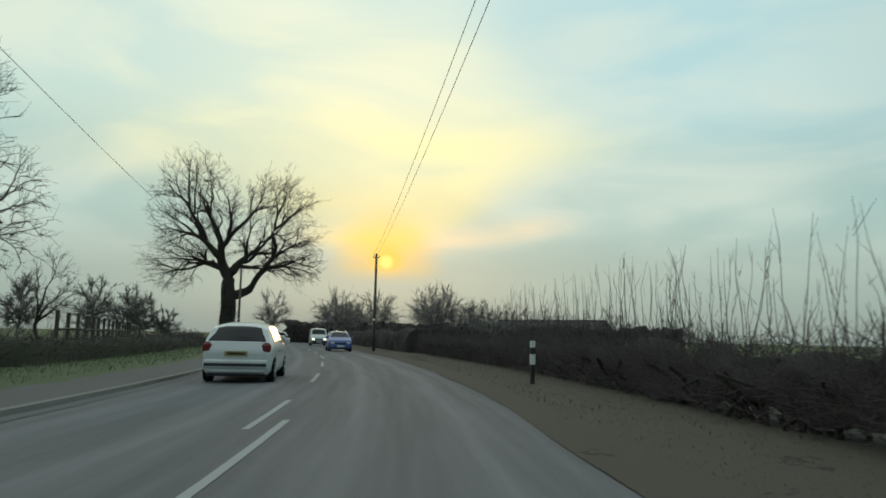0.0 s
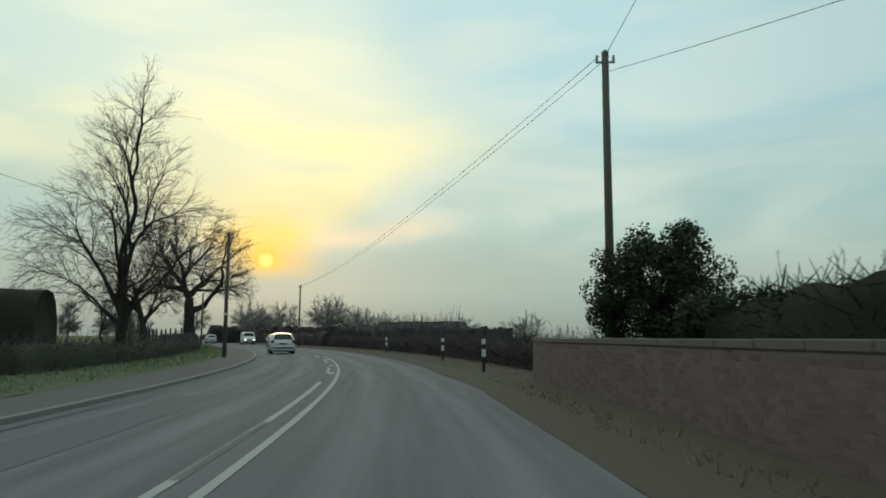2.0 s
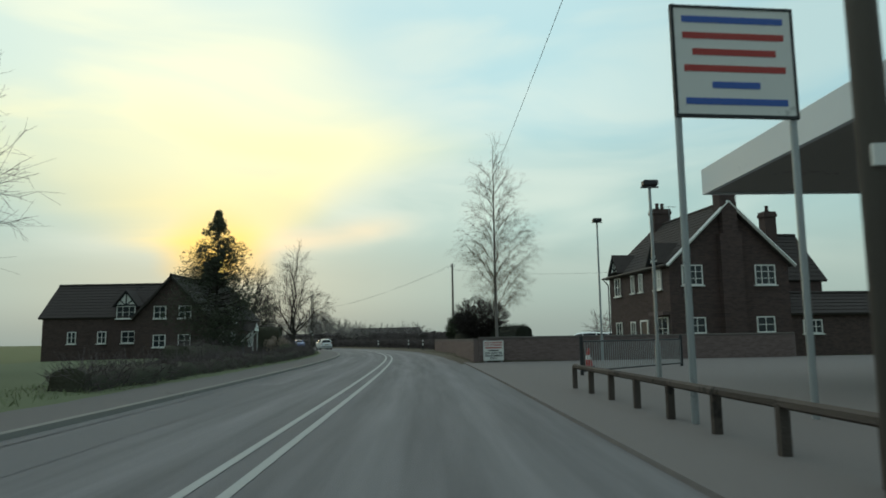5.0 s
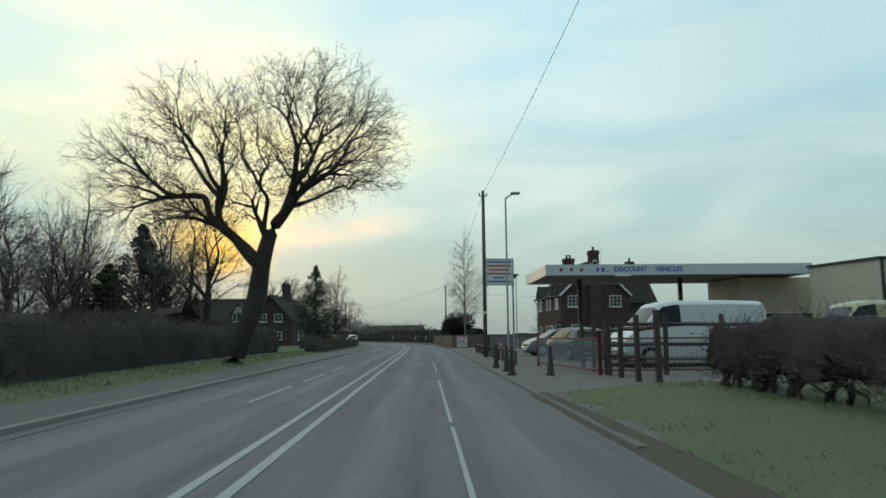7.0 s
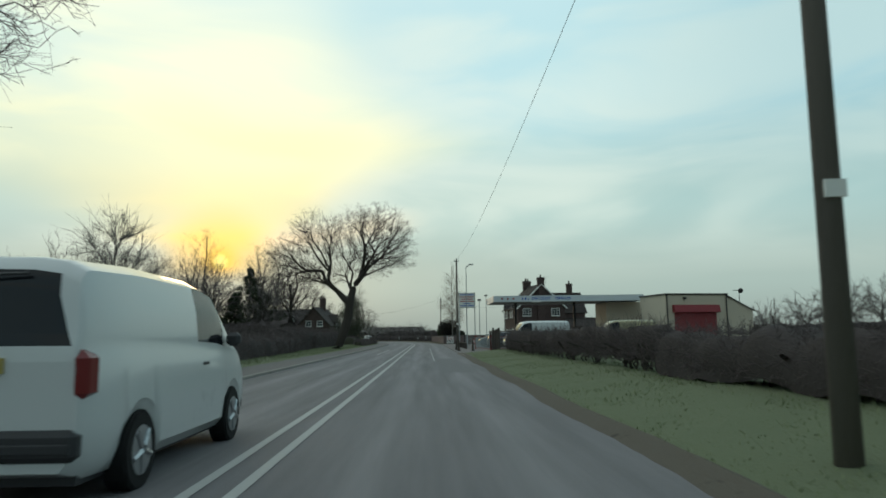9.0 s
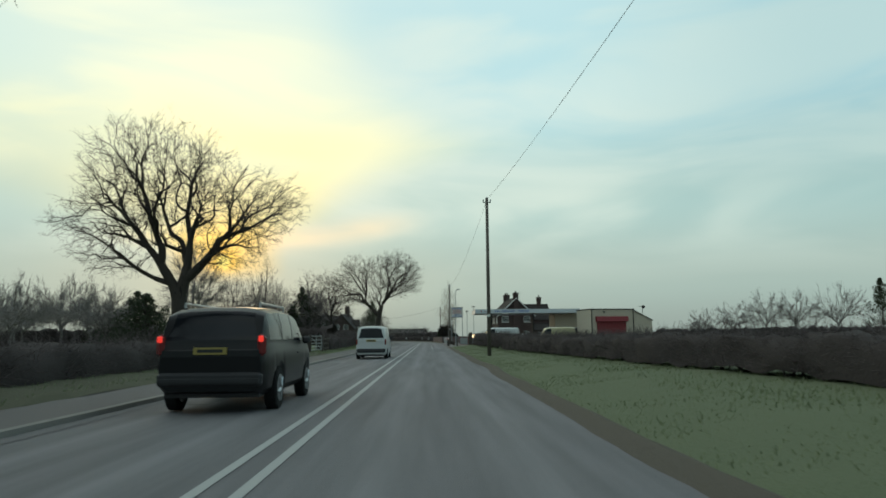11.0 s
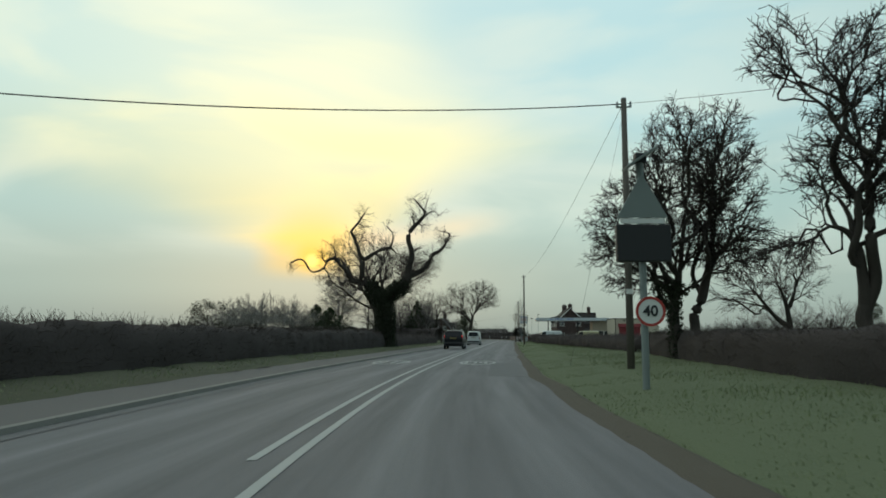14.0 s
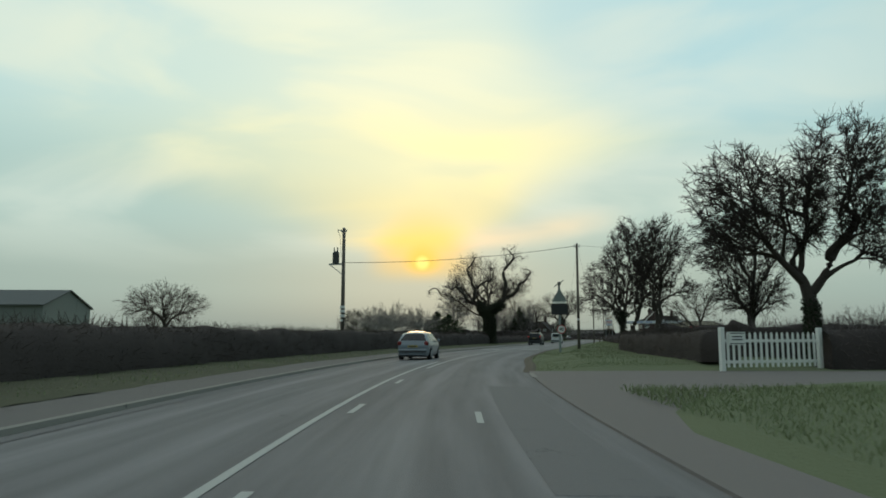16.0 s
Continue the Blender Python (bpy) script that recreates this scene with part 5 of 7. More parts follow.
part("fuse_arm", rods(((0, 0, 8.95), (-0.55, 0, 9.05), 0.03), ((-0.5, 0, 9.05), (-0.3, 0, 8.5), 0.02), ((-0.3, 0, 8.5), (-0.2, 0, 7.0), 0.012), sides=6), STEEL, tp, "fuse gear with leads")
for z in (2.6, 2.95, 3.25):
    part("fixing_band", rods(((-0.02, -0.02, z), (-0.02, -0.02, z + 0.2), 0.19), sides=12), WHITE, tp, "pale plate strapped to the pole")

top = lambda p, h, dx=0.0: (p[0] + dx, p[1], h - 0.1)
wire("thin black cable between roadside poles", top(P_D, 8.1), top(P_E, 8.9), 0.7)
wire("thin black cable between roadside poles", top(P_E, 8.9), top(P_F, 9.1), 0.9)
wire("thin black cable between roadside poles", top(P_F, 9.1), top(P_G, 8.45), 1.0)
wire("black cable across the road to the transformer pole", top(P_G, 8.4), (P_T[0], P_T[1], 6.6), 0.35, 0.018)
wire("thin black cable over the road to the cottage side", top(P_A, 6.75), (-10.5, -16, 6.6), 0.4)
wire("thin black cable to the brick house", top(P_D, 7.7), (21.2, -37.0, 5.3), 0.35)
wire("thin black cable along the bend", top(P_A, 6.75), top(P_C, 6.6), 0.5)
wire("thin black cable crossing the road", top(P_B, 7.2), top(P_D, 8.1, 0.1), 0.9)
wire("thin black cable crossing the road", top(P_B, 7.2, -0.25), top(P_D, 8.1, -0.15), 0.9)
wire("cable to the house", top(P_G, 8.4), (42, -232, 6.0), 0.5)
wire("stay wire of the roadside pole", top(P_G, 8.2), (18.2, -211.5, 0.2), 0.02, 0.004)

# ---- buildings ----
def lettering(text, size, material, parent, m, name="letter", depth=0.006, label=""):
    cu = bpy.data.curves.new(name, "FONT")
    cu.body, cu.size, cu.extrude, cu.align_x, cu.align_y = text, size, depth, "CENTER", "CENTER"
    cu.offset = size * 0.022
    tmp = bpy.data.objects.new("tmp", cu)
    me = bpy.data.meshes.new_from_object(tmp)
    bpy.data.objects.remove(tmp)
    me.materials.clear()
    me.materials.append(material)
    ob = new(name, me)
    ob.parent = parent
    ob.matrix_local = m
    return tagged(ob, label)


def window(parent, m, w, h, cols=2, rows=2, arch=False, sill=True, drawn=False):
    """A painted casement in a wall that faces local -y; m sets its middle."""
    fr = new("window")
    fr.parent = parent
    fr.matrix_local = m
    fr.empty_display_size = 0.2
    t = 0.065
    part("frame", boxes((-w / 2, -w / 2 + t, -0.05, 0.06, -h / 2, h / 2), (w / 2 - t, w / 2, -0.05, 0.06, -h / 2, h / 2),
                        (-w / 2 + t, w / 2 - t, -0.05, 0.06, h / 2 - t, h / 2), (-w / 2 + t, w / 2 - t, -0.05, 0.06, -h / 2, -h / 2 + t)), WHITE, fr, "white painted frame")
    bm = bmesh.new()
    for i in range(1, cols):
        x = -w / 2 + w * i / cols
        add_box(bm, x - 0.022, x + 0.022, -0.03, 0.03, -h / 2 + t, h / 2 - t)
    for j in range(1, rows):
        z = -h / 2 + h * j / rows
        add_box(bm, -w / 2 + t, w / 2 - t, -0.026, 0.026, z - 0.016, z + 0.016)
    part("glazing_bar", bm, WHITE, fr, "white glazing bars")
    for i in range(cols):
        x0, x1 = -w / 2 + w * i / cols, -w / 2 + w * (i + 1) / cols
        part("pane", boxes((x0 + 0.02, x1 - 0.02, 0.0, 0.012, -h / 2 + 0.03, h / 2 - 0.03)), CURTAIN if drawn else GLASS, fr)
    if sill:
        part("sill", boxes((-w / 2 - 0.08, w / 2 + 0.08, -0.12, 0.05, -h / 2 - 0.07, -h / 2)), WHITE, fr)
    return fr


CURTAIN = mat("net_curtain_glass", (0.45, 0.46, 0.44), 0.35, (0.32, 0.33, 0.33), 14, stretch=(6, 1, 0.4))
CREAM = mat("cream_cladding", (0.52, 0.46, 0.36), 0.75, (0.42, 0.37, 0.30), 5)
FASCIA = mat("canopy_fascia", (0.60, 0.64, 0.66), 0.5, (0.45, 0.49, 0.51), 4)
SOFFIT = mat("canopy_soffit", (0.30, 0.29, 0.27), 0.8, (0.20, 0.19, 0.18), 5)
BLUEP = mat("blue_lettering", (0.05, 0.12, 0.42), 0.6)
REDP = mat("red_paint", (0.42, 0.05, 0.04), 0.6, (0.28, 0.04, 0.035), 9)
RAILRED = mat("faded_red_steel", (0.22, 0.07, 0.06), 0.7, (0.15, 0.06, 0.055), 9)


def gable_roof(parent, x0, x1, y0, y1, z, rise, over=0.3, along_y=True, thick=0.14, material=None, tiles=True):
    """Two pitched slabs with a ridge along y (or x), with tile courses laid on them."""
    material = material or TILE
    if along_y:
        c, half, l0, l1 = (x0 + x1) / 2, (x1 - x0) / 2, y0 - over, y1 + over
    else:
        c, half, l0, l1 = (y0 + y1) / 2, (y1 - y0) / 2, x0 - over, x1 + over
    sl = math.hypot(half, rise)
    ux, uz = half / sl, rise / sl
    e = over * 0.8
    for sgn in (-1, 1):
        n = max(4, int((sl + e) / 0.34)) if tiles else 1
        prof = [(-e, -thick)]
        for k in range(n):
            a0, a1 = -e + (sl + e) * k / n, -e + (sl + e) * (k + 1) / n
            prof += [(a0, 0.03), (a1, 0.004)]
        prof += [(sl, -thick)]
        pts = []
        for l in (l0, l1):
            for a, h in prof:
                px, pz = c + sgn * (half - a * ux + h * uz), z + a * uz + h * ux + thick
                pts.append((px, l, pz) if along_y else (l, px, pz))
        m_ = len(prof)
        faces = [(k, k + 1, m_ + k + 1, m_ + k) for k in range(m_ - 1)] + [(m_ - 1, 0, m_, 2 * m_ - 1), tuple(range(m_))[::-1], tuple(range(m_, 2 * m_))]
        bm = bmesh.new()
        vs = [bm.verts.new(p) for p in pts]
        for f in faces:
            bm.faces.new([vs[q] for q in f])
        bmesh.ops.recalc_face_normals(bm, faces=bm.faces[:])
        part("roof_slope", bm, material, parent, "dark weathered tiled slope")
    zr = z + rise + thick
    part("ridge", rods((((c, l0, zr + 0.02), (c, l1, zr + 0.02)) if along_y else ((l0, c, zr + 0.02), (l1, c, zr + 0.02))) + (0.11,)), material, parent)


def gable_wall(parent, pts, thick, axis, at, material=None, name="wall"):
    bm = prism(pts, thick, axis)
    bmesh.ops.translate(bm, verts=bm.verts[:], vec=(at, 0, 0) if axis == "x" else (0, at, 0))
    return part(name, bm, material or HBRICK, parent)


def chimney(parent, x, y, z0, z1, w=0.85, d=0.6, pots=2):
    st = part("chimney", boxes((x - w / 2, x + w / 2, y - d / 2, y + d / 2, z0, z1 - 0.35), (x - w / 2 - 0.06, x + w / 2 + 0.06, y - d / 2 - 0.06, y + d / 2 + 0.06, z1 - 0.35, z1 - 0.15),
                               (x - w / 2 - 0.02, x + w / 2 + 0.02, y - d / 2 - 0.02, y + d / 2 + 0.02, z1 - 0.15, z1)), HBRICK, parent, "brick chimney stack")
    for i in range(pots):
        px = x + (i - (pots - 1) / 2) * 0.36
        part("chimney_pot", rods(((px, y, z1 - 0.01), (px, y, z1 + 0.42), 0.13, 0.10), ((px, y, z1 + 0.36), (px, y, z1 + 0.42), 0.13, 0.13), sides=10), HBRICK, st, "clay chimney pot")


def aerial(parent, x, y, z):
    bm = rods(((x, y, z), (x, y, z + 1.3), 0.018), ((x - 0.5, y, z + 1.25), (x + 0.5, y, z + 1.25), 0.012), sides=5)
    for i in range(5):
        add_rod(bm, (x - 0.45 + i * 0.22, y - 0.22, z + 1.25), (x - 0.45 + i * 0.22, y + 0.22, z + 1.25), 0.008, sides=4)
    part("aerial", bm, STEEL, parent, "thin television aerial")


def half_timber(parent, x, y, z, w, h, facing="-x"):
    """A small white gable with dark struts, over a dormer window."""
    g = new("dormer_gable")
    g.parent = parent
    g.matrix_local = pose(x, y, z, 0, 0, -90 if facing == "-x" else 0)
    part("panel", prism([(-w / 2, 0), (w / 2, 0), (0, h)], 0.08, "y"), WHITE, g)
    part("strut", rods(((0, -0.06, 0), (0, -0.06, h), 0.05), ((-w * 0.3, -0.06, h * 0.38), (0, -0.06, 0.0), 0.045), ((w * 0.3, -0.06, h * 0.38), (0, -0.06, 0.0), 0.045), ((-w / 2, -0.06, 0), (w / 2, -0.06, 0), 0.06), sides=4), BLACKP, g, "dark timber struts")
    part("bargeboard", rods(((-w / 2 - 0.18, -0.12, -0.14), (0, -0.12, h + 0.10), 0.07), ((w / 2 + 0.18, -0.12, -0.14), (0, -0.12, h + 0.10), 0.07), sides=4), BLACKP, g)
    # its own little roof running back
    bm = bmesh.new()
    for sgn in (-1, 1):
        a, b = Vector((sgn * (w / 2 + 0.22), -0.2, -0.12)), Vector((0, -0.2, h + 0.16))
        q = [a, b, b + Vector((0, 1.7, 0)), a + Vector((0, 1.7, 0))]
        up_ = Vector((0, 0, 0.07))
        vs = [bm.verts.new(p) for p in q + [p + up_ for p in q]]
        for f in ((0, 1, 2, 3), (4, 5, 6, 7), (0, 1, 5, 4), (1, 2, 6, 5), (2, 3, 7, 6), (3, 0, 4, 7)):
            bm.faces.new([vs[i] for i in f])
    bmesh.ops.recalc_face_normals(bm, faces=bm.faces[:])
    part("dormer_roof", bm, TILE, g)


# the brick house beside the forecourt: local x along the end wall, local y along the front, away
house = thing("house", "dark red brick house with tiled roof and half-timbered dormers", "house", pose(20.54, -41.61, 0, 0, 0, 9))
W, L, E, R = 7.2, 9.0, 5.25, 3.4
part("wall", boxes((0, 0.3, 0, L, -0.2, E)), HBRICK, house, "front wall of dark brick")
part("wall", boxes((W - 0.3, W, 0, L, -0.2, E)), HBRICK, house)
for y in (0.15, L - 0.15):
    gable_wall(house, [(0.3, -0.2), (W - 0.3, -0.2), (W - 0.3, E), (W, E), (W / 2, E + R), (0, E), (0.3, E)], 0.3, "y", y)
gable_roof(house, 0, W, 0, L, E - 0.1, R, over=0.35)
for sgn, xa in ((-1, -0.25), (1, W + 0.25)):
    part("bargeboard", rods(((xa, -0.36, E - 0.2), (W / 2, -0.36, E + R + 0.05), 0.10), sides=4), WHITE, house, "white painted bargeboard")
part("chimney_breast", boxes((W / 2 - 0.65, W / 2 + 0.65, -0.42, 0.0, 0, E + 1.6), (W / 2 - 0.45, W / 2 + 0.45, -0.42, 0.2, E + 1.6, E + R)), HBRICK, house, "brick chimney breast on the end wall")
chimney(house, W / 2, 0.1, E + R - 1.0, 9.75, 0.95, 0.75, 1)
chimney(house, W / 2, L - 0.6, E + R - 0.8, 9.8, 1.2, 0.7, 2)
aerial(house, W / 2 + 0.8, 0.2, 8.6)
aerial(house, W / 2, L - 2.0, 8.5)
window(house, pose(1.35, -0.02, 4.55), 1.25, 1.15, 3, 3)
window(house, pose(5.75, -0.02, 4.55), 1.25, 1.15, 3, 3)
window(house, pose(1.5, -0.02, 1.75), 1.0, 0.9, 2, 2)
window(house, pose(5.6, -0.02, 1.75), 1.1, 0.9, 2, 2)
for v, w, h, z, dr in ((1.4, 0.95, 1.25, 4.45, True), (7.5, 0.95, 1.2, 4.4, False), (5.0, 0.5, 1.1, 4.4, False), (3.8, 0.5, 1.1, 4.4, False),
                       (1.1, 1.5, 1.3, 1.6, False), (7.5, 0.95, 1.2, 1.5, False), (5.2, 0.7, 1.2, 1.5, False)):
    window(house, pose(-0.02, v, z, 0, 0, -90), w, h, 2, 2, drawn=dr)
part("bay_base", boxes((-0.35, 0.0, 0.2, 2.0, 0, 0.85)), BRICK, house, "paler brick below the lower window")
part("bay_lintel", boxes((-0.4, 0.0, 0.15, 2.05, 2.35, 2.55)), BRICK, house)
d = new("door")
d.parent = house
part("leaf", boxes((-0.06, 0.0, 3.1, 3.95, 0.05, 2.05)), BLACKP, d, "dark front door")
part("surround", boxes((-0.08, 0.0, 2.98, 3.1, 0, 2.15), (-0.08, 0.0, 3.95, 4.07, 0, 2.15), (-0.08, 0.0, 3.1, 3.95, 2.05, 2.15)), WHITE, d)
for v in (1.4, 7.5):
    half_timber(house, -0.15, v, E + 0.12, 1.3, 0.95)
part("gutter", rods(((-0.38, -0.3, E - 0.16), (-0.38, L + 0.3, E - 0.16), 0.06), ((-0.38, L + 0.25, E - 0.16), (-0.05, L + 0.1, E - 0.6), 0.04), ((-0.05, L + 0.1, E - 0.6), (-0.05, L + 0.1, 0), 0.04)), BLACKP, house, "black gutter and downpipe")
# rear wing
part("rear_wing", boxes((W, W + 4.2, 3.0, 8.5, -0.2, 4.6)), HBRICK, house, "brick rear wing")
gable_roof(house, W - 1.5, W + 4.2, 3.0, 8.5, 4.5, 3.0, along_y=False)
chimney(house, W + 2.6, 5.7, 6.8, 9.2, 0.8, 0.7, 1)
part("outhouse_wall", boxes((W, W + 8.5, 0.5, 3.2, -0.2, 2.4)), HBRICK, house, "low brick outhouse wall")
gable_roof(house, W, W + 8.5, 0.4, 3.3, 2.35, 1.1, along_y=False)
window(house, pose(W + 1.6, 0.48, 1.6), 1.2, 0.8, 3, 2)

# the cottage with its long roof
cottage = thing("cottage", "old dark brick cottage with steep tiled roof and white windows", "house", pose(-10.1, -13.6, 0, 0, 0, 0))
CE, CR = 3.3, 3.0                      # local: front wall on x = 0, body to x = -5.5, y from 0 to -14
part("wall", boxes((-0.3, 0, -14, 0, -0.2, CE)), HBRICK, cottage, "long brick front wall")
part("wall", boxes((-5.5, -5.2, -14, 0, -0.2, CE)), HBRICK, cottage)
for y in (-0.15, -13.85):
    gable_wall(cottage, [(-5.2, -0.2), (-0.3, -0.2), (-0.3, CE), (0, CE), (-2.75, CE + CR), (-5.5, CE), (-5.2, CE)], 0.3, "y", y)
gable_roof(cottage, -5.5, 0, -14, 0, CE - 0.1, CR, over=0.35)
chimney(cottage, -2.75, -5.6, CE + CR - 0.8, 8.25, 1.0, 0.8, 2)
for y, w, h, z in ((-2.7, 0.95, 1.15, 1.45), (-7.8, 1.05, 1.2, 1.45), (-10.6, 0.9, 1.2, 1.45)):
    window(cottage, pose(0.02, y, z, 0, 0, 90), w, h, 2, 2)
    part("arch", boxes((-0.02, 0.03, y - w / 2 - 0.1, y + w / 2 + 0.1, z + h / 2, z + h / 2 + 0.16)), BRICK, cottage, "brick arch over a window")
window(cottage, pose(0.03, -7.4, 3.35, 0, 0, 90), 1.0, 1.0, 2, 2)
g = half_timber(cottage, 0.12, -7.4, 3.9, 1.35, 1.15, "-x")
for o in cottage.children:
    if o.name.startswith("dormer_gable"):
        o.matrix_local = pose(0.12, -7.4, 3.9, 0, 0, 90)
part("dormer_wall", boxes((-1.2, 0.0, -8.1, -6.7, 3.0, 3.95)), HBRICK, cottage)
porch = new("porch")
porch.parent = cottage
part("canopy", prism([(-0.85, 2.15), (0.85, 2.15), (0, 2.95)], 1.2, "x"), TILE, porch, "small pitched porch roof").location = (0.6, -4.9, 0)
part("gable_panel", prism([(-0.7, 2.17), (0.7, 2.17), (0, 2.84)], 0.04, "x"), WHITE, porch).location = (1.23, -4.9, 0)
for sy in (-5.6, -4.2):
    part("brace", rods(((1.1, sy, 2.15), (0.1, sy, 1.25), 0.055), ((1.1, sy, 2.15), (1.1, sy, 0), 0.05), sides=4), WHITE, porch, "white timber brace")
dd = new("door")
dd.parent = cottage
part("leaf", boxes((0.0, 0.05, -5.35, -4.45, 0.0, 2.0)), BLACKP, dd, "dark plank door")
for x, z in ((-1.7, 3.55), (-3.6, 3.55), (-1.7, 1.4), (-3.6, 1.4)):
    window(cottage, pose(x, -14.03, z), 0.95, 0.95, 2, 2)
# set-back wing
part("wing_wall", boxes((-14, -5.5, -11.5, -6.0, -0.2, 3.4)), HBRICK, cottage, "brick wing set back from the road")
gable_roof(cottage, -14, -4.0, -11.5, -6.0, 3.35, 2.6, along_y=False)
window(cottage, pose(-7.3, -11.62, 3.7), 1.5, 1.0, 3, 2)
part("dormer_wall", boxes((-8.1, -6.5, -11.6, -10.2, 3.1, 4.3)), HBRICK, cottage)
half_timber(cottage, -7.3, -11.62, 4.25, 1.6, 1.0, "-y")
for x in (-11.6, -9.2, -7.1):
    window(cottage, pose(x, -11.52, 1.75), 1.1 if x > -9 else 0.7, 0.95, 2, 2)
aerial(cottage, -2.75, -0.6, 6.2)

# ---- garage: canopy, shed, kiosk ----
canopy = thing("forecourt_canopy", "flat pale filling-station canopy with blue lettering on posts", "canopy", pose(15.4, -71.5, 0, 0, 0, 3))
part("fascia", boxes((0, 16.4, 0, 0.12, 4.75, 5.4)), FASCIA, canopy, "pale blue-white front fascia")
part("fascia", boxes((0, 16.4, 7.9, 8.0, 4.75, 5.4)), FASCIA, canopy)
part("fascia", boxes((0, 0.12, 0.12, 7.9, 4.75, 5.4)), FASCIA, canopy)
part("fascia", boxes((16.28, 16.4, 0.12, 7.9, 4.75, 5.4)), FASCIA, canopy)
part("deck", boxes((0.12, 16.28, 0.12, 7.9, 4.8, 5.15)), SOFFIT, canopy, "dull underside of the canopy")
for x in (2.9, 9.6):
    part("post", boxes((x - 0.12, x + 0.12, 3.8, 4.04, 0.05, 4.8)), BLACKP, canopy, "dark steel post")
for i, ch in enumerate(("DISCOUNT", "VEHICLES")):
    lettering(ch, 0.40, BLUEP, canopy, pose(5.2 + i * 2.35, -0.012, 5.08, 90, 0, 0), "lettering", label="blue painted word " + ch)
part("initial_bar", boxes((3.1, 3.25, -0.012, 0.0, 4.95, 5.2), (3.42, 3.6, -0.012, 0.0, 4.95, 5.2), (3.75, 3.85, -0.012, 0.0, 4.95, 5.05)), BLUEP, canopy, "blue painted shapes")
for i in range(3):
    bm = bmesh.new()
    vs = []
    for k in range(10):
        r, a = (0.16 if k % 2 == 0 else 0.07), math.pi / 2 + k * math.pi / 5
        vs.append(bm.verts.new((0.95 + i * 0.62 + r * math.cos(a), -0.012, 5.08 + r * math.sin(a))))
    bm.faces.new(vs)
    bmesh.ops.solidify(bm, geom=bm.faces[:], thickness=0.01)
    part("star", bm, REDP, canopy, "small red painted star")
part("notice", boxes((4.2, 5.2, -0.03, 0.0, 4.68, 4.84)), WHITE, canopy, "small white notice below the lettering")

shed = thing("workshop", "cream-clad flat-roofed workshop with a red shutter door", "workshop", pose(32.4, -76.6, 0, 0, 0, 14))
part("wall", boxes((0, 6.9, 0, 0.2, -0.2, 5.0)), CREAM, shed, "cream front wall")
part("wall", boxes((0, 0.2, 0.2, 5.2, -0.2, 5.0)), CREAM, shed)
part("wall", boxes((6.7, 6.9, 0.2, 5.2, -0.2, 5.0)), CREAM, shed)
part("wall", boxes((0.2, 6.7, 5.0, 5.2, -0.2, 5.0)), CREAM, shed)
part("roof", boxes((-0.1, 7.0, -0.1, 5.3, 5.0, 5.14)), BLACKP, shed, "dark flat roof edge")
part("lean_to", prism([(6.9, -0.2), (9.9, -0.2), (9.9, 3.4), (6.9, 4.9)], 5, "y"), CREAM, shed, "lean-to side with a sloping roof").location = (0, 2.6, 0)
part("lean_to_roof", prism([(6.85, 4.92), (10.05, 3.34), (10.05, 3.42), (6.85, 5.02)], 5.3, "y"), BLACKP, shed).location = (0, 2.6, 0)
for x in (0.1, 6.8):
    part("downpipe", rods(((x, -0.08, 0), (x, -0.08, 5.0), 0.06)), BLACKP, shed)
for z in range(20):
    part("shutter_slat", boxes((0.9, 5.6, -0.06, 0.0, z * 0.16, z * 0.16 + 0.15)), SHUTTER, shed, "red roller shutter slat")
part("shutter_box", prism([(-0.55, 3.25), (0, 3.2), (0, 4.0), (-0.4, 3.95)], 5.1, "x"), SHUTTER, shed, "red sheet canopy over the shutter").location = (3.25, 0, 0)
part("dish", rods(((8.3, -0.1, 4.3), (8.3, -0.1, 5.6), 0.04), ((7.6, -0.1, 5.45), (8.5, -0.1, 5.45), 0.03), ((8.4, -0.25, 5.4), (8.45, -0.1, 5.45), 0.26, 0.22), sides=10), BLACKP, shed, "dark dish on a mast")
part("flood_lamp", boxes((1.9, 2.2, -0.25, 0, 4.55, 4.75)), BLACKP, shed)
kiosk = thing("garage_kiosk", "cream sales kiosk with wide dark windows", "kiosk", pose(28.1, -68.5, 0, 0, 0, 3))
part("wall", boxes((0, 5.2, 0, 5, 0, 4.7)), CREAM, kiosk)
part("window_pane", boxes((0.4, 2.4, -0.04, 0, 1.0, 2.4)), GLASS, kiosk, "dark shop window")
part("window_pane", boxes((2.7, 4.7, -0.04, 0, 1.0, 2.4)), GLASS, kiosk)
part("window_frame", boxes((0.3, 4.8, -0.07, 0, 2.4, 2.5), (0.3, 4.8, -0.07, 0, 0.9, 1.0), (0.3, 0.4, -0.07, 0, 1.0, 2.4), (2.4, 2.7, -0.07, 0, 1.0, 2.4), (4.7, 4.8, -0.07, 0, 1.0, 2.4)), WHITE, kiosk)

# ---- far barn and far roof ----
barn = thing("barn", "grey metal field barn with a low pitched roof", "barn", pose(-66, -197, 0, 0, 0, 20))
BARNROOF = mat("barn_roof_sheets", (0.11, 0.115, 0.115), 0.8, (0.07, 0.072, 0.073), 3, stretch=(3, 3, 0.2))
BARNM = mat("barn_sheeting", (0.20, 0.21, 0.20), 0.7, (0.13, 0.135, 0.13), 3, stretch=(3, 3, 0.2))
part("wall", prism([(-7, -0.2), (7, -0.2), (7, 5.2), (0, 7.4), (-7, 5.2)], 30, "x"), BARNM, barn, "grey sheeted walls")
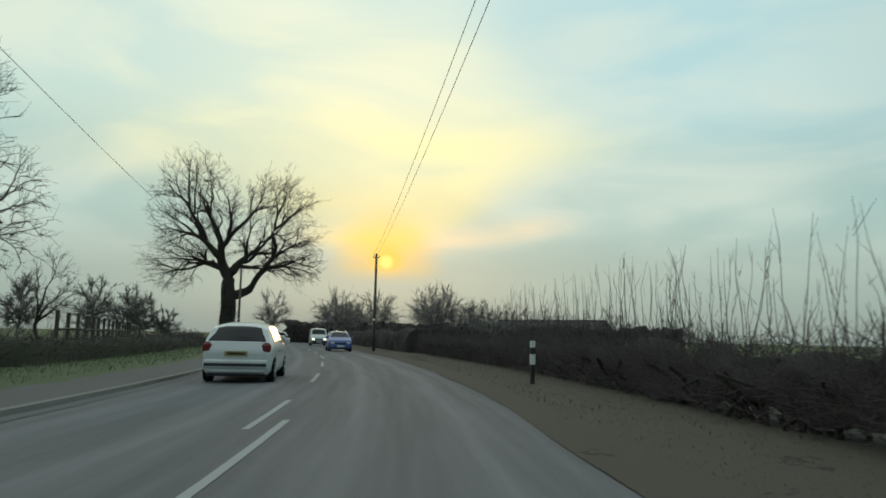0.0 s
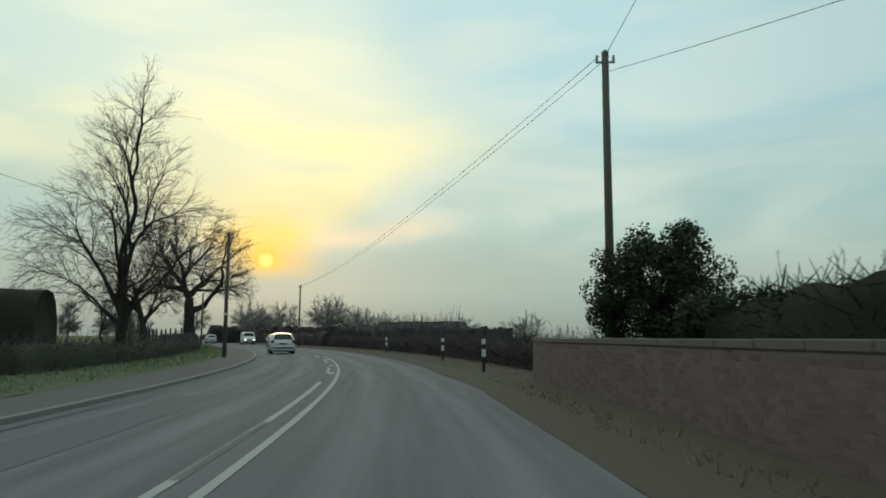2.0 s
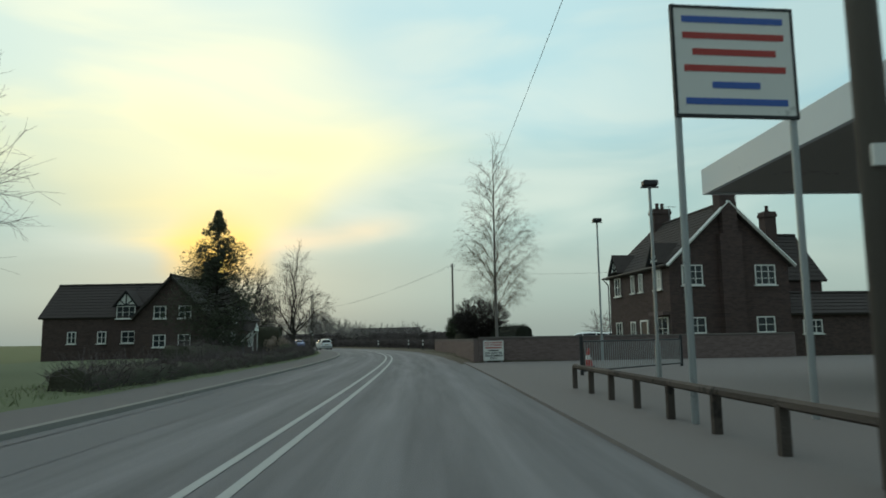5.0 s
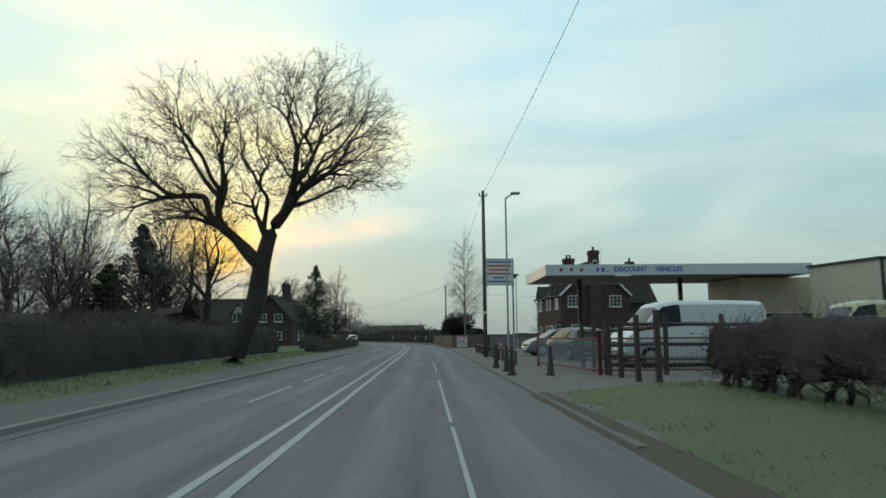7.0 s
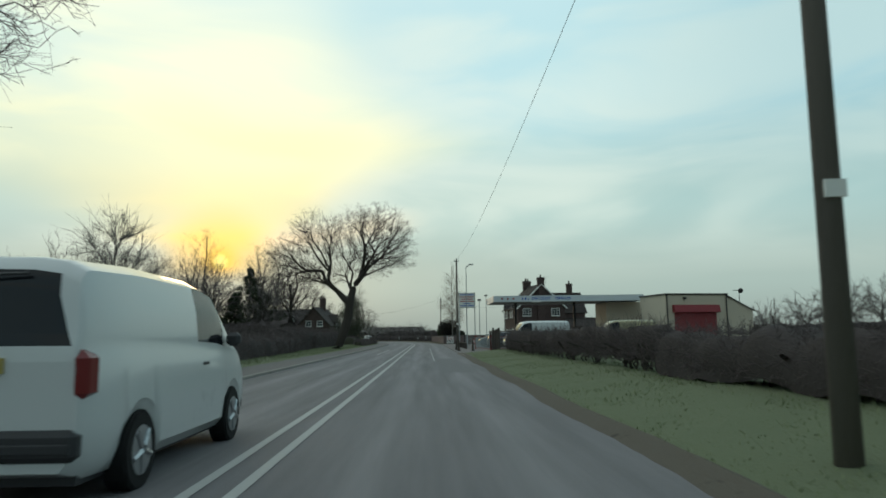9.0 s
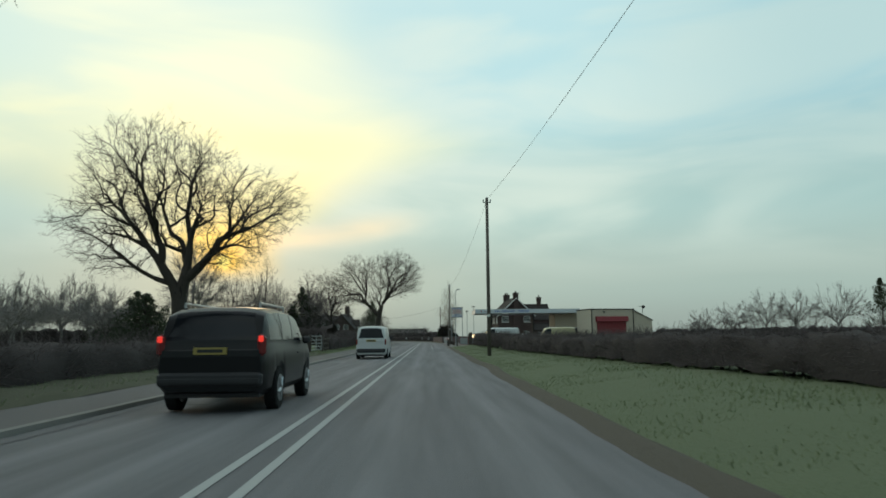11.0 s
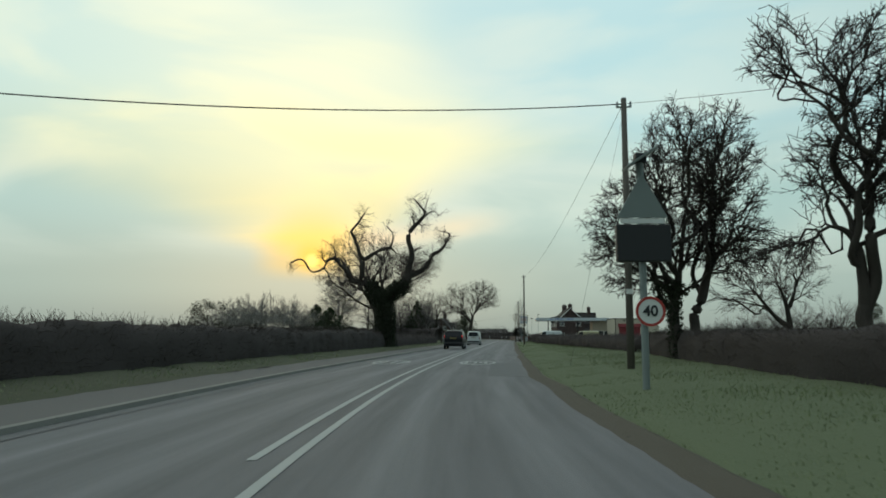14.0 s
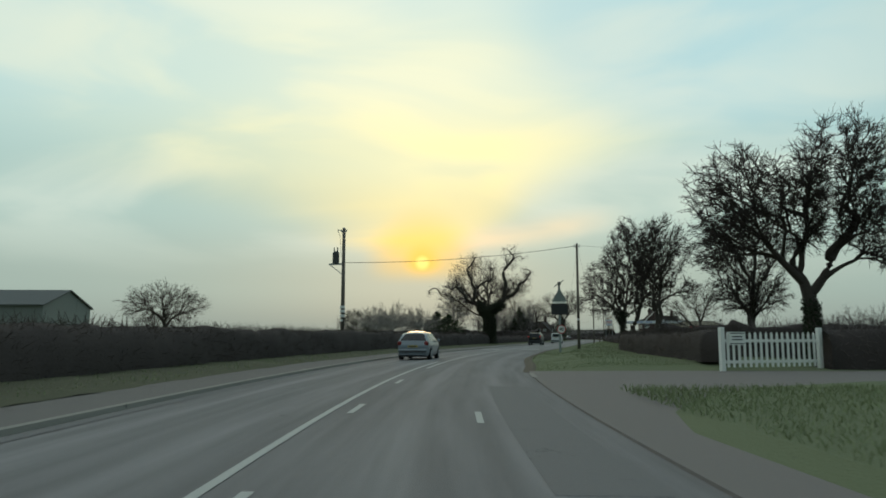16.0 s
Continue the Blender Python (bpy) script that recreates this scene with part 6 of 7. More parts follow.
for sgn in (-1, 1):
    part("roof_sheet", prism([(sgn * 7.4, 5.15), (0, 7.45), (0, 7.6), (sgn * 7.4, 5.3)], 30.6, "x"), BARNROOF, barn)
farm = thing("farm_building", "low dark farm building beyond the hedge", "farm building", pose(-13, 140, 0, 0, 0, -20))
part("wall", boxes((-11, 11, -4, 4, -0.2, 2.8)), HBRICK, farm)
gable_roof(farm, -11, 11, -4, 4, 2.8, 1.9, along_y=False, tiles=False)

# ---- brick walls ----
def brick_wall(label, a, b, height, seed, near=None, thick=0.24):
    """A low wall from a to b: mortar core, real bricks on the road face, coping stones. near: (u0, u1) stretch with single bricks."""
    a, b = Vector(a), Vector(b)
    d = b - a
    L = d.length
    t = thing("brick_wall", label, "wall", Matrix.Translation(a) @ pose(0, 0, 0, 0, 0, math.degrees(math.atan2(d.y, d.x))), kind="structure")
    part("core", boxes((0, L, -thick / 2 - 0.0125, thick / 2, -0.2, height - 0.10)), MORTAR, t)
    rng = random.Random(seed)
    bw, bh, j = 0.225, 0.075, 0.012
    meshes = []
    for k in range(4):
        bm = boxes((0, bw - j, -0.055, 0.0, 0, bh - j), bevel=0.006)
        me = bpy.data.meshes.new("brick")
        bm.to_mesh(me)
        bm.free()
        me.materials.append(BRICK)
        meshes.append(me)
    rest_v, rest_q = [], []
    rows, single = int((height - 0.14) / bh), 0
    for r in range(rows):
        n = int(L / bw)
        for i in range(n):
            x, z = i * bw + (bw / 2 if r % 2 else 0), r * bh + 0.01
            if x + bw > L:
                continue
            dy = rng.uniform(-0.006, 0.006)
            if near and near[0] < x < near[1] and single < 300 and r >= rows - 13:
                ob = new("brick", meshes[rng.randrange(4)])
                ob.parent = t
                ob.location = (x, -thick / 2 + 0.036 + dy * 0.5, z)
                single += 1
            else:
                y0, y1 = -thick / 2 - 0.0145 + dy * 0.25, -thick / 2 + 0.03
                v0 = len(rest_v)
                x1, z1 = x + bw - j, z + bh - j
                rest_v += [(x, y1, z), (x1, y1, z), (x1, y1, z1), (x, y1, z1), (x, y0, z), (x1, y0, z), (x1, y0, z1), (x, y0, z1)]
                rest_q += [(v0 + 4, v0 + 5, v0 + 6, v0 + 7), (v0, v0 + 1, v0 + 5, v0 + 4), (v0 + 3, v0 + 7, v0 + 6, v0 + 2), (v0, v0 + 4, v0 + 7, v0 + 3), (v0 + 1, v0 + 2, v0 + 6, v0 + 5)]
    quick_mesh("brickwork", np.array(rest_v), np.array(rest_q), BRICKJ, t, smooth=False, kind="stuff")
    n = int(L / 0.9)
    for i in range(n):
        x0, x1 = L * i / n, L * (i + 1) / n - 0.012
        e = rng.uniform(-0.006, 0.006)
        part("coping_stone", boxes((x0, x1, -thick / 2 - 0.045 + e, thick / 2 + 0.045, height - 0.10, height + e), bevel=0.014), COPING, t)
    return t


BRICKJ = mat("brickwork", (0.175, 0.130, 0.122), 0.92, (0.072, 0.056, 0.055), 5, 0.3, 40, stain=0.6)
nb = BRICKJ.node_tree
gi = nb.nodes.new("ShaderNodeNewGeometry")
hs = nb.nodes.new("ShaderNodeHueSaturation")
mrr = nb.nodes.new("ShaderNodeMapRange")
mrr.inputs["To Min"].default_value, mrr.inputs["To Max"].default_value = 0.78, 1.12
bs = nb.nodes["Principled BSDF"]
src = bs.inputs["Base Color"].links[0].from_socket
nb.links.new(gi.outputs["Random Per Island"], mrr.inputs["Value"])
nb.links.new(mrr.outputs[0], hs.inputs["Value"])
nb.links.new(src, hs.inputs["Color"])
nb.links.new(hs.outputs[0], bs.inputs["Base Color"])

COPING = mat("old_coping", (0.15, 0.13, 0.12), 0.92, (0.075, 0.066, 0.062), 8, 0.5, 50, stain=0.55)
pts_w = [rp(15.2, 3.5), rp(23.5, 3.46), rp(31.6, 3.42), rp(33.2, 2.88), rp(40, 2.78), rp(47.2, 2.64)]
brick_wall("old red-brown brick garden wall with worn coping", pts_w[0], pts_w[1], 1.2, 1)
brick_wall("old red-brown brick garden wall with worn coping", pts_w[1], pts_w[2], 1.2, 2)
brick_wall("rough dark brick wall set forward towards the road", pts_w[3], pts_w[4], 1.2, 3)
brick_wall("old red-brown brick wall ending at the forecourt", pts_w[4], pts_w[5], 1.2, 5, near=(2.8, 7.2))
brick_wall("short brick return of the garden wall", pts_w[2] + Vector((0.5, -0.3, 0)), pts_w[3] + Vector((0.1, 0.16, 0)), 1.2, 6)
brick_wall("dark brick wall closing the forecourt", pts_w[5] + Vector((0.13, 0.0, 0)), (25.5, -45.2, 0), 1.28, 4)
gp = thing("gate_pillar", "square brick pillar with a pale stone cap", "pillar", pose(9.98, -30.4, 0, 0, 0, 7))
part("shaft", boxes((-0.19, 0.19, -0.19, 0.19, -0.2, 1.42), bevel=0.01), BRICKJ, gp)
part("cap", boxes((-0.23, 0.23, -0.23, 0.23, 1.42, 1.48), bevel=0.02), COPING, gp)


# ---- signs ----
def sign_board(name, label, m, w, h, z, lines, posts=(), face=None):
    t = thing(name, label, "sign", m)
    part("panel", boxes((-w / 2, w / 2, -0.02, 0.02, z - h / 2, z + h / 2)), face or WHITE, t, "white painted panel")
    k = len(lines)
    for i, (text, colour, frac) in enumerate(lines):
        zz = z + h / 2 - h * (i + 0.75) / (k + 0.6)
        if text:
            size = h / (k + 0.6) * 0.98
            ob = lettering(text, size, colour, t, pose(0, -0.027, zz, 90, 0, 0), "lettering", 0.003, "painted words " + text.lower())
            wide = max(v.co.x for v in ob.data.vertices) - min(v.co.x for v in ob.data.vertices)
            fit_x = min(1.25, w * frac / wide)
            for v in ob.data.vertices:
                v.co.x *= fit_x
        else:
            part("bar", boxes((-w * frac / 2, w * frac / 2, -0.026, -0.02, zz - h * 0.03, zz + h * 0.03)), colour, t)
    for x in posts:
        part("post", rods(((x, 0.05, -0.1), (x, 0.05, z + h / 2 + 0.05), 0.05)), STEEL, t)
    return t


p = rp(46.9, 3.0)
sign_board("notice_board", "white notice board with red and black lettering against the wall", pose(10.42, -46.72, 0, 0, 0, 3), 0.98, 0.95, 0.62,
           [("NO PARKING", REDP, 0.86), ("NO TURNING", REDP, 0.86), ("", REDP, 0.8), ("", BLACKP, 0.5), ("CAR PARK FOR", BLACKP, 0.86), ("CUSTOMERS", BLACKP, 0.86), ("ONLY", BLACKP, 0.35)], posts=(-0.38, 0.38))
sign_board("garage_sign", "white garage sign with red and blue lines on two posts", pose(12.55, -72.0, 0, 0, 0, 8), 1.75, 1.55, 4.95,
           [("", BLUEP, 0.85), ("", REDP, 0.85), ("", REDP, 0.7), ("", REDP, 0.85), ("", BLUEP, 0.4), ("", BLUEP, 0.85)], posts=(-0.84, 0.84))
part("border", boxes((-0.9, -0.86, -0.03, 0.03, 4.15, 5.75), (0.86, 0.9, -0.03, 0.03, 4.15, 5.75), (-0.86, 0.86, -0.03, 0.03, 5.71, 5.75), (-0.86, 0.86, -0.03, 0.03, 4.15, 4.19)), BLACKP, bpy.data.objects["garage_sign"])

# speed-warning sign with solar panel
sg = thing("speed_sign", "road sign post with grey triangle, dark display and solar panel", "road sign", pose(19.35, -222.1, 0.15, 0, 0, 8))
GREYB = mat("grey_sign_back", (0.20, 0.23, 0.22), 0.6, (0.14, 0.16, 0.155), 6)
part("post", rods(((0, 0.08, -0.2), (0, 0.08, 4.75), 0.075)), GREYB, sg)
part("display", boxes((-0.55, 0.55, -0.08, 0.06, 2.55, 3.3), bevel=0.015), BLACKP, sg, "dark blank electronic display")
part("triangle", prism([(-0.52, 3.45), (0.52, 3.45), (0.04, 4.3), (-0.04, 4.3)], 0.03, "y"), GREYB, sg, "grey triangular sign plate")
part("plate", boxes((-0.45, 0.45, -0.02, 0.01, 3.33, 3.43)), WHITE, sg)
part("solar_panel", prism([(-0.32, 4.45), (0.3, 4.86), (0.28, 4.9), (-0.34, 4.49)], 0.5, "y"), GREYB, sg, "tilted solar panel")
part("battery_box", boxes((-0.1, 0.12, 0.0, 0.2, 4.6, 4.8)), BLACKP, sg)
rd = new("roundel")
rd.parent = sg
rd.matrix_local = pose(0.1, -0.02, 1.55)
part("plate", rods(((0, 0.0, 0), (0, 0.02, 0), 0.30), sides=28), WHITE, rd, "round white plate")
bm = bmesh.new()
for i in range(28):
    a0, a1 = 2 * math.pi * i / 28, 2 * math.pi * (i + 1) / 28
    bm.faces.new([bm.verts.new((r * math.cos(a), -0.008, r * math.sin(a))) for r, a in ((0.30, a0), (0.30, a1), (0.245, a1), (0.245, a0))])
part("rim", bm, REDP, rd, "dull red rim")
lettering("40", 0.30, BLACKP, rd, pose(0, -0.01, 0, 90, 0, 0), "numerals", 0.003, "black numerals 40")


def marker_post(x, y, turn):
    t = thing("marker_post", "black and white banded verge marker post", "marker post", pose(x, y, 0.1, 0, 0, turn), "verge marker posts")
    part("post", boxes((-0.05, 0.05, -0.05, 0.05, -0.1, 1.05), bevel=0.01), BLACKP, t)
    part("band", boxes((-0.056, 0.056, -0.056, 0.056, 0.50, 0.74)), WHITE, t, "white band")
    part("band", boxes((-0.056, 0.056, -0.056, 0.056, 0.90, 1.06)), WHITE, t, "white band")


marker_post(5.31, -9.5, 10)
marker_post(3.2, 0.8, 14)
marker_post(*rp(-17, 3.3).xy, 18)


# ---- lamps ----
def lamp_column(name, label, x, y, h, head):
    t = thing(name, label, "lamp", pose(x, y, 0, 0, 0, 0))
    part("column", rods(((0, 0, 0), (0, 0, h * 0.18), 0.075, 0.075), ((0, 0, h * 0.18), (0, 0, h), 0.05, 0.04), sides=10), STEEL, t)
    if head == "flood":
        part("bracket", rods(((-0.25, 0, h), (0.25, 0, h), 0.03)), STEEL, t)
        part("flood_head", boxes((-0.21, 0.21, -0.2, 0.1, h + 0.02, h + 0.18), bevel=0.03), BLACKP, t, "dark floodlight head")
    else:
        part("arm", rods(((0, 0, h), (0.35, 0.1, h + 0.25), 0.04)), STEEL, t)
        part("lantern", boxes((0.25, 0.7, 0.0, 0.22, h + 0.2, h + 0.32), bevel=0.03), STEEL, t, "grey lantern")


lamp_column("flood_light", "tall pale floodlight column in the forecourt", 15.6, -46.9, 6.75, "flood")
lamp_column("street_lamp", "slim dark lamp column with a short arm", 12.4, -81.2, 7.65, "arm")
lamp_column("flood_light", "thin lamp column behind the garage sign", 14.2, -61.5, 5.4, "flood")

# ---- forecourt rails, bollards and gates ----
def knee_rail(s0, s1, off):
    t = thing("knee_rail", "low timber knee rail along the forecourt edge", "rail")
    n = int((s1 - s0) / 1.5)
    for i in range(n + 1):
        q = rp(s0 + (s1 - s0) * i / n, off)
        part("post", boxes((q.x - 0.05, q.x + 0.05, q.y - 0.05, q.y + 0.05, 0, 0.55)), TIMBER, t)
    for i in range(n):
        a, b = rp(s0 + (s1 - s0) * i / n, off, 0.55), rp(s0 + (s1 - s0) * (i + 1) / n, off, 0.55)
        part("rail", rods((a, b, 0.055), sides=6), TIMBER, t)


knee_rail(66, 88, 3.3)
for x, y in ((13.05, -56.2), (11.4, -89.3), (11.6, -91.7), (11.6, -94.0), (12.65, -94.4)):
    b = thing("bollard", "dark worn tapering bollard on the forecourt edge", "bollard", pose(x, y, 0.05), "forecourt bollards")
    part("base", rods(((0, 0, 0), (0, 0, 0.06), 0.15, 0.13), sides=12), BLACKP, b)
    part("cone", rods(((0, 0, 0.06), (0, 0, 0.74), 0.095, 0.05), ((0, 0, 0.74), (0, 0, 0.82), 0.062, 0.04), sides=12), TIMBER, b)


def railings(label, pts, h=1.05, gap=0.14, posts=RAILRED):
    t = thing("metal_railing", label, "railing", group="forecourt railings")
    for a, b in zip(pts, pts[1:]):
        a, b = Vector(a), Vector(b)
        n = int((b - a).length / gap)
        for i in range(n):
            q = a.lerp(b, (i + 0.5) / n)
            part("upright", rods((q + Vector((0, 0, 0.12)), q + Vector((0, 0, h - 0.05)), 0.011), sides=5), STEEL, t)
        for z in (0.12, h - 0.05):
            part("rail", rods((a + Vector((0, 0, z)), b + Vector((0, 0, z)), 0.024), sides=6), posts, t)
        for q in (a, b):
            part("post", rods((q - Vector((0, 0, 0.05)), q + Vector((0, 0, h + 0.1)), 0.055), sides=8), posts, t, "faded red post" if posts is RAILRED else "dark steel post")


railings("faded red and grey steel railings round the forecourt", [(13.0, -88.3, 0.07), (14.0, -94.6, 0.07), (19.5, -94.2, 0.07)])
railings("dark steel railings beside the forecourt entrance", [(12.35, -60.0, 0.07), (17.0, -54.5, 0.07)], posts=BLACKP)
con = thing("traffic_cone", "red and white traffic cone", "traffic cone", pose(13.6, -54.2, 0.075))
part("base", boxes((-0.2, 0.2, -0.2, 0.2, 0, 0.04)), BLACKP, con)
part("cone", rods(((0, 0, 0.04), (0, 0, 0.28), 0.15, 0.11), ((0, 0, 0.45), (0, 0, 0.7), 0.08, 0.04), sides=14), REDP, con)
part("sleeve", rods(((0, 0, 0.28), (0, 0, 0.45), 0.11, 0.08), sides=14), WHITE, con, "white sleeve")


def rail_fence(label, a, b, h=1.2, rails=3, step=1.8, name="rail_fence", post_h=None, material=None):
    t = thing(name, label, "fence")
    a, b = Vector(a), Vector(b)
    d = (b - a)
    n = max(1, round(d.length / step))
    rng = random.Random(label)
    u = d.normalized()
    side = Vector((-u.y, u.x, 0))
    for i in range(n + 1):
        q = a.lerp(b, i / n)
        e = rng.uniform(-0.04, 0.06)
        part("post", rods((q - Vector((0, 0, 0.2)), q + Vector((rng.uniform(-0.03, 0.03), 0, (post_h or h) + 0.1 + e)), 0.075, 0.07), sides=6), material or TIMBER, t)
    for i in range(n):
        for k in range(rails):
            z = h * (k + 0.7) / rails
            p0, p1 = a.lerp(b, i / n) + side * 0.07 + Vector((0, 0, z + rng.uniform(-0.03, 0.03))), a.lerp(b, (i + 1) / n) + side * 0.07 + Vector((0, 0, z + rng.uniform(-0.03, 0.03)))
            part("rail", rods((p0, p1, 0.05), sides=4), material or TIMBER, t)
    return t


def field_gate(label, a, b, h=1.15, material=None):
    t = thing("field_gate", label, "gate")
    a, b = Vector(a), Vector(b)
    for z in (0.15, 0.38, 0.62, 0.86, h):
        part("bar", rods((a + Vector((0, 0, z)), b + Vector((0, 0, z)), 0.028), sides=6), material or STEEL, t)
    for q in (a, b, a.lerp(b, 0.5)):
        part("stile", rods((q + Vector((0, 0, 0.12)), q + Vector((0, 0, h + 0.02)), 0.03), sides=6), material or STEEL, t)
    part("brace", rods((a + Vector((0, 0, 0.15)), b + Vector((0, 0, h)), 0.022), sides=6), material or STEEL, t)
    for q in (a - (b - a).normalized() * 0.18, b + (b - a).normalized() * 0.18):
        part("gate_post", boxes((q.x - 0.11, q.x + 0.11, q.y - 0.11, q.y + 0.11, -0.2, 1.45), bevel=0.02), TIMBER, t, "thick square timber post")


field_gate("galvanised field gate between thick timber posts", rp(129.2, -8.3, 0.2), rp(132.6, -8.6, 0.2))
rail_fence("weathered timber rails beside the field gate", rp(124.3, -8.5, 0.15), rp(128.6, -8.3, 0.15), 1.1, 3)
rail_fence("weathered timber rails in the hedge gap", rp(92, 5.0, 0.1), rp(100, 4.9, 0.2), 1.35, 2, 1.6)
rail_fence("dark timber rail fence behind the garage forecourt", (14.2, -94.9, 0), (20.5, -94.5, 0), 1.6, 3, 1.5)
field_gate("grey field gate in the hedge", rp(195.2, 9.5, 0.28), rp(198.3, 9.4, 0.28), material=TIMBER)
rail_fence("weathered rails beside the driveway", (35.5, -246.0, 0.1), (42, -243, 0.1), 1.2, 3)
rail_fence("rough row of fence posts below the oak", (-38, 50, 0), (-18, 20, 0), 1.7, 1, 2.6)

gate = thing("picket_gate", "white painted picket gate across the driveway", "gate", pose(28.0, -245.7, 0.06, 0, 0, 35))
for i in range(17):
    x = 0.1 + i * 0.228
    part("picket", prism([(-0.045, 0.12), (0.045, 0.12), (0.045, 1.22), (0, 1.30), (-0.045, 1.22)], 0.025, "y"), WHITE, gate).location = (x, 0, 0)
for z in (0.3, 1.0):
    part("rail", boxes((0, 3.9, 0.02, 0.07, z - 0.05, z + 0.05)), WHITE, gate)
for x in (-0.12, 4.02):
    part("post", boxes((x - 0.08, x + 0.08, -0.05, 0.11, -0.15, 1.45), bevel=0.015), WHITE, gate)
part("plaque", boxes((0.12, 0.78, -0.05, -0.02, 0.86, 1.3)), WHITE, gate, "small white plaque")
part("plaque_line", boxes((0.16, 0.74, -0.056, -0.05, 1.24, 1.27), (0.16, 0.74, -0.056, -0.05, 0.89, 0.92), (0.24, 0.66, -0.056, -0.05, 1.12, 1.16), (0.24, 0.66, -0.056, -0.05, 1.02, 1.06)), BLACKP, gate, "dark border and lines of writing")

# ---- cars ----
def paint(name, c, rough=0.28, coat=0.5):
    m = mat(name, c, rough, tuple(x * 0.85 for x in c), 3)
    m.node_tree.nodes["Principled BSDF"].inputs["Coat Weight"].default_value = coat
    m.node_tree.nodes["Principled BSDF"].inputs["Specular IOR Level"].default_value = 0.15 + 0.5 * coat
    return m


TYRE = mat("tyre_rubber", (0.018, 0.018, 0.018), 0.9)
RIM = mat("alloy_rim", (0.42, 0.43, 0.44), 0.35, metal=0.8)
TRIMB = mat("black_plastic_trim", (0.025, 0.025, 0.027), 0.6)
LAMPR = mat("tail_lamp_red", (0.16, 0.016, 0.016), 0.25)
LAMPW = mat("head_lamp_clear", (0.55, 0.56, 0.56), 0.15)
BRAKE = mat("lit_brake_lamp", (0.5, 0.02, 0.02), 0.3, emit=((1.0, 0.05, 0.03), 0.7))
LIT = mat("lit_head_lamp", (0.8, 0.8, 0.7), 0.3, emit=((1.0, 0.93, 0.75), 2.2))
PLATEY = mat("yellow_plate", (0.34, 0.27, 0.07), 0.5)
# side outlines, front at +y: top is the (y, z) line over bonnet, roof and tail; glass is given by its span along y
CAR_KINDS = {
    "hatchback": dict(L=3.95, W=1.70, belt=(0.93, 0.86), clear=0.20, wheel=0.305, axles=(1.25, -1.22), tumble=0.42, screen=(0.48, 1.10), tail=(-1.89, -1.42), sides=((-1.42, -0.76), (-0.69, 0.02), (0.09, 0.88)),
                      top=((-1.975, 0.60), (-1.96, 0.88), (-1.90, 0.97), (-1.50, 1.33), (-1.25, 1.415), (-0.6, 1.465), (0.1, 1.45), (0.45, 1.385), (1.15, 0.985), (1.45, 0.90), (1.75, 0.80), (1.90, 0.70), (1.975, 0.50))),
    "suv": dict(L=4.5, W=1.86, belt=(1.10, 1.05), clear=0.30, wheel=0.36, axles=(1.38, -1.32), tumble=0.20, screen=(0.60, 1.10), tail=(-2.17, -1.94), sides=((-1.86, -1.06), (-0.97, -0.16), (-0.07, 0.82)),
                top=((-2.25, 0.80), (-2.24, 1.08), (-2.18, 1.16), (-1.96, 1.63), (-1.78, 1.70), (-0.8, 1.745), (0.2, 1.72), (0.55, 1.64), (1.15, 1.16), (1.5, 1.10), (1.95, 1.00), (2.18, 0.86), (2.25, 0.60))),
    "van": dict(L=4.4, W=1.78, belt=(1.12, 1.02), clear=0.22, wheel=0.315, axles=(1.38, -1.32), tumble=0.16, screen=(0.82, 1.36), tail=(-2.19, -2.09), sides=((0.12, 1.0),),
                top=((-2.2, 0.90), (-2.19, 1.16), (-2.10, 1.74), (-2.0, 1.80), (-1.2, 1.83), (0.3, 1.82), (0.75, 1.74), (1.4, 1.14), (1.75, 1.00), (2.08, 0.86), (2.2, 0.52))),
    "big_van": dict(L=5.3, W=1.95, belt=(1.30, 1.20), clear=0.25, wheel=0.34, axles=(1.75, -1.55), tumble=0.12, screen=(1.35, 1.92), tail=(-2.64, -2.56), sides=((0.62, 1.5),),
                    top=((-2.65, 1.0), (-2.64, 1.30), (-2.56, 2.15), (-2.45, 2.22), (-1.2, 2.25), (0.8, 2.24), (1.25, 2.15), (1.98, 1.30), (2.3, 1.15), (2.55, 0.95), (2.65, 0.55))),
}


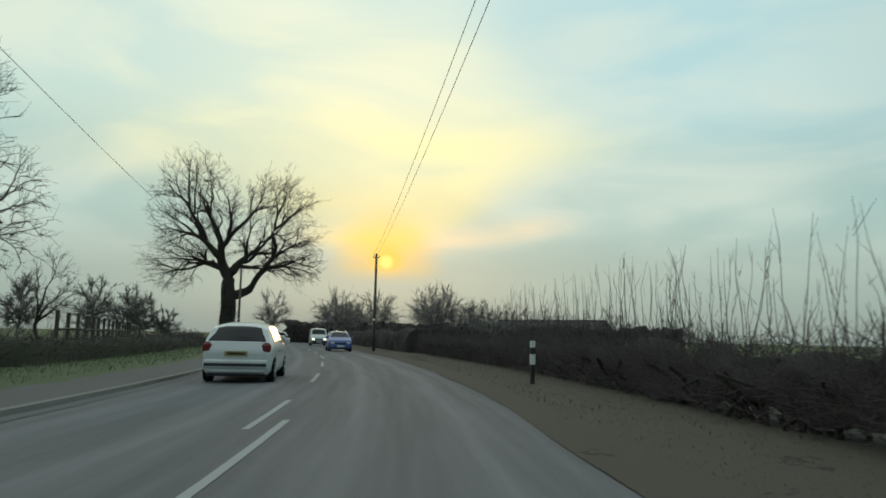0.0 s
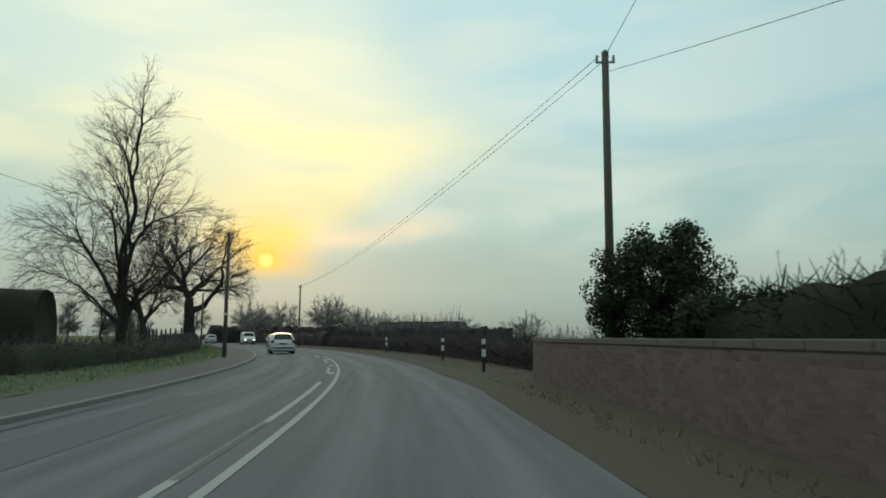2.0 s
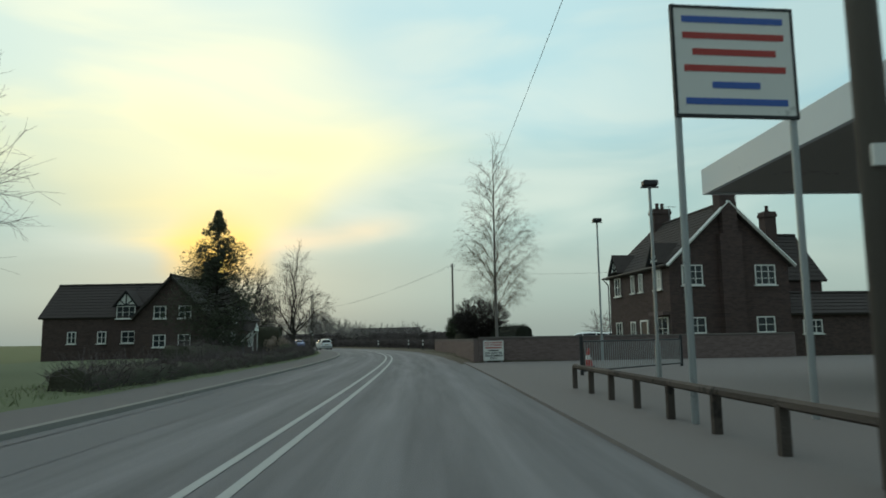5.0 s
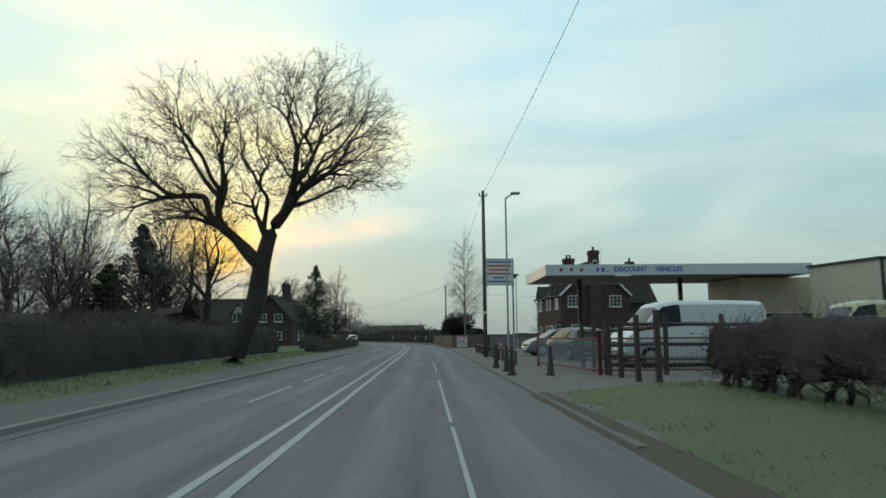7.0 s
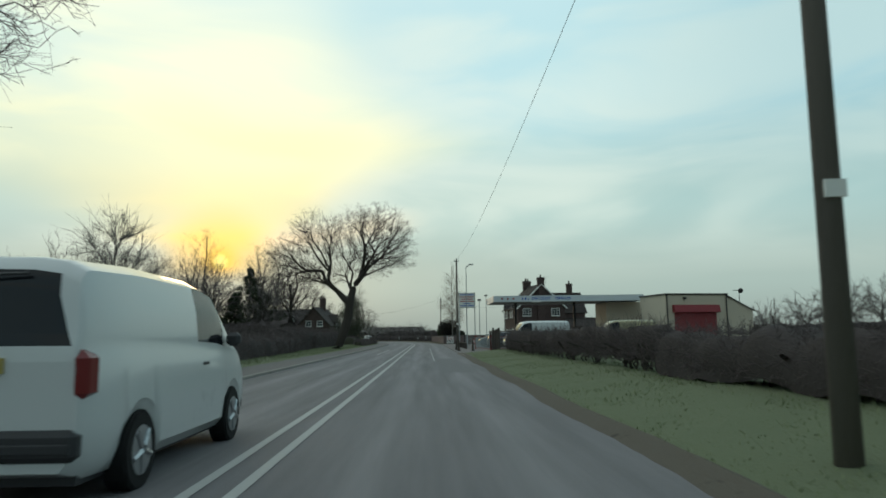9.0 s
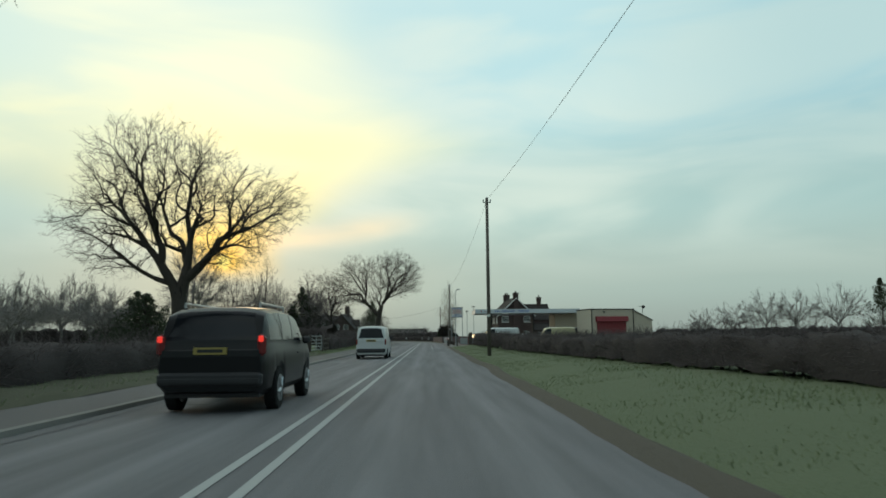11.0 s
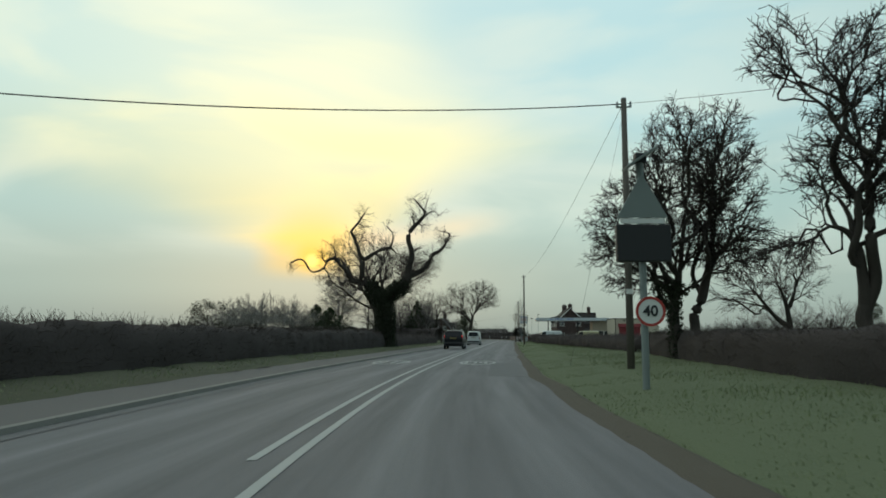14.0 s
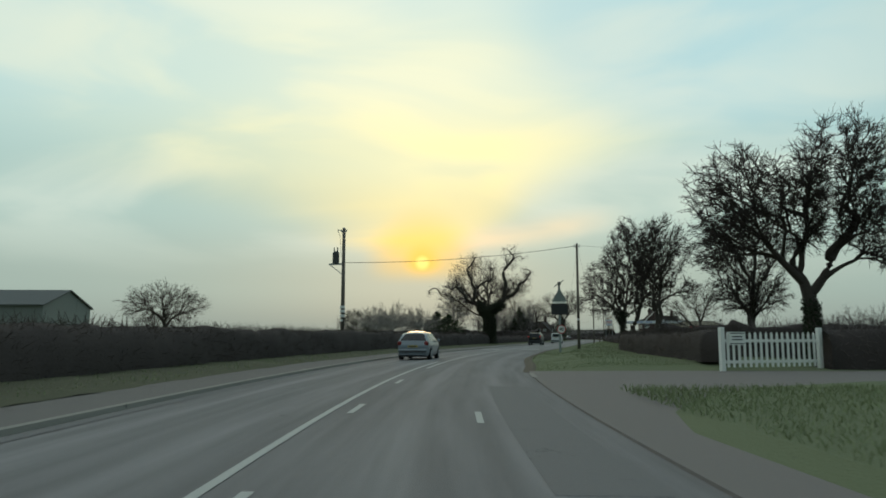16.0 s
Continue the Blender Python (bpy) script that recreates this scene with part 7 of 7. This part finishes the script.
def car(label, kind, colour, m, category="car", name="car", rear=None, front=None, group="", panel_sides=False):
    k = CAR_KINDS[kind]
    L, W, cl, wr = k["L"], k["W"], k["clear"], k["wheel"]
    t = thing(name, label, category, m, group)
    y0, y1 = -L / 2, L / 2
    ty, tz = [p[0] for p in k["top"]], [p[1] for p in k["top"]]
    sh = k["belt"][0]

    def arch(y):
        """Sill height, cut by the wheel arches."""
        z = cl
        for a in k["axles"]:
            d = abs(y - a)
            if d < wr + 0.06:
                z = max(z, wr + math.sqrt((wr + 0.06) ** 2 - d * d))
        return z

    ys = sorted(set(ty + [y0 + 0.03, y0 + 0.07, y0 + 0.11] + [round(y0 + (i + 0.5) * L / 64, 4) for i in range(64)]))
    rings = []
    for y in ys:
        r = abs(y) / (L / 2)
        w = W / 2 * (1 - 0.09 * r ** 10 - 0.05 * r ** 3)
        top = float(np.mean(np.interp([y - 0.035, y, y + 0.035], ty, tz)))
        belt = min(float(np.interp(y, (y0, y1), k["belt"])), top - 0.02)
        hc = top - belt
        low = cl + 0.07 * max(0.0, r - 0.9) / 0.1
        s = arch(y)
        z1, z2 = max(low, s), max(low + 0.10, s + 0.01)
        z3 = max(z2 + 0.02, min(low + 0.36, belt - 0.14))
        z4 = max(z3 + 0.02, belt - 0.09)
        wt = w * 0.96 - k["tumble"] * hc
        up = lambda f: (w * 0.96 + (wt - w * 0.96) * f + 0.03 * math.sin(math.pi * f) * min(1, hc * 2), max(belt, z4 + 0.005) + (top - belt) * f * 0.97)
        soft = min(1.0, hc / 0.3)
        half = [(0.0, low), (w * 0.86, z1 if s <= cl else low), (w * 0.97, z2 if s <= cl else s), (w, z3), (w * 0.99, z4), up(0.0), up(0.12), up(0.5), up(0.86), (wt - 0.09 * soft - 0.02, top - 0.040 * soft), (wt * 0.55, top - 0.010 * soft), (0.0, top)]
        rings.append([(-x, y, z) for x, z in half] + [(x, y, z) for x, z in half[-2::-1]])
    n = 23
    verts = np.array(rings).reshape(-1, 3)
    skins = collections.defaultdict(list)
    for i in range(len(ys) - 1):
        ym = (ys[i] + ys[i + 1]) / 2
        for a in range(n - 1):
            j, side = (a, 0) if a < 11 else (21 - a, 1)
            key = "body"
            if j in (6, 7):
                for q, (a0, a1) in enumerate(k["sides"]):
                    if a0 < ym < a1 and np.interp(ym, ty, tz) > np.interp(ym, (y0, y1), k["belt"]) + 0.22:
                        key = ("side_window", side, q)
            elif j > 8 and k["screen"][0] < ym < k["screen"][1]:
                key = "windscreen"
            elif j > 8 and k["tail"][0] < ym < k["tail"][1]:
                key = "rear_window"
            skins[key].append((i * n + a, i * n + a + 1, (i + 1) * n + a + 1, (i + 1) * n + a))
    for i in (0, len(ys) - 1):
        for a in range(11):
            skins["body"].append((i * n + a, i * n + a + 1, i * n + n - 2 - a, i * n + n - 1 - a))
    for key, quads in skins.items():
        used, idx = np.unique(np.array(quads), return_inverse=True)
        pane = key != "body"
        ob = quick_mesh(key if isinstance(key, str) else key[0], verts[used], idx.reshape(-1, 4), CARGLASS if pane else colour, t, "" if pane else "painted body", smooth=True)
        ob.data.set_sharp_from_angle(angle=radians(38))
    nose = float(np.interp(y1 - 0.1, ty, tz))
    tall = kind != "hatchback"
    # bumpers, lamps, plates
    part("rear_bumper", boxes((-W / 2 * 0.88, W / 2 * 0.88, y0 - 0.05, y0 + 0.1, cl + 0.14, cl + 0.36), bevel=0.045), TRIMB if tall else colour, t)
    part("bumper_strip", boxes((-W / 2 * 0.84, W / 2 * 0.84, y0 - 0.062, y0 - 0.03, cl + 0.20, cl + 0.27), bevel=0.008), TRIMB, t, "black rubbing strip")
    part("front_bumper", boxes((-W / 2 * 0.86, W / 2 * 0.86, y1 - 0.1, y1 + 0.05, cl + 0.06, cl + 0.30), bevel=0.045), TRIMB if tall else colour, t)
    for sx in (-1, 1):
        x0, x1 = sorted((sx * W / 2 * (0.78 if tall else 0.68), sx * W / 2 * 0.925))
        zt = sh + (0.16 if kind == "suv" else 0.0 if tall else 0.03)
        lamp_h = 0.36 if tall else 0.25
        part("tail_lamp", boxes((x0, x1, y0 - 0.015, y0 + (0.24 if kind != "suv" else 0.16), zt - lamp_h, zt), bevel=0.06), LAMPR, t, "red tail lamp")
        if rear:
            part("brake_lamp", boxes((x0 + 0.03, x1 - 0.03, y0 - 0.022, y0 + 0.02, zt - 0.13, zt - 0.03), bevel=0.01), rear, t, "lit red brake lamp")
        fx0, fx1 = sorted((sx * W / 2 * 0.50, sx * W / 2 * 0.84))
        part("head_lamp", boxes((fx0, fx1, y1 - 0.2, y1 - 0.012, nose - 0.20, nose - 0.05), bevel=0.04), front or LAMPW, t, "clear head lamp")
        mx, my = sx * (W / 2 + 0.07), k["screen"][1] - 0.28
        part("door_mirror", boxes((mx - 0.09, mx + 0.07, my - 0.06, my + 0.06, sh - 0.02, sh + 0.13), bevel=0.04), TRIMB if tall else colour, t)
        for hy in (-0.62, 0.15) if not tall else (0.2,):
            part("door_handle", boxes((sx * W / 2 * 0.985 - 0.015, sx * W / 2 * 0.985 + 0.015, hy, hy + 0.17, sh - 0.20, sh - 0.17)), TRIMB, t)
    pz = cl + 0.44 if not tall else sh - 0.16
    part("number_plate", boxes((-0.26, 0.26, y0 - 0.022, y0 + 0.03, pz, pz + 0.11)), PLATEY, t, "yellow plate with plain dark bar")
    part("plate_bar", boxes((-0.2, 0.2, y0 - 0.026, y0 - 0.022, pz + 0.03, pz + 0.08)), TRIMB, t)
    part("number_plate", boxes((-0.26, 0.26, y1 + 0.05, y1 + 0.063, cl + 0.12, cl + 0.23)), WHITE, t, "white front plate")
    part("grille", boxes((-0.42, 0.42, y1 - 0.06, y1 + 0.012, nose - 0.20, nose - 0.09), bevel=0.01), TRIMB, t)
    part("underbody", boxes((-W / 2 * 0.80, W / 2 * 0.80, y0 + 0.15, y1 - 0.15, cl - 0.04, cl + 0.45)), TRIMB, t)
    if kind == "suv":
        for sx in (-1, 1):
            part("roof_rail", rods(((sx * 0.62, -1.6, 1.77), (sx * 0.62, 0.3, 1.77), 0.022), ((sx * 0.62, -1.6, 1.70), (sx * 0.62, -1.6, 1.78), 0.02), ((sx * 0.62, 0.3, 1.68), (sx * 0.62, 0.3, 1.78), 0.02), sides=6), RIM, t, "silver roof rail")
    else:
        wy = k["tail"][0] + 0.07
        part("rear_wiper", rods(((0, wy - 0.05, float(np.interp(wy, ty, tz)) + 0.035), (0.36, wy - 0.02, float(np.interp(wy, ty, tz)) + 0.045), 0.012), sides=5), TRIMB, t)
    for a in k["axles"]:
        for sx in (-1, 1):
            xc = sx * (W / 2 - 0.115)
            wh = new("wheel")
            wh.parent = t
            wh.matrix_local = pose(xc, a, wr, 0, 90, 0)
            part("tyre", rods(((0, 0, -0.085), (0, 0, 0.085), wr), ((0, 0, -0.1), (0, 0, 0.1), wr * 0.93), sides=28), TYRE, wh)
            hub = rods(((0, 0, -0.104), (0, 0, 0.104), wr * 0.62), sides=20)
            for q in range(5):
                c_, s_ = math.cos(q * 1.2566), math.sin(q * 1.2566)
                for zz in (-0.107, 0.107):
                    add_rod(hub, (c_ * wr * 0.1, s_ * wr * 0.1, zz), (c_ * wr * 0.58, s_ * wr * 0.58, zz), wr * 0.09, wr * 0.07, sides=5)
            part("rim", hub, RIM, wh)
    return t


BLUE_CAR, WHITE_CAR, BLACK_CAR = paint("blue_car_paint", (0.06, 0.10, 0.30)), paint("white_car_paint", (0.62, 0.63, 0.62)), paint("black_car_paint", (0.010, 0.0105, 0.012), 0.35, 0.1)
SILVER_CAR, VAN_WHITE, GREEN_GREY = paint("silver_car_paint", (0.165, 0.195, 0.225)), paint("white_van_paint", (0.55, 0.57, 0.56)), paint("dark_grey_car_paint", (0.05, 0.055, 0.06))
RED_CAR = paint("dark_red_car_paint", (0.14, 0.02, 0.02))

car("blue family hatchback driving in the near lane", "hatchback", BLUE_CAR, at_road(-54, 0.2, 0.03, 180))
car("white panel van with lit head lamps behind the blue car", "van", VAN_WHITE, at_road(-78, 0.1, 0.03, 180), "van", "van", front=LIT, panel_sides=True)
car("white hatchback driving away round the bend", "hatchback", WHITE_CAR, at_road(-19.5, -3.7, 0.02))
car("white car far along the bend", "hatchback", WHITE_CAR, at_road(-96, -3.6, 0.02))
car("black off-roader with lit brake lamps driving away", "suv", BLACK_CAR, at_road(170.7, -3.6, 0.02), rear=BRAKE)
car("pale van driving away past the garage", "van", VAN_WHITE, at_road(142.5, -3.3, 0.02), "van", "van", panel_sides=True)
car("silver-green hatchback driving away along the hedge", "hatchback", SILVER_CAR, at_road(235.3, -3.65, 0.02))

# cars for sale on the forecourt
lot = (("dark saloon parked on the forecourt", "hatchback", GREEN_GREY, (15.4, -82.0), 12), ("silver car parked on the forecourt", "hatchback", SILVER_CAR, (15.6, -75.5), 100),
       ("grey car parked under the canopy", "hatchback", GREEN_GREY, (20.5, -75.0), 95), ("blue car parked beside the kiosk", "hatchback", BLUE_CAR, (25.0, -77.5), 170),
       ("white car parked on the forecourt", "hatchback", WHITE_CAR, (21.5, -83.0), 10), ("dark red car parked on the forecourt", "hatchback", RED_CAR, (25.5, -84.0), 8))
for lab, kind, col, (x, y), turn in lot:
    car(lab, kind, col, pose(x, y, 0.08, 0, 0, turn), group="cars for sale")
car("white van parked behind the rail fence", "big_van", VAN_WHITE, pose(18.0, -89.5, 0.08, 0, 0, 100), "van", "van", panel_sides=True, group="cars for sale")
car("pale yellow van parked behind the hedge", "big_van", paint("yellow_van_paint", (0.40, 0.36, 0.20)), pose(25.5, -88.0, 0.08, 0, 0, 95), "van", "van", panel_sides=True, group="cars for sale")
car("white car parked behind the house wall", "hatchback", WHITE_CAR, pose(16.5, -37.0, 0.05, 0, 0, 80))
car("white car parked beside the house", "hatchback", WHITE_CAR, pose(19.0, -32.0, 0.05, 0, 0, 80))
